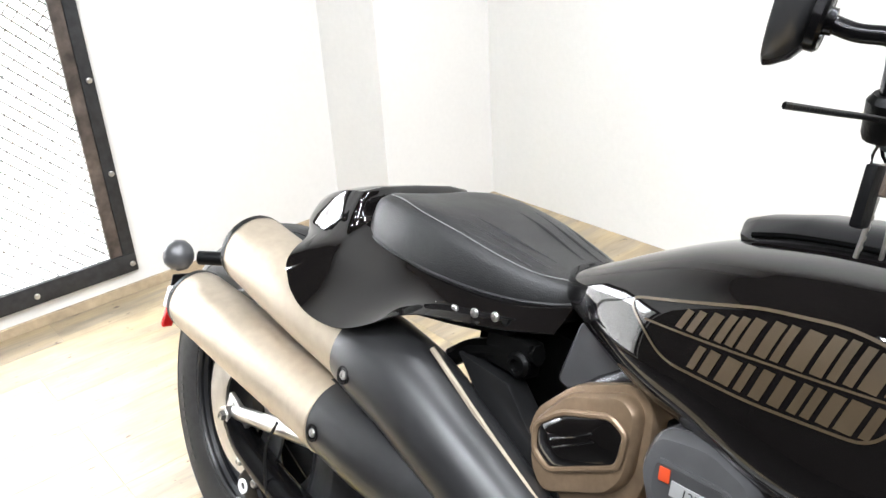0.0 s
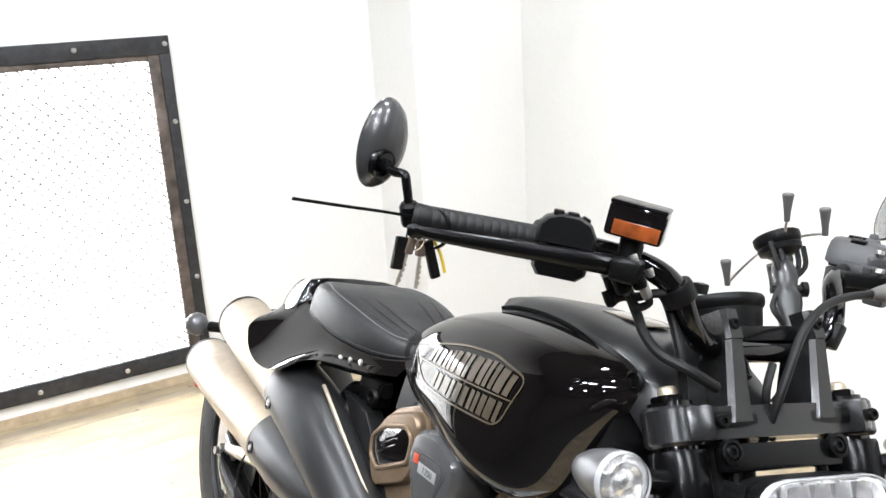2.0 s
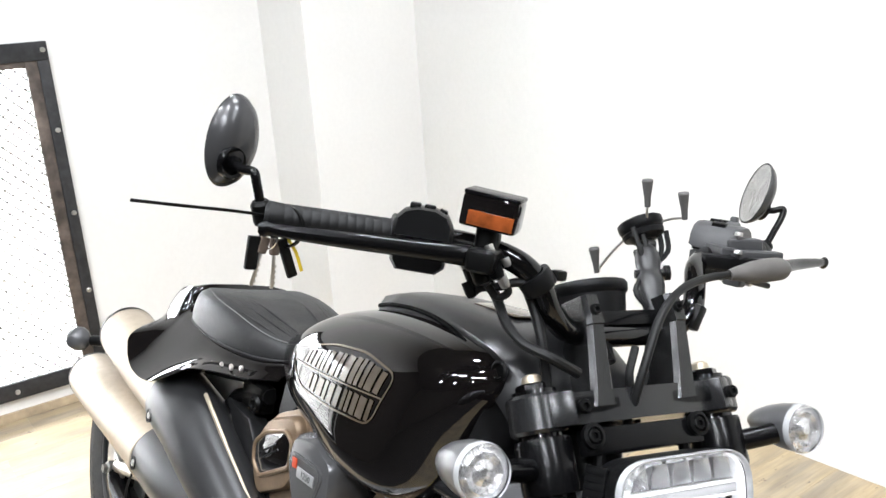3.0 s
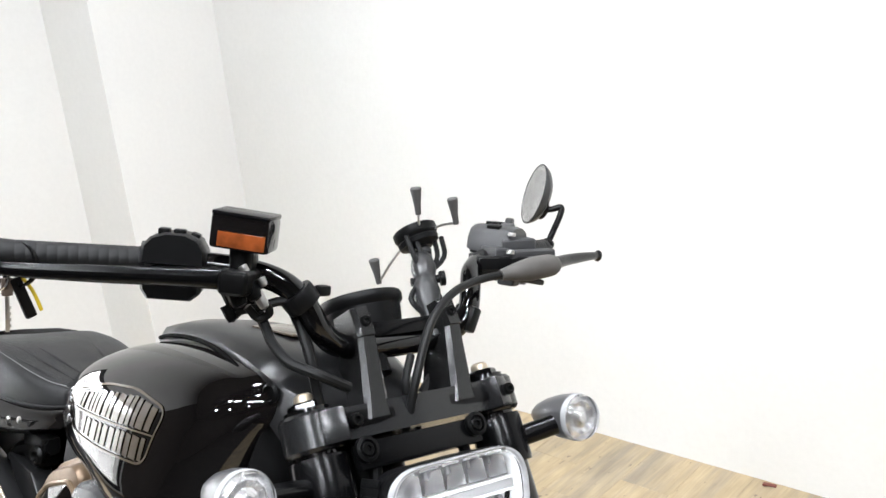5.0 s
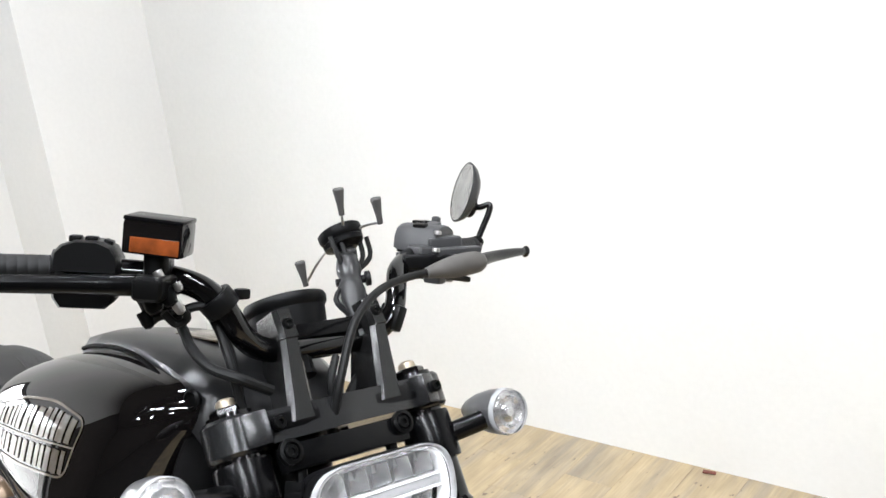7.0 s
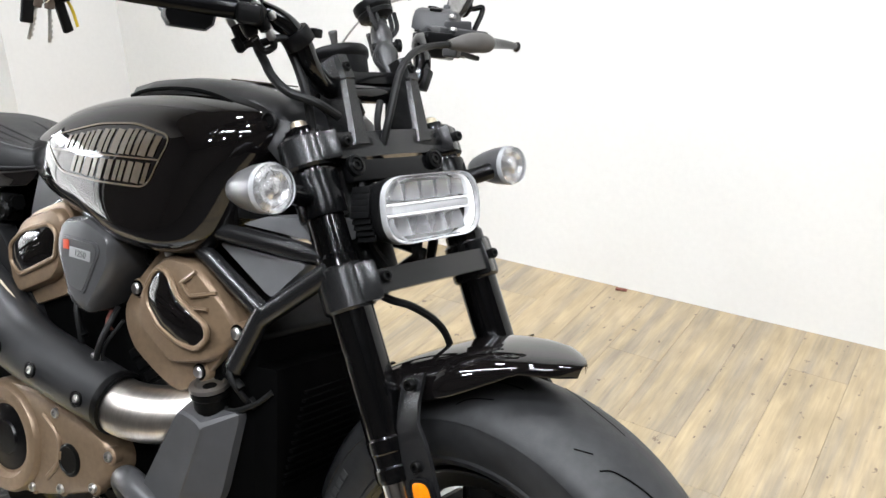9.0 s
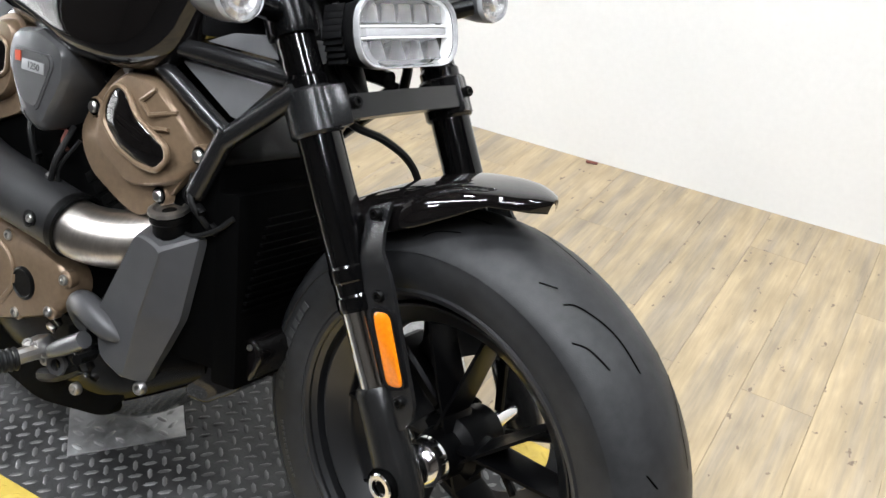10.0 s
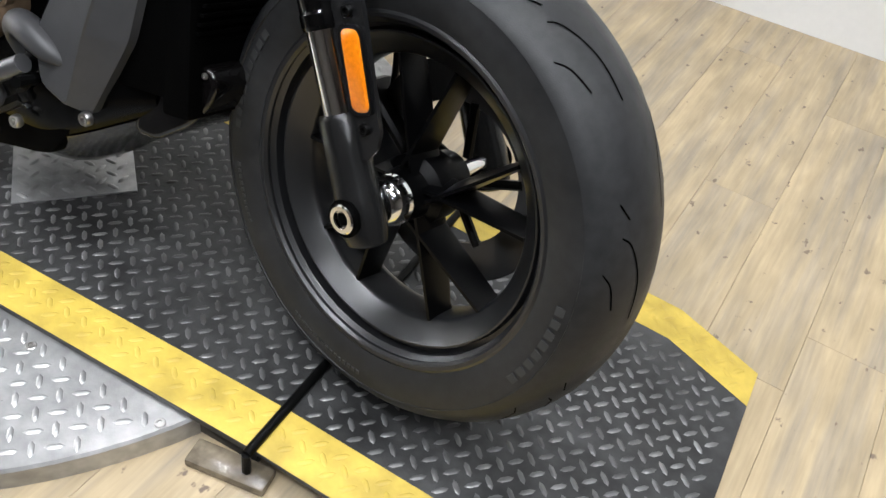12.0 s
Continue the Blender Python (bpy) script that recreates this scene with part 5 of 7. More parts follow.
def head_cover(flange, dome, inset, yf, yd, lugs, label):
    """A bronze head cover: a flange, a domed cap on it, a gloss black inset with a raised rim, and bolts in lugs."""
    def swept(b):
        """Curves the cover's leading edge inward."""
        for v in b.verts:
            v.co.y += 5.0 * max(0.0, v.co.x - 1.105) ** 2
        return b

    cov = part("head_cover", layered(flange, [(1.0, -0.085), (1.0, yf + 0.004), (0.985, yf + 0.001), (0.95, yf)]), M_bronze, bike, label, 30)
    part("cover_cap", swept(layered(dome, [(1.0, yf + 0.003), (1.0, yf - 0.006), (0.975, yd + 0.005), (0.93, yd + 0.001), (0.86, yd)])), M_bronze, cov, "domed bronze cap", 30)
    c = np.mean(np.array(inset), 0)
    w = rounded(inset, 0.009, 4)
    b = bmesh.new()
    tube(b, [(x, yd - 0.001, z) for x, z in w + [w[0]]], 0.0042, 8, 1, False)
    part("inset_rim", b, M_bronze, cov, "raised bronze rim")
    b = bmesh.new()
    loft(b, [[V(c[0] + (x - c[0]) * k, y, c[1] + (z - c[1]) * k) for x, z in w] for k, y in ((1.0, yd + 0.002), (0.97, yd - 0.0012), (0.80, yd - 0.0048), (0.45, yd - 0.0066), (0.2, yd - 0.007))])
    part("cover_inset", b, M_gloss, cov, "gloss black inset")
    p, q = max(((np.array(a), np.array(e)) for a in inset for e in inset), key=lambda pq: np.linalg.norm(pq[0] - pq[1]))
    for k in (-0.004, 0.005):
        b = bmesh.new()
        d = (q - p) / np.linalg.norm(q - p)
        tube(b, [(c[0] + d[0] * e - d[1] * k, yd - 0.0068, c[1] + d[1] * e + d[0] * k) for e in (-0.030, 0.030)], 0.0016, 6)
        part("inset_rib", b, M_gloss, cov)
    for at in lugs:
        b = bmesh.new()
        lathe(b, [(0, 0), (0.0145, 0), (0.0145, 0.030), (0.0125, 0.033), (0, 0.033)], (at[0], yf + 0.030, at[1]), (0, -1, 0), 18)
        part("bolt_lug", b, M_bronze, cov)
        # Flat black disc paints the shade of a counterbore round the bolt.
        b = bmesh.new()
        lathe(b, [(0, 0), (0.0118, 0), (0.0118, 0.0012), (0, 0.0012)], (at[0], yf - 0.0028, at[1]), (0, -1, 0), 18)
        part("bolt_recess", b, M_void, cov)
        bolt(cov, (at[0], yf - 0.003, at[1]), (0, -1, 0), 0.0085, 0.007, M_steel, False)
    return cov


head_cover([(0.660, 0.600), (0.667, 0.650), (0.713, 0.700), (0.787, 0.734), (0.815, 0.722), (0.826, 0.640), (0.815, 0.590), (0.708, 0.540), (0.672, 0.565)], [(0.675, 0.640), (0.713, 0.692), (0.787, 0.724), (0.808, 0.712), (0.812, 0.640), (0.795, 0.610), (0.708, 0.565), (0.684, 0.590)], [(0.686, 0.644), (0.718, 0.672), (0.780, 0.696), (0.802, 0.686), (0.801, 0.648), (0.715, 0.600), (0.690, 0.614)], -0.122, -0.138, ((0.655, 0.560), (0.830, 0.600)), "bronze painted rear cylinder head cover")
fh = head_cover([(1.012, 0.706), (0.967, 0.650), (0.944, 0.604), (0.951, 0.575), (0.973, 0.547), (1.031, 0.521), (1.071, 0.510), (1.092, 0.522), (1.130, 0.560), (1.172, 0.615), (1.165, 0.645), (1.10, 0.700), (1.04, 0.712)], [(1.014, 0.683), (1.043, 0.708), (1.094, 0.707), (1.128, 0.685), (1.158, 0.655), (1.180, 0.630), (1.176, 0.612), (1.138, 0.576), (1.068, 0.555), (1.025, 0.576), (0.992, 0.596), (0.993, 0.643)], [(1.022, 0.674), (1.034, 0.687), (1.052, 0.685), (1.076, 0.655), (1.108, 0.640), (1.134, 0.630), (1.139, 0.613), (1.120, 0.592), (1.085, 0.592), (1.045, 0.604), (1.016, 0.630), (1.012, 0.652)], -0.122, -0.141, ((0.974, 0.640), (1.176, 0.628), (1.114, 0.555), (1.036, 0.708)), "bronze painted front cylinder head cover")
for line in ([(1.105, 0.697), (1.079, 0.676), (1.098, 0.662), (1.140, 0.675)], [(1.085, 0.642), (1.130, 0.650)]):
    for p, q in zip(line, line[1:]):
        b = bmesh.new()
        tube(b, [(p[0], -0.1405 + 5.0 * max(0.0, p[0] - 1.105) ** 2, p[1]), (q[0], -0.1405 + 5.0 * max(0.0, q[0] - 1.105) ** 2, q[1])], 0.0032, 6)
        part("cover_ridge", b, M_bronze, fh)
# clutter behind the covers: plug leads, clips and hoses
for pts, r, mt in (([(0.835, -0.10, 0.62), (0.855, -0.135, 0.585), (0.87, -0.135, 0.535), (0.855, -0.125, 0.49)], 0.005, M_hose), ([(0.93, -0.12, 0.60), (0.935, -0.15, 0.555), (0.925, -0.15, 0.515), (0.895, -0.135, 0.49)], 0.0045, M_hose), ([(0.95, -0.125, 0.585), (0.935, -0.145, 0.54), (0.94, -0.14, 0.50)], 0.003, M_hose), ([(0.915, -0.12, 0.59), (0.92, -0.13, 0.575), (0.93, -0.128, 0.565)], 0.003, M_scrap), ([(1.16, -0.115, 0.60), (1.175, -0.13, 0.57), (1.19, -0.12, 0.545), (1.20, -0.10, 0.52)], 0.0045, M_hose), ([(1.14, -0.11, 0.53), (1.17, -0.12, 0.515), (1.21, -0.115, 0.535), (1.235, -0.11, 0.56)], 0.004, M_hose)):
    b = bmesh.new()
    tube(b, pts, r, 8, 5)
    part("engine_lead", b, mt, bike, "thin engine lead")
for x, y, z in ((0.925, -0.148, 0.525), (0.868, -0.132, 0.545), (1.185, -0.122, 0.557), (1.205, -0.11, 0.535)):
    part("lead_clip", box((0.016, 0.012, 0.012), pose(x, y, z, 20, 30), 0.003), M_steel if x < 0.93 and x > 0.9 else M_cast, bike)

# wedge cover between the cylinders
W1 = [(0.845, 0.722), (0.904, 0.733), (0.957, 0.716), (0.962, 0.672), (0.916, 0.586), (0.878, 0.594), (0.834, 0.680)]
b = layered(W1, [(0.92, -0.09), (1.0, -0.125), (1.0, -0.148), (0.97, -0.158), (0.88, -0.166), (0.72, -0.168)], 0.014)
wedge = part("side_cover", b, M_graphite, bike, "satin graphite wedge cover between the cylinders", 40)
W2 = [(0.859, 0.696), (0.931, 0.699), (0.938, 0.688), (0.912, 0.624), (0.880, 0.628), (0.858, 0.670)]
b = layered(W2, [(1.12, -0.1655), (1.10, -0.1700), (1.0, -0.1705), (0.98, -0.1685)], 0.008)
part("inlay_rim", b, M_graphite, wedge, "raised graphite rim")
b = layered(W2, [(0.99, -0.165), (0.99, -0.1712), (0.5, -0.1712)], 0.008)
part("cover_inlay", b, M_grey, wedge, "dark grey inlay")
part("cover_plate", box((0.046, 0.0015, 0.015), pose(0.903, -0.1722, 0.679, 0, -2), 0.0003), M_pale, wedge, "pale printed strip")
tx = bpy.data.curves.new("cover_number", "FONT")
tx.body, tx.size, tx.extrude, tx.align_x, tx.align_y = "1250", 0.013, 0.0002, "CENTER", "CENTER"
tx.materials.append(M_decal)
tx_ob = new("cover_number", tx)
tx_ob.parent = wedge
tx_ob.matrix_local = Matrix.Translation((0.905, -0.1733, 0.679)) @ pose(0, 0, 0, 90)
part("cover_dot", box((0.012, 0.0018, 0.014), pose(0.871, -0.1723, 0.687, 0, -6), 0.003), M_redpaint, wedge, "orange-red mark")
b = bmesh.new()
lathe(b, [(0, 0), (0.019, 0), (0.019, 0.02), (0.015, 0.024), (0.010, 0.024), (0.009, 0.012), (0, 0.012)], (0.985, -0.09, 0.690), (0, -1, 0.05), 24)
part("mount_bush", b, M_cast, bike, "black engine mount")
part("mount_plate", box((0.07, 0.012, 0.07), pose(0.985, -0.088, 0.695, 0, 20), 0.006), M_cast, bike)
# lower bronze cover
P = [(0.630, 0.345), (0.655, 0.405), (0.694, 0.422), (0.781, 0.437), (0.842, 0.429), (0.906, 0.420), (0.979, 0.400), (0.990, 0.368), (0.961, 0.321), (0.88, 0.285), (0.803, 0.256), (0.708, 0.242), (0.645, 0.270)]
b = layered(P, [(1.0, -0.10), (1.0, -0.130), (0.985, -0.143), (0.95, -0.150), (0.88, -0.153)], 0.022)
cov = part("engine_cover", b, M_bronze, bike, "bronze painted crankcase cover", 40)
b = bmesh.new()
lathe(b, [(0.092, -0.01), (0.091, 0.010), (0.086, 0.017), (0.078, 0.019), (0.066, 0.017), (0.060, 0.008), (0.056, 0.003), (0, 0.002)], (0.726, -0.145, 0.332), (0, -1, 0), 56)
part("clutch_ring", b, M_bronze, cov, "round bronze clutch cover")
b = bmesh.new()
lathe(b, [(0.059, 0.0), (0.055, 0.007), (0.030, 0.009), (0.028, 0.012), (0.012, 0.012), (0, 0.012)], (0.726, -0.1465, 0.332), (0, -1, 0), 40)
part("clutch_disc", b, M_satin, cov, "dark inset disc")
b = bmesh.new()
tube(b, [(0.815, -0.152, 0.40), (0.855, -0.153, 0.378), (0.862, -0.153, 0.34), (0.835, -0.152, 0.30)], 0.005, 8)
part("cover_rib", b, M_bronze, cov)
b = bmesh.new()
lathe(b, [(0, 0), (0.026, 0), (0.026, 0.004), (0.022, 0.006), (0.020, 0.004), (0.004, 0.004), (0, 0.004)], (0.886, -0.151, 0.349), (0, -1, 0), 28)
part("inspection_cap", b, M_cast, cov, "dark inspection cap")
for at in ((0.974, 0.386), (0.945, 0.325), (0.845, 0.412), (0.80, 0.272), (0.672, 0.398), (0.87, 0.295)):
    b = bmesh.new()
    lathe(b, [(0, 0), (0.0135, 0), (0.0135, 0.012), (0.011, 0.014), (0, 0.014)], (at[0], -0.138, at[1]), (0, -1, 0), 16)
    part("bolt_lug", b, M_bronze, cov)
    bolt(cov, (at[0], -0.151, at[1]), (0, -1, 0), 0.008, 0.006, M_steel)

# -- frame tubes and side panel --
for pts, r in (([(1.055, -0.118, 0.740), (1.13, -0.119, 0.705), (1.215, -0.120, 0.664)], 0.0125), ([(1.305, -0.110, 0.742), (1.211, -0.120, 0.658)], 0.0145), ([(1.216, -0.120, 0.672), (1.172, -0.118, 0.578)], 0.0145), ([(1.06, -0.116, 0.752), (1.17, -0.114, 0.756), (1.295, -0.10, 0.755)], 0.0125), ([(0.66, -0.09, 0.63), (0.80, -0.10, 0.74), (1.06, -0.116, 0.752)], 0.014)):
    for sg in (1, -1):
        b = bmesh.new()
        tube(b, [(x, sg * y, z) for x, y, z in pts], r, 14, 5)
        part("frame_tube", b, M_tube, bike, "satin black trellis frame tube")
b = prism(rounded([(1.105, 0.738), (1.268, 0.742), (1.212, 0.682)], 0.010, 3), -0.08, -0.108, 0.003)
part("frame_panel", b, M_fill, bike, "charcoal triangular panel in the frame")
b = prism(rounded([(1.14, 0.768), (1.185, 0.788), (1.275, 0.800), (1.285, 0.772)], 0.006, 3), 0.10, -0.100, 0.003)
part("frame_filler", b, M_fill, bike, "grey cover at the steering head")
b = bmesh.new()
lathe(b, [(0, 0), (0.016, 0), (0.017, 0.012), (0.012, 0.02), (0.008, 0.02), (0.007, 0.008), (0, 0.008)], (1.166, -0.105, 0.572), (0, -1, 0.1), 20)
part("frame_lug", b, M_satin, bike, "frame end lug")
bolt(bike, (1.166, -0.122, 0.573), (0, -1, 0.1), 0.0075, 0.005, M_cast)
b = bmesh.new()
lathe(b, [(0.036, -0.085), (0.04, -0.08), (0.04, 0.08), (0.036, 0.085)], fk(0.55, 0.0, -0.04), UP, 24, True)
part("steering_head", b, M_cast, bike)

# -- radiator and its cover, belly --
# First box is an added filler; the near-zero black here paints deep shade.
part("radiator_shroud", box((0.12, 0.22, 0.28), pose(1.16, 0, 0.47, 0, -8), 0.006), M_void, bike, "added black block for the shade behind the radiator")
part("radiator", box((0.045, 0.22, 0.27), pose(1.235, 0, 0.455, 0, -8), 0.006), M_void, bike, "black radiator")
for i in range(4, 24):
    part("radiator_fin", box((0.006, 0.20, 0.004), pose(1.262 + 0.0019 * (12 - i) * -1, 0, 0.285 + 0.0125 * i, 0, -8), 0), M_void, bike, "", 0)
RC = rounded([(1.102, 0.512), (1.146, 0.512), (1.196, 0.520), (1.178, 0.395), (1.125, 0.272), (1.056, 0.290), (1.040, 0.355), (1.045, 0.374)], 0.010, 3)
RF = rounded([(1.108, 0.506), (1.140, 0.503), (1.158, 0.495), (1.130, 0.395), (1.110, 0.283), (1.060, 0.297), (1.045, 0.356), (1.050, 0.374)], 0.010, 3)
b = bmesh.new()
loft(b, [[V(x, -0.075, z) for x, z in RC], [V(x, -0.125, z) for x, z in RC], [V(x, -0.150, z) for x, z in RF], [V(1.09 + (x - 1.09) * 0.96, -0.153, 0.39 + (z - 0.39) * 0.96) for x, z in RF]])
rcov = part("radiator_cover", b, M_cover, bike, "charcoal plastic radiator side cover", 30)
b = bmesh.new()
tube(b, [(1.096, -0.148, 0.340, 0.006), (1.078, -0.152, 0.346, 0.015), (1.058, -0.151, 0.353, 0.0195), (1.030, -0.149, 0.360, 0.0205), (1.004, -0.142, 0.360, 0.019), (0.986, -0.132, 0.345, 0.018), (0.990, -0.118, 0.320, 0.019), (1.012, -0.108, 0.305, 0.018)], None, 18, 4)
part("coolant_elbow", b, M_cover, rcov, "charcoal coolant elbow")
b = bmesh.new()
lathe(b, [(0, -0.02), (0.026, -0.02), (0.026, 0.0), (0.028, 0.003), (0.028, 0.010), (0.024, 0.012), (0, 0.012)], (1.137, -0.122, 0.528), (-0.1, -0.25, 1), 20)
neck = part("filler_neck", b, M_cast, bike, "black coolant filler neck", 20)
b = bmesh.new()
lathe(b, [(0.010, 0.010), (0.026, 0.011), (0.029, 0.013), (0.028, 0.018), (0.021, 0.020), (0.018, 0.015), (0.010, 0.014)], (1.137, -0.122, 0.528), (-0.1, -0.25, 1), 14)
part("filler_cap", b, M_steel, neck, "bright coolant filler cap", 20)
BEL = [(0.72, 0.11, 0.165, 0.30), (0.80, 0.125, 0.135, 0.32), (0.90, 0.130, 0.122, 0.33), (1.00, 0.132, 0.128, 0.33), (1.06, 0.130, 0.158, 0.33), (1.11, 0.122, 0.200, 0.33), (1.16, 0.108, 0.242, 0.34), (1.20, 0.090, 0.275, 0.34)]


def pan(k0, k1, out):
    b = bmesh.new()
    rows = []
    for q in spline(BEL, 4):
        x, w, zl, zt = [float(c) for c in q]
        rows.append([V(x, -(w + out) * math.cos(math.pi * k / 20), zt - (zt - zl + out) * math.sin(math.pi * k / 20) ** 0.7) for k in range(k0, k1 + 1)])
    loft(b, rows)
    return b


belly = part("belly_pan", pan(0, 20, 0.0), M_belly, bike, "black belly pan", 50)
part("pan_guard", pan(4, 16, 0.002), M_pan, belly, "polished dark steel underside", 50)
b = prism(rounded([(1.160, 0.300), (1.172, 0.345), (1.190, 0.362), (1.250, 0.394), (1.281, 0.393), (1.293, 0.374), (1.284, 0.342), (1.256, 0.303), (1.205, 0.262), (1.165, 0.258)], 0.010, 3), 0.085, -0.085, 0.012, 3)
chin = part("chin_fairing", b, M_gloss, bike, "gloss black chin fairing under the radiator", 40)
b = bmesh.new()
tube(b, [(1.176, -0.082, 0.346), (1.192, -0.084, 0.361), (1.222, -0.084, 0.378), (1.250, -0.083, 0.391)], 0.0028, 8)
part("fairing_bead", b, M_tube, chin)
for at in ((1.272, -0.084, 0.382), (1.262, -0.086, 0.376)):
    bolt(chin, at, (0, -1, 0), 0.0045, 0.004, M_steel)
part("fairing_tab", box((0.034, 0.008, 0.010), pose(1.172, -0.088, 0.330, 0, 58), 0.003), M_tube, chin)
for at in ((1.125, -0.128, 0.270), (0.998, -0.132, 0.214), (0.93, -0.134, 0.235)):
    bolt(bike, at, (0, -1, 0), 0.010, 0.010, M_steel)
# footpeg, brake pedal
b = bmesh.new()
tube(b, [(0.955, -0.13, 0.262), (0.958, -0.18, 0.272), (0.955, -0.215, 0.27)], 0.012, 10)
peg = part("footpeg", b, M_steel, bike, "black ribbed footpeg")
b = bmesh.new()
prof = [(0, 0)]
for i in range(12):
    prof += [(0.015, 0.008 * i), (0.0175, 0.008 * i + 0.002), (0.0175, 0.008 * i + 0.005), (0.015, 0.008 * i + 0.007)]
lathe(b, prof + [(0, 0.098)], (0.955, -0.205, 0.268), (-0.35, -0.93, -0.1), 16)
part("peg_rubber", b, M_hose, peg, "ribbed rubber sleeve")
b = bmesh.new()
tube(b, [(0.99, -0.125, 0.25), (1.02, -0.14, 0.285), (1.05, -0.155, 0.30), (1.06, -0.19, 0.305)], 0.008, 8)
tube(b, [(0.90, -0.12, 0.19), (0.95, -0.13, 0.215), (1.0, -0.128, 0.25)], 0.011, 8)
part("brake_pedal", b, M_cast, bike, "black brake pedal and lever")
part("peg_bracket", box((0.10, 0.020, 0.050), pose(0.965, -0.126, 0.252, 0, -25), 0.008), M_foot, bike, "satin black footpeg bracket")
part("peg_clevis", box((0.036, 0.030, 0.030), pose(0.950, -0.166, 0.274, 10, -25), 0.006), M_steel, peg, "bright steel clevis")
bolt(peg, (0.948, -0.184, 0.282), (0.1, -0.6, 0.8), 0.008, 0.006, M_steel)
b = bmesh.new()
lathe(b, [(0.009, -0.006), (0.016, -0.006), (0.018, 0), (0.016, 0.006), (0.009, 0.006)], (0.960, -0.140, 0.240), (0.2, -1, 0.2), 18)
part("pedal_pivot", b, M_shell, bike, "grey pedal pivot ring")
b = bmesh.new()
tube(b, [(0.965, -0.160, 0.270, 0.010), (0.995, -0.162, 0.290, 0.013), (1.035, -0.160, 0.318, 0.013)], None, 12, 4)
part("pedal_arm", b, M_shell, bike, "grey pedal arm")
for x, y, z, w in ((0.925, -0.128, 0.285, 0.012), (0.94, -0.130, 0.300, 0.009), (0.985, -0.128, 0.268, 0.014), (1.02, -0.120, 0.262, 0.010), (1.005, -0.126, 0.240, 0.009)):
    part("bracket_clip", box((w * 1.4, w, w), pose(x, y, z, 25, x * 400), 0.003), M_steel if w > 0.0095 else M_foot, bike)

# -- rear end --
b = bmesh.new()
tube(b, [(0.0, -0.114, 0.325, 0.013), (0.08, -0.114, 0.348, 0.014), (0.20, -0.114, 0.380, 0.014), (0.34, -0.110, 0.415, 0.014), (0.50, -0.10, 0.46, 0.014)], None, 16, 4)
part("swingarm_brace", b, M_steel, bike, "bare metal swingarm brace tube")
b = bmesh.new()
tube(b, [(0.0, -0.112, 0.315, 0.022), (0.06, -0.113, 0.285, 0.026), (0.20, -0.113, 0.262, 0.028), (0.36, -0.110, 0.250, 0.030), (0.46, -0.105, 0.268, 0.032), (0.60, -0.09, 0.32, 0.034)], None, 18, 4)
arm = part("swingarm", b, M_satin, bike, "black tubular swingarm")
b = bmesh.new()
tube(b, [(0.0, 0.112, 0.315), (0.20, 0.113, 0.275), (0.45, 0.105, 0.285), (0.60, 0.09, 0.32)], 0.027, 14)
part("swingarm", b, M_satin, bike, "black tubular swingarm")
b = bmesh.new()
lathe(b, [(0.020, 0), (0.026, 0.003), (0.026, 0.05), (0.021, 0.054), (0.020, 0.10)], (0.47, -0.13, 0.30), (0.75, 0.1, 0.6), 24, True)
part("pivot_sleeve", b, M_steel, bike, "bright metal pivot sleeve")
part("axle_plate", box((0.075, 0.010, 0.060), pose(0.010, -0.112, 0.318, 0, 18), 0.006), M_steel, bike, "metal axle adjuster plate")
b = bmesh.new()
lathe(b, [(0, 0), (0.0215, 0), (0.0215, 0.003), (0.017, 0.004), (0.017, 0.016), (0.015, 0.018), (0.010, 0.018), (0.010, 0.027), (0.006, 0.027), (0, 0.024)], (0.0, -0.116, 0.322), (0, -1, 0), 6)
part("axle_nut", b, M_steel, bike, "large hexagonal axle nut", 20)
b = bmesh.new()
lathe(b, [(0.07, -0.088), (0.128, -0.088), (0.129, -0.090), (0.128, -0.093), (0.07, -0.093), (0.07, -0.088)], (0, 0, 0.328), (0, 1, 0), 64)
part("rear_disc", b, M_steel, bike, "drilled steel rear brake disc")
cal = part("rear_caliper", box((0.085, 0.05, 0.055), pose(0.105, -0.105, 0.225, 0, 35), 0.012, 3), M_cast, bike, "black rear brake caliper")
b = bmesh.new()
lathe(b, [(0.006, 0), (0.013, 0), (0.013, 0.004), (0.010, 0.004), (0.010, 0.001), (0.006, 0.001)], (0.085, -0.130, 0.226), (0, -1, 0), 20)
part("caliper_ring", b, M_frost, cal, "pale ring mark")
for at in ((0.06, -0.128, 0.26), (0.13, -0.13, 0.21), (0.12, -0.13, 0.25), (0.075, -0.128, 0.19)):
    bolt(cal, at, (0, -1, 0), 0.0075, 0.006, M_steel)
b = bmesh.new()
tube(b, [(0.075, -0.138, 0.19), (0.11, -0.142, 0.182), (0.16, -0.138, 0.188), (0.185, -0.132, 0.21)], 0.0055, 8)
part("brake_banjo", b, M_steel, cal, "bright bent brake pipe")
b = bmesh.new()
tube(b, [(0.18, -0.132, 0.21), (0.22, -0.138, 0.245), (0.30, -0.140, 0.235), (0.36, -0.145, 0.215), (0.40, -0.145, 0.175), (0.46, -0.14, 0.20), (0.52, -0.145, 0.26), (0.55, -0.15, 0.32)], 0.0045, 8)
tube(b, [(0.17, -0.135, 0.39), (0.155, -0.14, 0.34), (0.165, -0.14, 0.28), (0.185, -0.135, 0.23)], 0.0028, 6)
tube(b, [(0.50, -0.15, 0.33), (0.47, -0.155, 0.27), (0.50, -0.15, 0.22), (0.56, -0.14, 0.20)], 0.005, 8)
part("brake_hose", b, M_hose, bike, "thin black hoses")
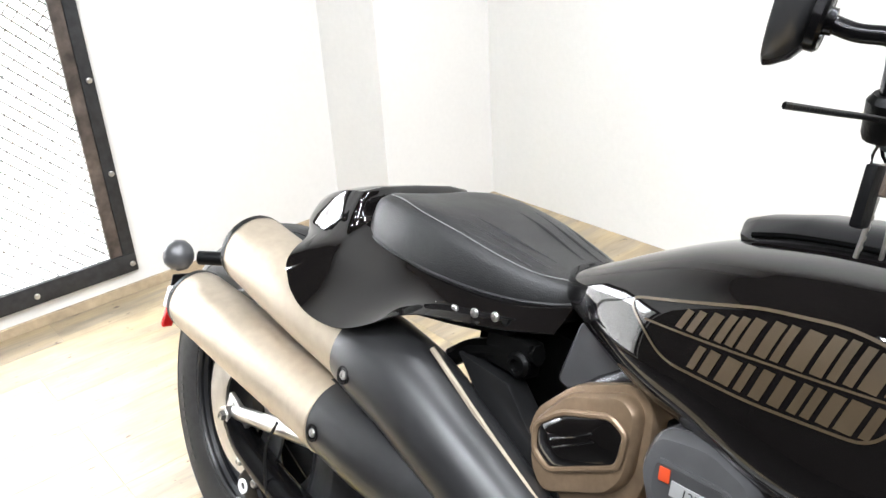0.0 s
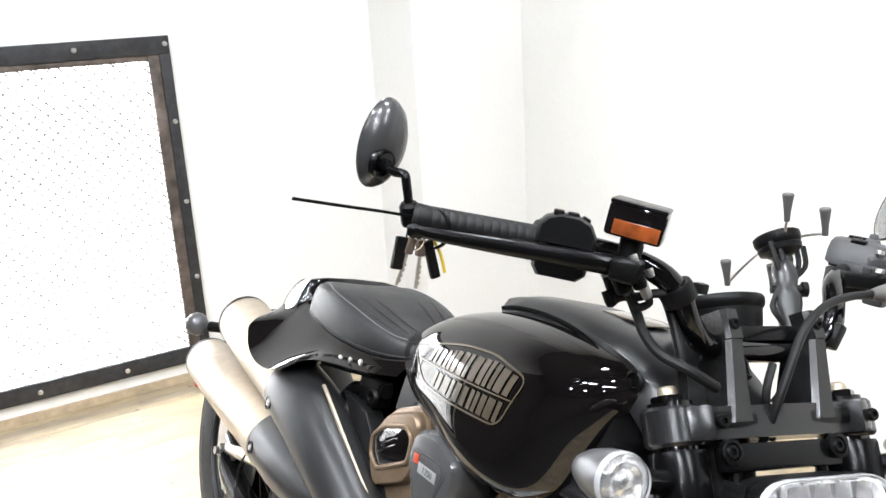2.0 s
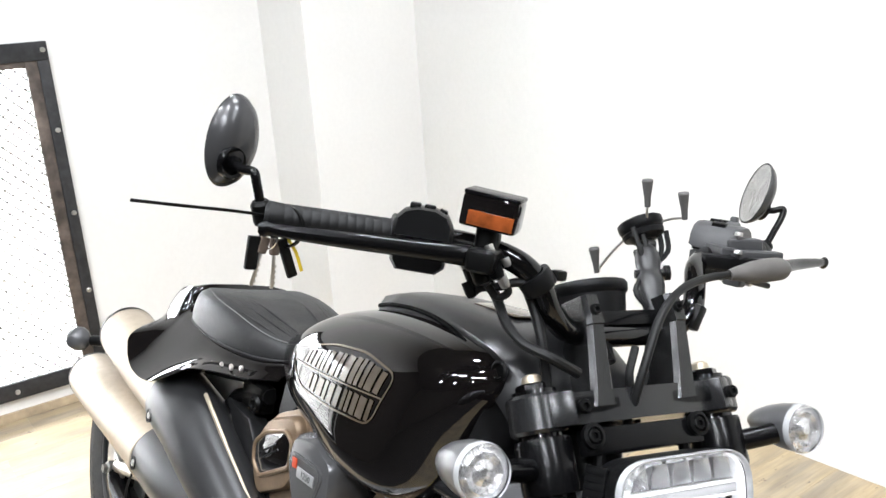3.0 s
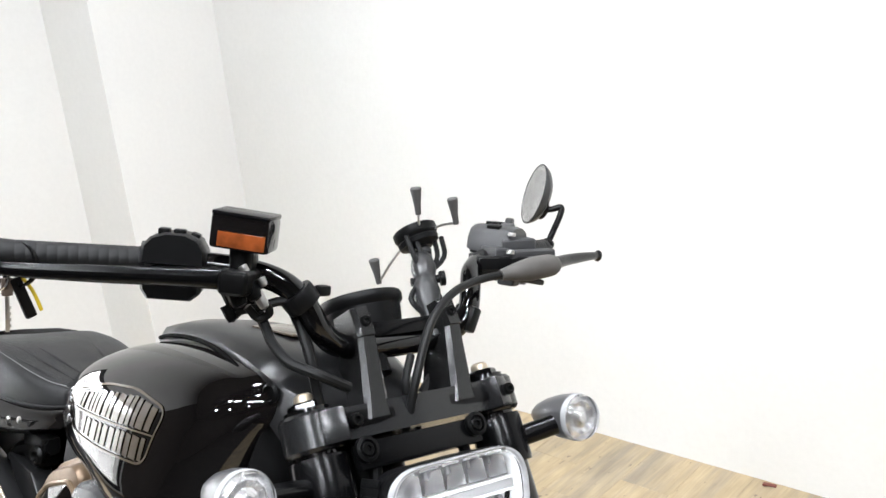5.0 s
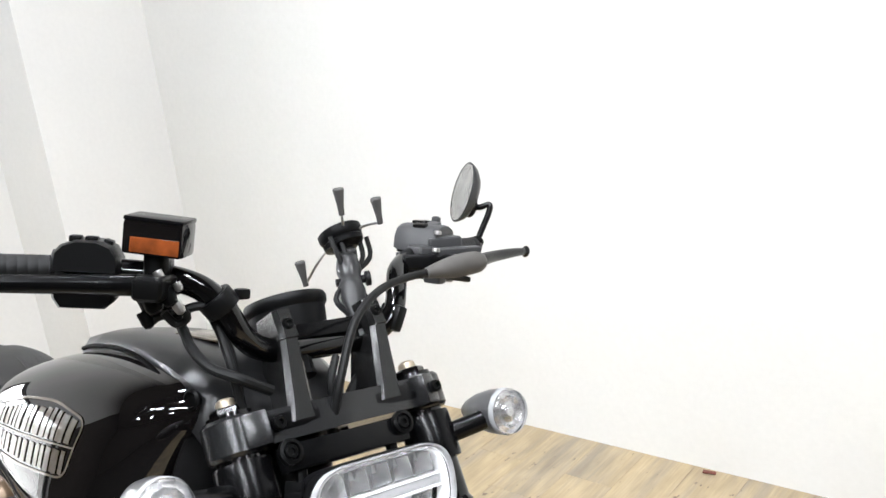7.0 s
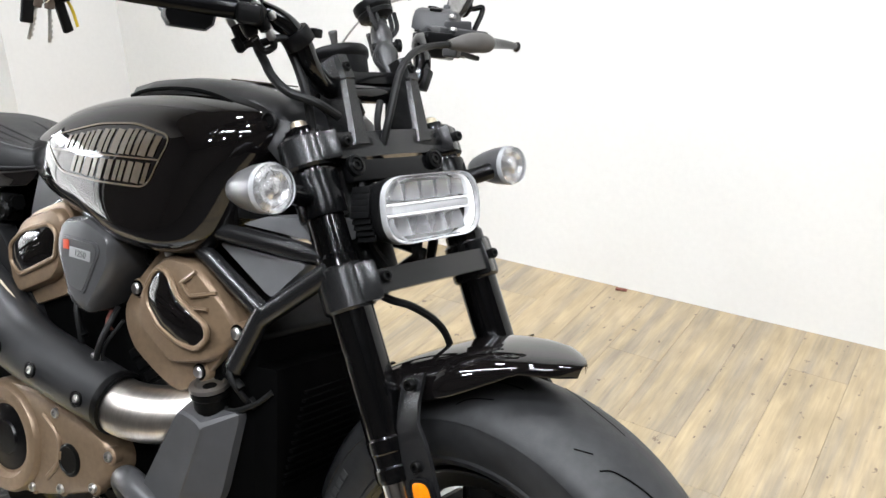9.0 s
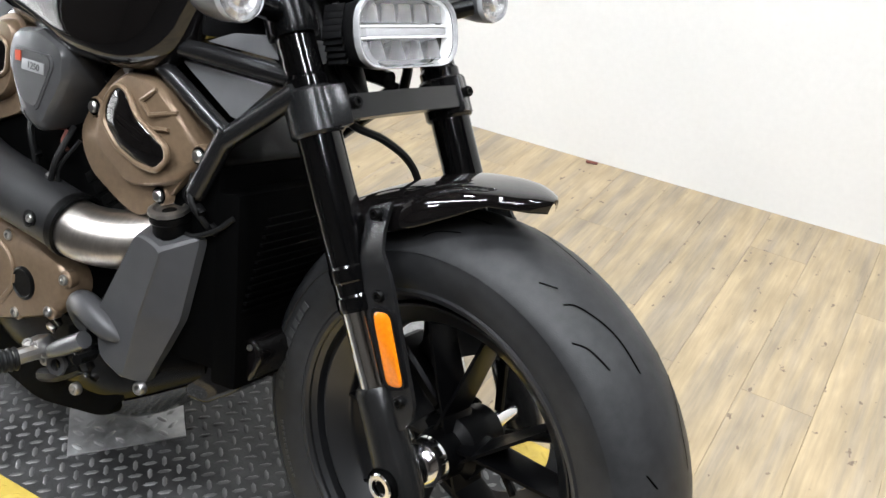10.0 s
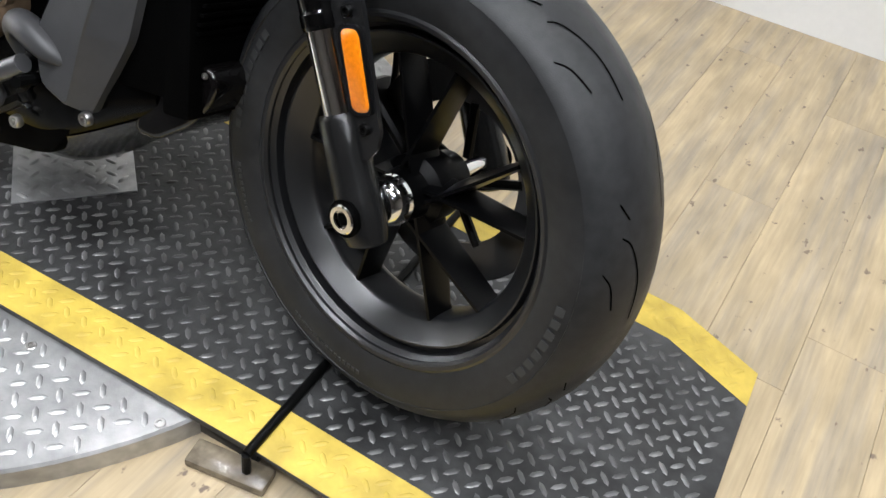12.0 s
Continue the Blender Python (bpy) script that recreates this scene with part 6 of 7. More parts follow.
for x, z in ((0.19, 0.255), (0.37, 0.235), (0.39, 0.185)):
    bolt(bike, (x, -0.138, z), (0, -1, 0), 0.008, 0.008, M_cast)
b = bmesh.new()
tube(b, [(0.42, -0.14, 0.16), (0.44, -0.13, 0.10), (0.50, -0.12, 0.06)], 0.007, 8)
part("drain_hose", b, M_hose, bike)
# rear signal and plate carrier behind the wheel
b = bmesh.new()
tube(b, [(0.06, -0.10, 0.632), (0.00, -0.15, 0.615), (-0.045, -0.185, 0.605)], 0.012, 12)
sig = part("rear_signal", b, M_plastic, bike, "black ball-shaped rear turn signal")
b = bmesh.new()
lathe(b, [(0, -0.025), (0.014, -0.022), (0.023, -0.013), (0.0275, 0.0), (0.025, 0.014), (0.017, 0.022), (0.010, 0.026), (0, 0.028)], (-0.085, -0.205, 0.598), (0.5, 0.8, 0.2), 28)
part("shell", b, M_shell, sig, "satin grey ball")
part("tail_bracket", box((0.12, 0.15, 0.03), pose(0.08, -0.02, 0.64, 0, -8), 0.008), M_plastic, bike)
b = bmesh.new()
tube(b, [(0.0, 0.13, 0.32), (-0.20, 0.14, 0.36), (-0.34, 0.09, 0.40), (-0.365, 0.0, 0.41)], 0.011, 10)
car = part("plate_carrier", b, M_satin, bike, "black swingarm plate carrier")
part("plate_backing", box((0.006, 0.20, 0.11), pose(-0.385, 0.03, 0.40, 0, 12), 0.004), M_plastic, car)
part("side_reflector", box((0.012, 0.022, 0.045), pose(-0.345, -0.085, 0.372, 0, 20), 0.003), M_red, car, "small red reflector")
part("side_reflector", box((0.012, 0.020, 0.05), pose(-0.35, -0.082, 0.415, 0, 20), 0.003), M_frost, car, "small white reflector")
# side stand on the left
b = bmesh.new()
tube(b, [(0.72, 0.10, 0.20), (0.735, 0.17, 0.16), (0.75, 0.235, 0.085)], 0.013, 10)
part("side_stand", b, M_cast, bike, "black side stand")
part("stand_foot", box((0.07, 0.045, 0.008), pose(0.75, 0.238, 0.0785, LEANS), 0.003), M_cast, bike)


# -- handlebar --
def fixed(name, bm, mat, parent=None, label="", smooth=35):
    return part(name, bm, mat, parent or bike, label, smooth)



BAR = [(1.052, -0.357, 1.048), (1.072, -0.305, 1.048), (1.100, -0.232, 1.048), (1.135, -0.180, 1.049), (1.166, -0.143, 1.046), (1.188, -0.114, 1.036), (1.200, -0.092, 1.016), (1.206, -0.074, 0.988), (1.205, -0.050, 0.970), (1.203, -0.022, 0.962), (1.203, 0.0, 0.960), (1.207, 0.05, 0.961), (1.212, 0.100, 0.965), (1.222, 0.132, 0.977), (1.224, 0.155, 1.000), (1.206, 0.178, 1.026), (1.182, 0.205, 1.046), (1.162, 0.250, 1.060), (1.146, 0.31, 1.069), (1.125, 0.39, 1.071), (1.103, 0.48, 1.070)]
b = bmesh.new()
tube(b, BAR, 0.0138, 16, 5)
bar = fixed("handlebar", b, M_fork, None, "gloss black handlebar")
GRIP = {-1: (V(1.102, -0.229, 1.048), V(1.052, -0.357, 1.048)), 1: (V(1.140, 0.335, 1.070), V(1.103, 0.48, 1.070))}
SWITCH = {-1: (V(1.098, -0.222, 1.045), V(1.132, -0.178, 1.045)), 1: (V(1.140, 0.330, 1.070), V(1.158, 0.262, 1.066))}
MIRROR_ROOT = {-1: V(1.046, -0.360, 1.050), 1: V(1.103, 0.482, 1.072)}


def along(f, sg):
    """A point and direction along the grip's straight run, from its inner to its outer end."""
    a, c = GRIP[sg]
    return a + (c - a) * f, (c - a).normalized()


def housing(m, sg):
    """A switch housing: two rounded halves round the bar, with a seam, a domed top and buttons."""
    b = bmesh.new()
    up_half = [(-0.034, 0.002), (-0.032, 0.022), (-0.024, 0.031), (-0.010, 0.036), (0.012, 0.036), (0.026, 0.030), (0.033, 0.018), (0.034, 0.002)]
    low_half = [(-0.033, -0.001), (-0.031, -0.024), (-0.024, -0.034), (0.020, -0.034), (0.029, -0.026), (0.032, -0.001)]
    for prof, w in ((up_half, 0.029), (low_half, 0.026)):
        q = bmesh.new()
        c = np.mean(np.array(prof), 0)
        loft(q, [[V(c[0] + (x - c[0]) * k, y, c[1] + (z - c[1]) * k) for x, z in prof] for k, y in ((0.88, -w), (1.0, -w + 0.007), (1.0, w - 0.007), (0.88, w))])
        bevelled(q, 0.003)
        q.transform(m)
        join(b, q)
    sw = fixed("switch_housing", b, M_plastic if sg < 0 else M_grey, bar, "black plastic switch housing" if sg < 0 else "charcoal plastic switch housing", 40)
    for x, y, sx, sy in ((-0.012, -0.006, 0.012, 0.018), (0.004, -0.008, 0.013, 0.014), (0.019, 0.002, 0.010, 0.018)):
        fixed("switch_button", box((sx, sy, 0.007), m @ pose(x, y, 0.0365 if x < 0.01 else 0.033, 0, 0 if x < 0.01 else 18), 0.002), M_cast, sw)
    fixed("switch_rocker", box((0.020, 0.006, 0.012), m @ pose(0.004, -sg * 0.029, 0.012), 0.002), M_cast, sw)
    fixed("housing_band", box((0.066, 0.046, 0.003), m @ pose(0, 0, 0.0005), 0.001), M_cast, sw)
    bolt(sw, m @ V(0.024, -0.020, -0.020), m.to_3x3() @ V(0.4, -0.9, -0.1), 0.0045, 0.003, M_cast)
    return sw


for sg in (-1, 1):
    p, d = along(0, sg)
    b = bmesh.new()
    prof = [(0.012, -0.006), (0.0215, -0.006), (0.0215, 0.002), (0.016, 0.003)]
    for i in range(13):
        prof += [(0.0155, 0.006 + 0.0095 * i), (0.0152, 0.0068 + 0.0095 * i), (0.0152, 0.0074 + 0.0095 * i), (0.0155, 0.0082 + 0.0095 * i)]
    lathe(b, prof + [(0.0160, 0.131), (0.0164, 0.137), (0.013, 0.141), (0, 0.141)], p, d, 24)
    fixed("grip", b, M_hose, bar, "ribbed black rubber grip")
    p0, p1 = SWITCH[sg]
    m = Matrix.Translation((p0 + p1) / 2) @ Matrix.Rotation(math.atan2((p1 - p0).y, (p1 - p0).x), 4, "Z") @ Matrix.Scale(1.0 if sg < 0 else 1.12, 4)
    housing(m, sg)
    # mirror at the bar's end
    e = MIRROR_ROOT[sg]
    n = (V(-0.92, -0.34, 0.10) if sg < 0 else V(-0.42, -0.88, 0.20)).normalized()
    side = n.cross(V(0, 0, 1)).normalized()
    top = side.cross(n)
    c = V(0.992, -0.377, 1.117) if sg < 0 else V(1.076, 0.482, 1.157)
    socket = c - n * 0.015 - top * 0.020 + (side * -0.012 if sg < 0 else V(0, 0, 0))
    bend = V(1.048, -0.374, 1.086) if sg < 0 else V(1.107, 0.512, 1.137)
    b = bmesh.new()
    tube(b, [e, e + (bend - e) * 0.45, e + (bend - e) * 0.86, bend + (socket - bend) * 0.10 + V(0, 0, 0.004), bend + (socket - bend) * 0.55, socket], 0.0052, 12, 6)
    mir = fixed("mirror", b, M_satin, bar, "oval bar-end mirror on a bent stem")
    b = bmesh.new()
    lathe(b, [(0, -0.012), (0.010, -0.012), (0.011, -0.009), (0.011, 0.010), (0.008, 0.014), (0, 0.014)], e, (bend - e), 16)
    fixed("stem_base", b, M_cast, mir)
    b = bmesh.new()
    rows = []
    for k, h in ((0.05, -0.018), (0.35, -0.0172), (0.65, -0.013), (0.87, -0.005), (0.98, 0.004), (1.0, 0.008), (0.97, 0.0092), (0.945, 0.007)):
        rows.append([c + n * h + side * 0.0335 * k * math.cos(a) + top * 0.0515 * k * math.sin(a) for a in [2 * math.pi * j / 48 for j in range(48)]])
    loft(b, rows)
    fixed("mirror_shell", b, M_mirshell, mir, "satin black shell", 60)
    b = bmesh.new()
    loft(b, [[c + n * 0.0082 + side * 0.0318 * k * math.cos(a) + top * 0.0488 * k * math.sin(a) for a in [2 * math.pi * j / 48 for j in range(48)]] for k in (1.0, 0.5, 0.02)])
    fixed("mirror_glass", b, M_mirror, mir, "mirror glass")
    b = bmesh.new()
    lathe(b, [(0.018, -0.004), (0.018, 0.001), (0.0165, 0.003), (0.013, 0.002), (0.012, -0.001), (0.008, -0.001), (0.0075, 0.007), (0, 0.008)], socket, -n, 24)
    fixed("mirror_socket", b, M_satin, mir, "round stem socket")
# levers
for line in (((1.190, -0.158, 1.040, 0.011), (1.176, -0.190, 1.040, 0.0112), (1.150, -0.232, 1.039, 0.0098), (1.120, -0.284, 1.038, 0.0092), (1.090, -0.335, 1.037, 0.0078), (1.076, -0.358, 1.037, 0.0068), (1.071, -0.367, 1.037, 0.0088), (1.068, -0.373, 1.037, 0.005)), ((1.243, 0.262, 1.062, 0.010), (1.244, 0.30, 1.064, 0.0098), (1.232, 0.352, 1.068, 0.0088), (1.224, 0.40, 1.071, 0.0078), (1.218, 0.443, 1.073, 0.0064), (1.216, 0.455, 1.073, 0.0064), (1.215, 0.463, 1.073, 0.0092), (1.214, 0.470, 1.073, 0.005))):
    b = bmesh.new()
    tube(b, line, None, 14, 4, True, 0.75)
    fixed("lever", b, M_satin, bar, "black hand lever with a ball end")
# brake master cylinder with its fittings
b = box((0.032, 0.070, 0.026), pose(1.180, -0.160, 1.038, 0, 0, 38), 0.008, 3)
mc = fixed("master_cylinder", b, M_cast, bar, "black brake master cylinder")
fixed("bar_clamp_cap", box((0.020, 0.026, 0.044), pose(1.172, -0.150, 1.046, 0, 0, 42), 0.005, 2), M_cast, mc)
for at, r, h, mt in (((1.196, -0.158, 1.030), 0.0085, 0.012, M_cast), ((1.186, -0.168, 1.020), 0.0095, 0.010, M_cast), ((1.160, -0.156, 1.014), 0.0085, 0.012, M_cast), ((1.163, -0.160, 1.000), 0.0065, 0.010, M_cast), ((1.200, -0.148, 1.020), 0.0060, 0.010, M_steel), ((1.150, -0.164, 1.026), 0.0048, 0.010, M_steel), ((1.192, -0.166, 1.050), 0.0050, 0.006, M_steel), ((1.205, -0.152, 1.040), 0.0045, 0.005, M_steel)):
    q = bmesh.new()
    lathe(q, [(0, -h), (r, -h), (r, h * 0.3), (r * 0.8, h * 0.8), (0, h)], at, (0.4, 0.3, -0.8), 10)
    fixed("fitting", q, mt, mc)
RM = pose(1.179, -0.160, 1.089, 4, 3, 38)
b = box((0.062, 0.044, 0.036), RM, 0.005, 2)
res = fixed("brake_reservoir", b, M_gloss, bar, "tilted square black reservoir with an orange sight window")
b = box((0.050, 0.004, 0.016), RM @ pose(0.003, -0.0212, -0.007), 0.0012)
fixed("sight_window", b, M_amberwin, res, "orange fluid window")
b = box((0.0615, 0.0435, 0.005), RM @ pose(0, 0, 0.0188), 0.0022)
fixed("reservoir_lid", b, M_satin, res, "black reservoir lid")
b = bmesh.new()
tube(b, [(1.176, -0.160, 1.078), (1.178, -0.160, 1.040)], 0.013, 12)
fixed("reservoir_stem", b, M_cast, res)
# clutch perch, boot and cable
b = box((0.026, 0.105, 0.020), pose(1.204, 0.262, 1.060, 4, 0, -32), 0.006, 3)
perch = fixed("clutch_perch", b, M_plastic, bar, "black clutch lever perch")
for size, at, rot, tilt in (((0.042, 0.030, 0.026), (1.176, 0.262, 1.066), -20, 0), ((0.030, 0.050, 0.018), (1.186, 0.292, 1.084), -30, 8), ((0.020, 0.024, 0.014), (1.160, 0.300, 1.104), 20, 12), ((0.026, 0.020, 0.016), (1.222, 0.236, 1.040), 10, 0), ((0.046, 0.020, 0.030), (1.158, 0.312, 1.078), 25, 0), ((0.018, 0.080, 0.014), (1.214, 0.290, 1.074), -14, 4), ((0.012, 0.014, 0.016), (1.150, 0.318, 1.112), 20, 0), ((0.016, 0.050, 0.008), (1.228, 0.270, 1.040), -18, -6)):
    fixed("perch_piece", box(size, pose(*at, tilt, 0, rot), 0.005, 3), M_grey, perch)
for at in ((1.190, 0.275, 1.096), (1.176, 0.300, 1.094), (1.214, 0.245, 1.074), (1.226, 0.262, 1.034)):
    bolt(perch, at, (0, 0, 1), 0.0055, 0.005, M_steel)
b = bmesh.new()
tube(b, [(1.243, 0.304, 1.063, 0.010), (1.249, 0.292, 1.063, 0.0150), (1.252, 0.262, 1.061, 0.0158), (1.250, 0.236, 1.057, 0.0150), (1.245, 0.212, 1.053, 0.0105), (1.241, 0.194, 1.049, 0.0068)], None, 14, 4)
fixed("cable_boot", b, M_boot, bar, "grey rubber cable boot")
b = bmesh.new()
tube(b, [(1.241, 0.198, 1.050), (1.236, 0.155, 1.042), (1.244, 0.10, 1.028), (1.258, 0.052, 0.998), (1.272, 0.022, 0.945), (1.272, 0.015, 0.90), (1.262, 0.02, 0.85)], 0.0052, 10, 6)
fixed("clutch_cable", b, M_hose, bar, "thick black clutch cable")
# hose and wiring that hang from the controls
for pts, r in (([(1.163, -0.158, 0.995), (1.166, -0.148, 1.004), (1.178, -0.135, 1.008), (1.190, -0.122, 1.016), (1.197, -0.104, 1.018)], 0.0050), ([(1.168, -0.140, 1.012), (1.156, -0.120, 1.000), (1.166, -0.115, 0.984), (1.180, -0.114, 0.968), (1.205, -0.108, 0.952), (1.238, -0.095, 0.945), (1.250, -0.06, 0.930)], 0.0060), ([(1.186, -0.100, 1.012), (1.196, -0.092, 0.990), (1.206, -0.090, 0.972), (1.218, -0.088, 0.948), (1.228, -0.078, 0.90)], 0.0058), ([(1.190, -0.094, 1.008), (1.203, -0.086, 0.978), (1.214, -0.082, 0.95), (1.222, -0.07, 0.89)], 0.0042), ([(1.178, -0.150, 1.010), (1.184, -0.138, 0.998), (1.194, -0.132, 1.006), (1.192, -0.140, 1.018)], 0.0045), ([(1.225, 0.0, 0.95), (1.245, -0.03, 0.92), (1.25, 0.0, 0.88), (1.235, 0.04, 0.85)], 0.006), ([(1.232, 0.05, 0.953), (1.248, 0.03, 0.92), (1.255, 0.05, 0.87)], 0.005), ([(1.230, 0.145, 0.985), (1.224, 0.12, 0.95), (1.22, 0.09, 0.90)], 0.0065)):
    b = bmesh.new()
    tube(b, pts, r, 10, 5)
    fixed("cable", b, M_hose, bar, "black cable")
b = bmesh.new()
lathe(b, [(0.0142, -0.010), (0.0195, -0.010), (0.0205, -0.007), (0.0205, 0.007), (0.0195, 0.010), (0.0142, 0.010)], (1.198, -0.096, 1.020), (0.011, 0.022, -0.026), 20)
join(b, box((0.012, 0.016, 0.012), (1.208, -0.074, 1.030), 0.003))
fixed("cable_clip", b, M_plastic, bar, "black plastic cable clip")
b = box((0.034, 0.016, 0.034), pose(1.226, 0.150, 0.992, -20, 0, 0), 0.005)
fixed("cable_clip", b, M_plastic, bar, "black plastic cable clip")


def riser(yb, yt):
    """A tapered flat leg with chamfered front edges that carries the bar clamp."""
    b = bmesh.new()
    rows = []
    for s, f0, f1, k, w in ((0.638, -0.034, 0.037, 0.0, 0.0200), (0.652, -0.031, 0.036, 0.15, 0.0165), (0.69, -0.024, 0.035, 0.55, 0.0142), (0.730, -0.016, 0.034, 0.95, 0.0122), (0.7315, -0.016, 0.0355, 1.0, 0.0132), (0.766, -0.012, 0.032, 1.0, 0.0124)):
        yy = yb + (yt - yb) * k
        rows.append([fk(s, yy - w, f0), fk(s, yy - w, f1 - 0.006), fk(s, yy - w * 0.62, f1), fk(s, yy + w * 0.62, f1), fk(s, yy + w, f1 - 0.006), fk(s, yy + w, f0)])
    loft(b, rows)
    return bevelled(b, 0.0015, 1)


for yb, yt in ((-0.041, -0.027), (0.082, 0.100)):
    ob = front("riser", riser(yb, yt), M_foot, bar, "black tapered bar riser")
    fbolt(ob, fk(0.748, yt, 0.031), FW, 0.007, 0.006, M_cast)
q = box((0.060, 0.230, 0.020), FKM @ pose(0.004, 0.012, 0.641), 0.005)
front("riser_bridge", q, M_satin, bar, "black bridge plate between the risers")
q = box((0.020, 0.125, 0.020), FKM @ pose(0.004, 0.036, 0.742), 0.006)
front("bar_clamp", q, M_satin, bar, "black bar clamp")
# round gauge
gc = V(1.155, 0.040, 0.988)
gd = V(-0.42, 0, 0.90).normalized()
b = bmesh.new()
lathe(b, [(0, -0.046), (0.033, -0.044), (0.042, -0.036), (0.046, -0.010), (0.0475, 0.006), (0.051, 0.010), (0.052, 0.018), (0.050, 0.022), (0.046, 0.020)], gc, gd, 40)
gauge = fixed("gauge", b, M_plastic, None, "round black instrument gauge")
b = bmesh.new()
lathe(b, [(0.047, 0.0175), (0.03, 0.018), (0, 0.018)], gc, gd, 32)
fixed("gauge_face", b, M_gloss, gauge, "dark glass gauge face")
b = bmesh.new()
tube(b, [gc - gd * 0.03, (1.19, 0.02, 0.965), (1.22, 0.015, 0.93)], 0.014, 10)
fixed("gauge_bracket", b, M_cast, gauge)


# -- things carried on the bike --
HELD = bike.matrix_world.copy()
grab = empty("phone_holder", HELD, "black spring-claw phone holder on a ball arm at the handlebar", "phone holder")
hub_c, hd = V(1.124, 0.154, 1.083), V(-0.55, -0.06, 0.83).normalized()
b = bmesh.new()
lathe(b, [(0, -0.016), (0.016, -0.016), (0.020, -0.012), (0.027, -0.010), (0.0285, -0.004), (0.027, -0.002), (0.0285, 0.000), (0.0305, 0.004), (0.0305, 0.012), (0.028, 0.014), (0.022, 0.012), (0, 0.011)], hub_c, hd, 32)
part("cup", b, M_plastic, grab, "round rubber-lined cup")
for t, u, f in (((1.144, 0.121, 1.151), (-0.02, -0.26, 0.96), 0.6), ((1.169, 0.166, 1.142), (-0.06, -0.30, 0.95), 0.7), ((1.059, 0.139, 1.046), (-0.10, -0.32, 0.94), 0.8), ((1.090, 0.196, 1.052), (-0.10, -0.30, 0.95), 0.8)):
    t, u = V(*t), V(*u).normalized()
    foot = t - u * 0.034
    d = foot - hub_c
    d = (d - hd * d.dot(hd)).normalized()
    root = hub_c + d * 0.024 + hd * 0.002
    b = bmesh.new()
    tube(b, [root, root + (foot - root) * 0.5 + hd * 0.002, foot], 0.0017, 8, 3)
    claw = part("claw", b, M_steel, grab, "thin steel claw with a flared rubber tip")
    b = bmesh.new()
    lathe(b, [(0, -0.003), (0.0038, -0.002), (0.0044, 0.010), (0.0066, 0.026), (0.0076, 0.032), (0.0066, 0.034), (0, 0.034)], foot, u, 14)
    part("claw_tip", b, M_clawtip, claw, "flared grey rubber tip")
b = bmesh.new()
tube(b, [(*(hub_c - hd * 0.014), 0.010), (*(hub_c - hd * 0.022), 0.0125), (*(hub_c - hd * 0.030), 0.0100), (1.148, 0.144, 1.054, 0.0150), (1.156, 0.139, 1.044, 0.0165), (1.166, 0.133, 1.032, 0.0140), (1.176, 0.126, 1.020, 0.0185), (1.186, 0.120, 1.008, 0.0165), (1.205, 0.112, 0.985, 0.011), (1.222, 0.106, 0.968, 0.010)], None, 16, 4)
part("ball_arm", b, M_matte, grab, "ribbed rubber ball arm")
b = bmesh.new()
lathe(b, [(0, -0.020), (0.0055, -0.019), (0.0055, 0.019), (0.010, 0.020), (0.010, 0.026), (0, 0.026)], (1.166, 0.133, 1.032), (0.55, 0.80, 0.2), 12)
part("arm_knob", b, M_plastic, grab, "small clamp knob")
for sg in (-1, 1):
    for k in (0.9, 1.7):
        b = bmesh.new()
        tube(b, [hub_c + V(0.012, sg * 0.020 * k, 0.004), hub_c + V(0.026, sg * 0.017 * k, -0.022), V(1.162, 0.136 + sg * 0.006, 1.036), V(1.180, 0.122 + sg * 0.016 * k, 1.012), V(1.198, 0.114 + sg * 0.008, 0.992)], 0.0036, 6, 4)
        part("safety_band", b, M_hose, grab, "thin rubber retaining band")

keys = empty("key_ring", HELD, "bunch of keys hung from the grip by a black cable tie", "keys")
kc = V(1.056, -0.352, 1.040)
b = bmesh.new()
tube(b, [kc + V(0.002, 0.008, 0.008), kc + V(-0.002, -0.04, 0.010), kc + V(0.002, -0.095, 0.011), kc + V(0.004, -0.150, 0.012)], 0.0017, 6, 4, True, 0.6)
part("cable_tie", b, M_cast, keys, "long black cable tie tail")
b = bmesh.new()
lathe(b, [(0.0205, -0.003), (0.0225, -0.003), (0.0225, 0.003), (0.0205, 0.003), (0.0205, -0.003)], kc + V(0.006, 0.014, 0), V(-0.4, 0.92, 0), 24)
part("tie_loop", b, M_cast, keys)
b = bmesh.new()
q = [kc + V(0.012 * math.cos(a), -0.002 + 0.004 * math.cos(a), -0.012 + 0.014 * math.sin(a)) for a in [2 * math.pi * k / 16 for k in range(17)]]
tube(b, q, 0.0013, 6, 2, False)
part("split_ring", b, M_chrome, keys, "steel split ring")
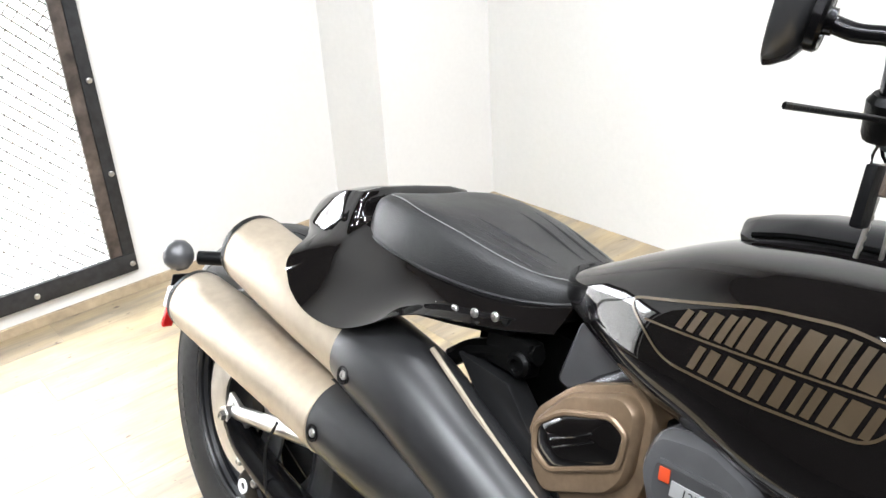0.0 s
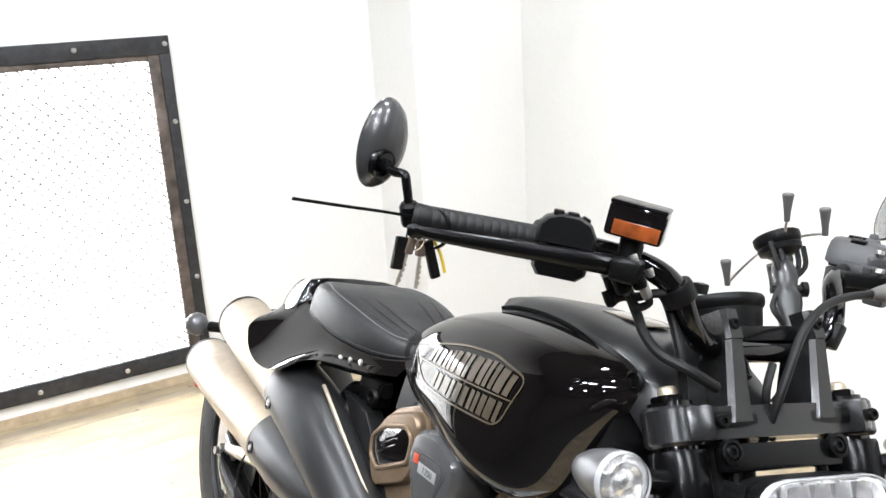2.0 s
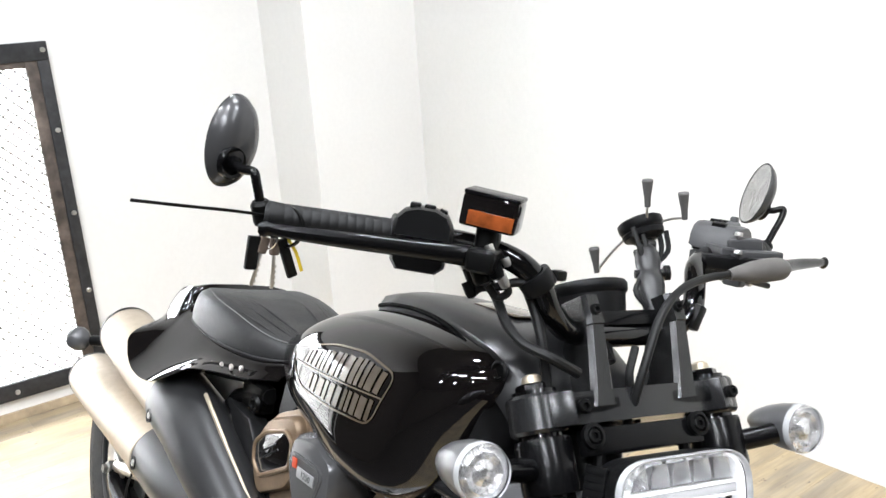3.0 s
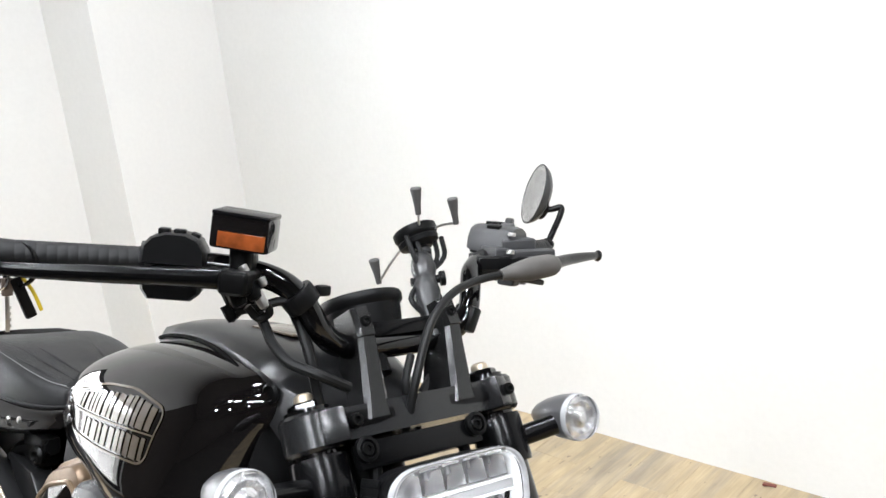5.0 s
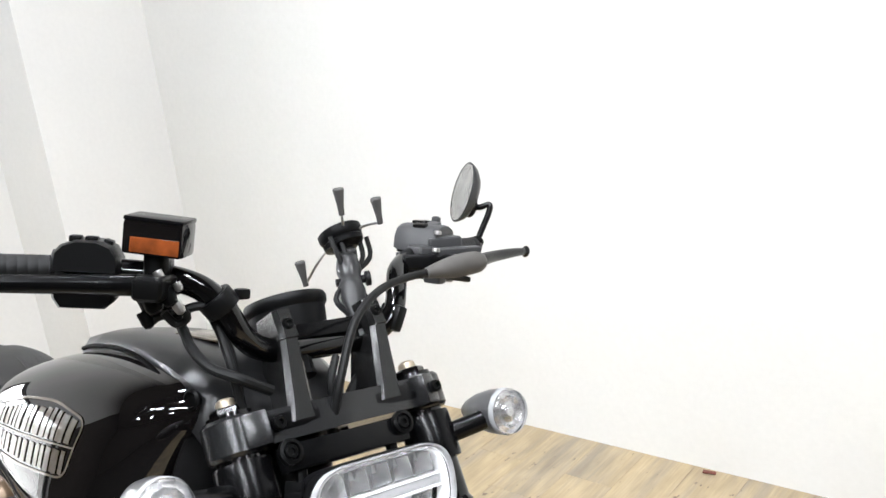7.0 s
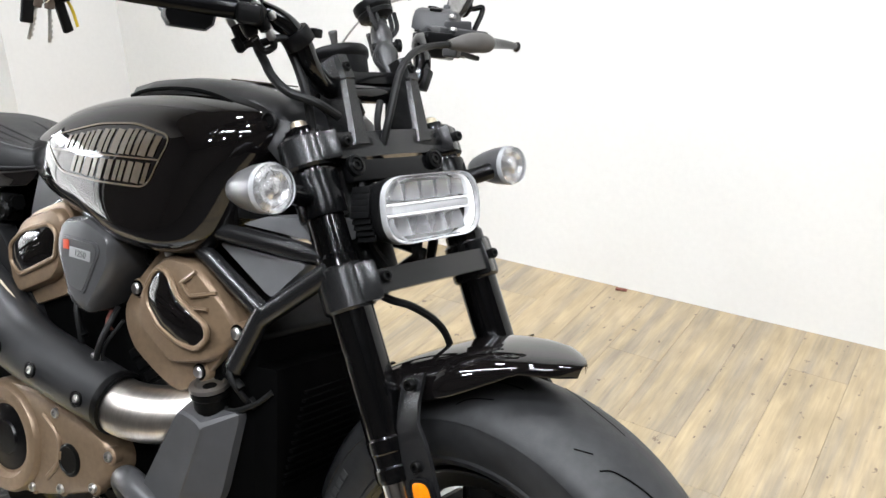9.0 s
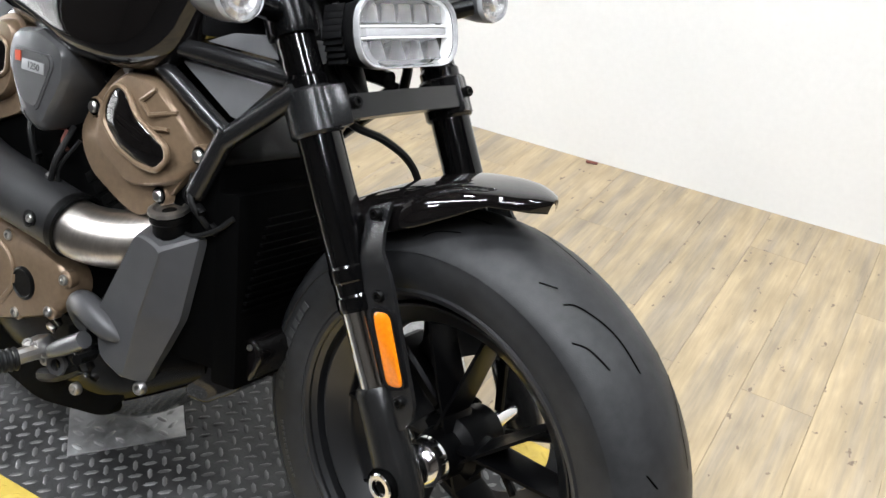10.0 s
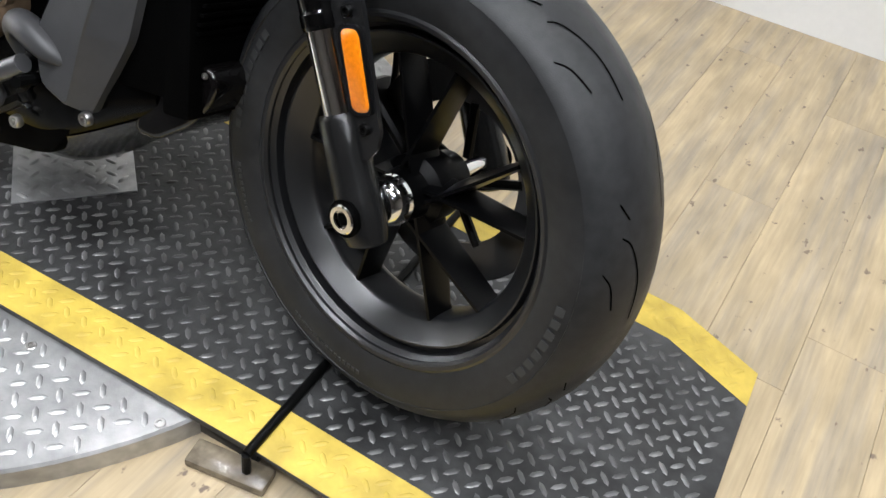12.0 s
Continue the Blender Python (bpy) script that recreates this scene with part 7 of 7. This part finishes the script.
for dx, dy, ln, w, mat, nm, lab, lean_k in ((-0.004, -0.016, 0.036, 0.0065, M_plastic, "key_fob", "black plastic fob", -12), (-0.002, -0.004, 0.018, 0.005, M_keyhead, "key", "steel key", -22), (0.004, 0.004, 0.018, 0.005, M_keyhead, "key", "steel key", -8), (0.006, 0.010, 0.044, 0.0055, M_plastic, "key_fob", "black plastic fob", 14)):
    m = Matrix.Translation(kc + V(dx, dy, -0.014)) @ pose(0, 0, 0, lean_k + 12)
    b = box((0.007, w * 2, ln), m @ pose(0, 0, -ln / 2), 0.002)
    k_ob = part(nm, b, mat, keys, lab)
    if nm == "key":
        b = box((0.002, 0.0040, 0.036), m @ pose(0, 0, -ln - 0.018), 0.0008)
        for i in range(4):
            join(b, box((0.002, 0.0022, 0.0030), m @ pose(0, 0.0024, -ln - 0.012 - 0.006 * i), 0.0004))
        part("key_blade", b, M_steel, k_ob, "thin steel key blade")
b = bmesh.new()
tube(b, [kc + V(0.008, 0.014, -0.01), kc + V(0.012, 0.026, -0.026), kc + V(0.012, 0.036, -0.046)], 0.0018, 6, 3, True, 0.4)
part("tag_string", b, M_yellowcable, keys, "yellow tag strip")


# ---- floor planks ----
def planks():
    """Vinyl planks that run across the room, in staggered rows."""
    floor_ob = bpy.data.objects["floor"]
    pw, pl, gap, n = 0.15, 0.92, 0.0004, 0
    cache = {}

    def plank_mesh(w, l):
        key = (round(w, 3), round(l, 3))
        if key not in cache:
            b = box((w - gap, l - gap, 0.006), None, 0.0)
            top = [e for e in b.edges if all(v.co.z > 0 for v in e.verts)]
            bmesh.ops.bevel(b, geom=top, offset=0.0007, segments=1, affect="EDGES")
            me = bpy.data.meshes.new("plank")
            b.to_mesh(me)
            b.free()
            me.materials.append(M_plank)
            cache[key] = me
        return cache[key]

    rnd = random.Random(5)
    x = -1.36
    while x < 4.9:
        y = BY - rnd.choice((0.2, 0.35, 0.5, 0.65, 0.8, 0.92))
        first = True
        while y + pl > -0.85:
            top = BY + 0.2 if first else y + pl
            first = False
            lo = max(y, -0.85)
            if top - lo > 0.02:
                ob = new("plank", plank_mesh(pw, top - lo))
                ob.location = (x + pw / 2, (top + lo) / 2, -0.003)
                ob.parent = floor_ob
                n += 1
            y -= pl
        x += pw


planks()
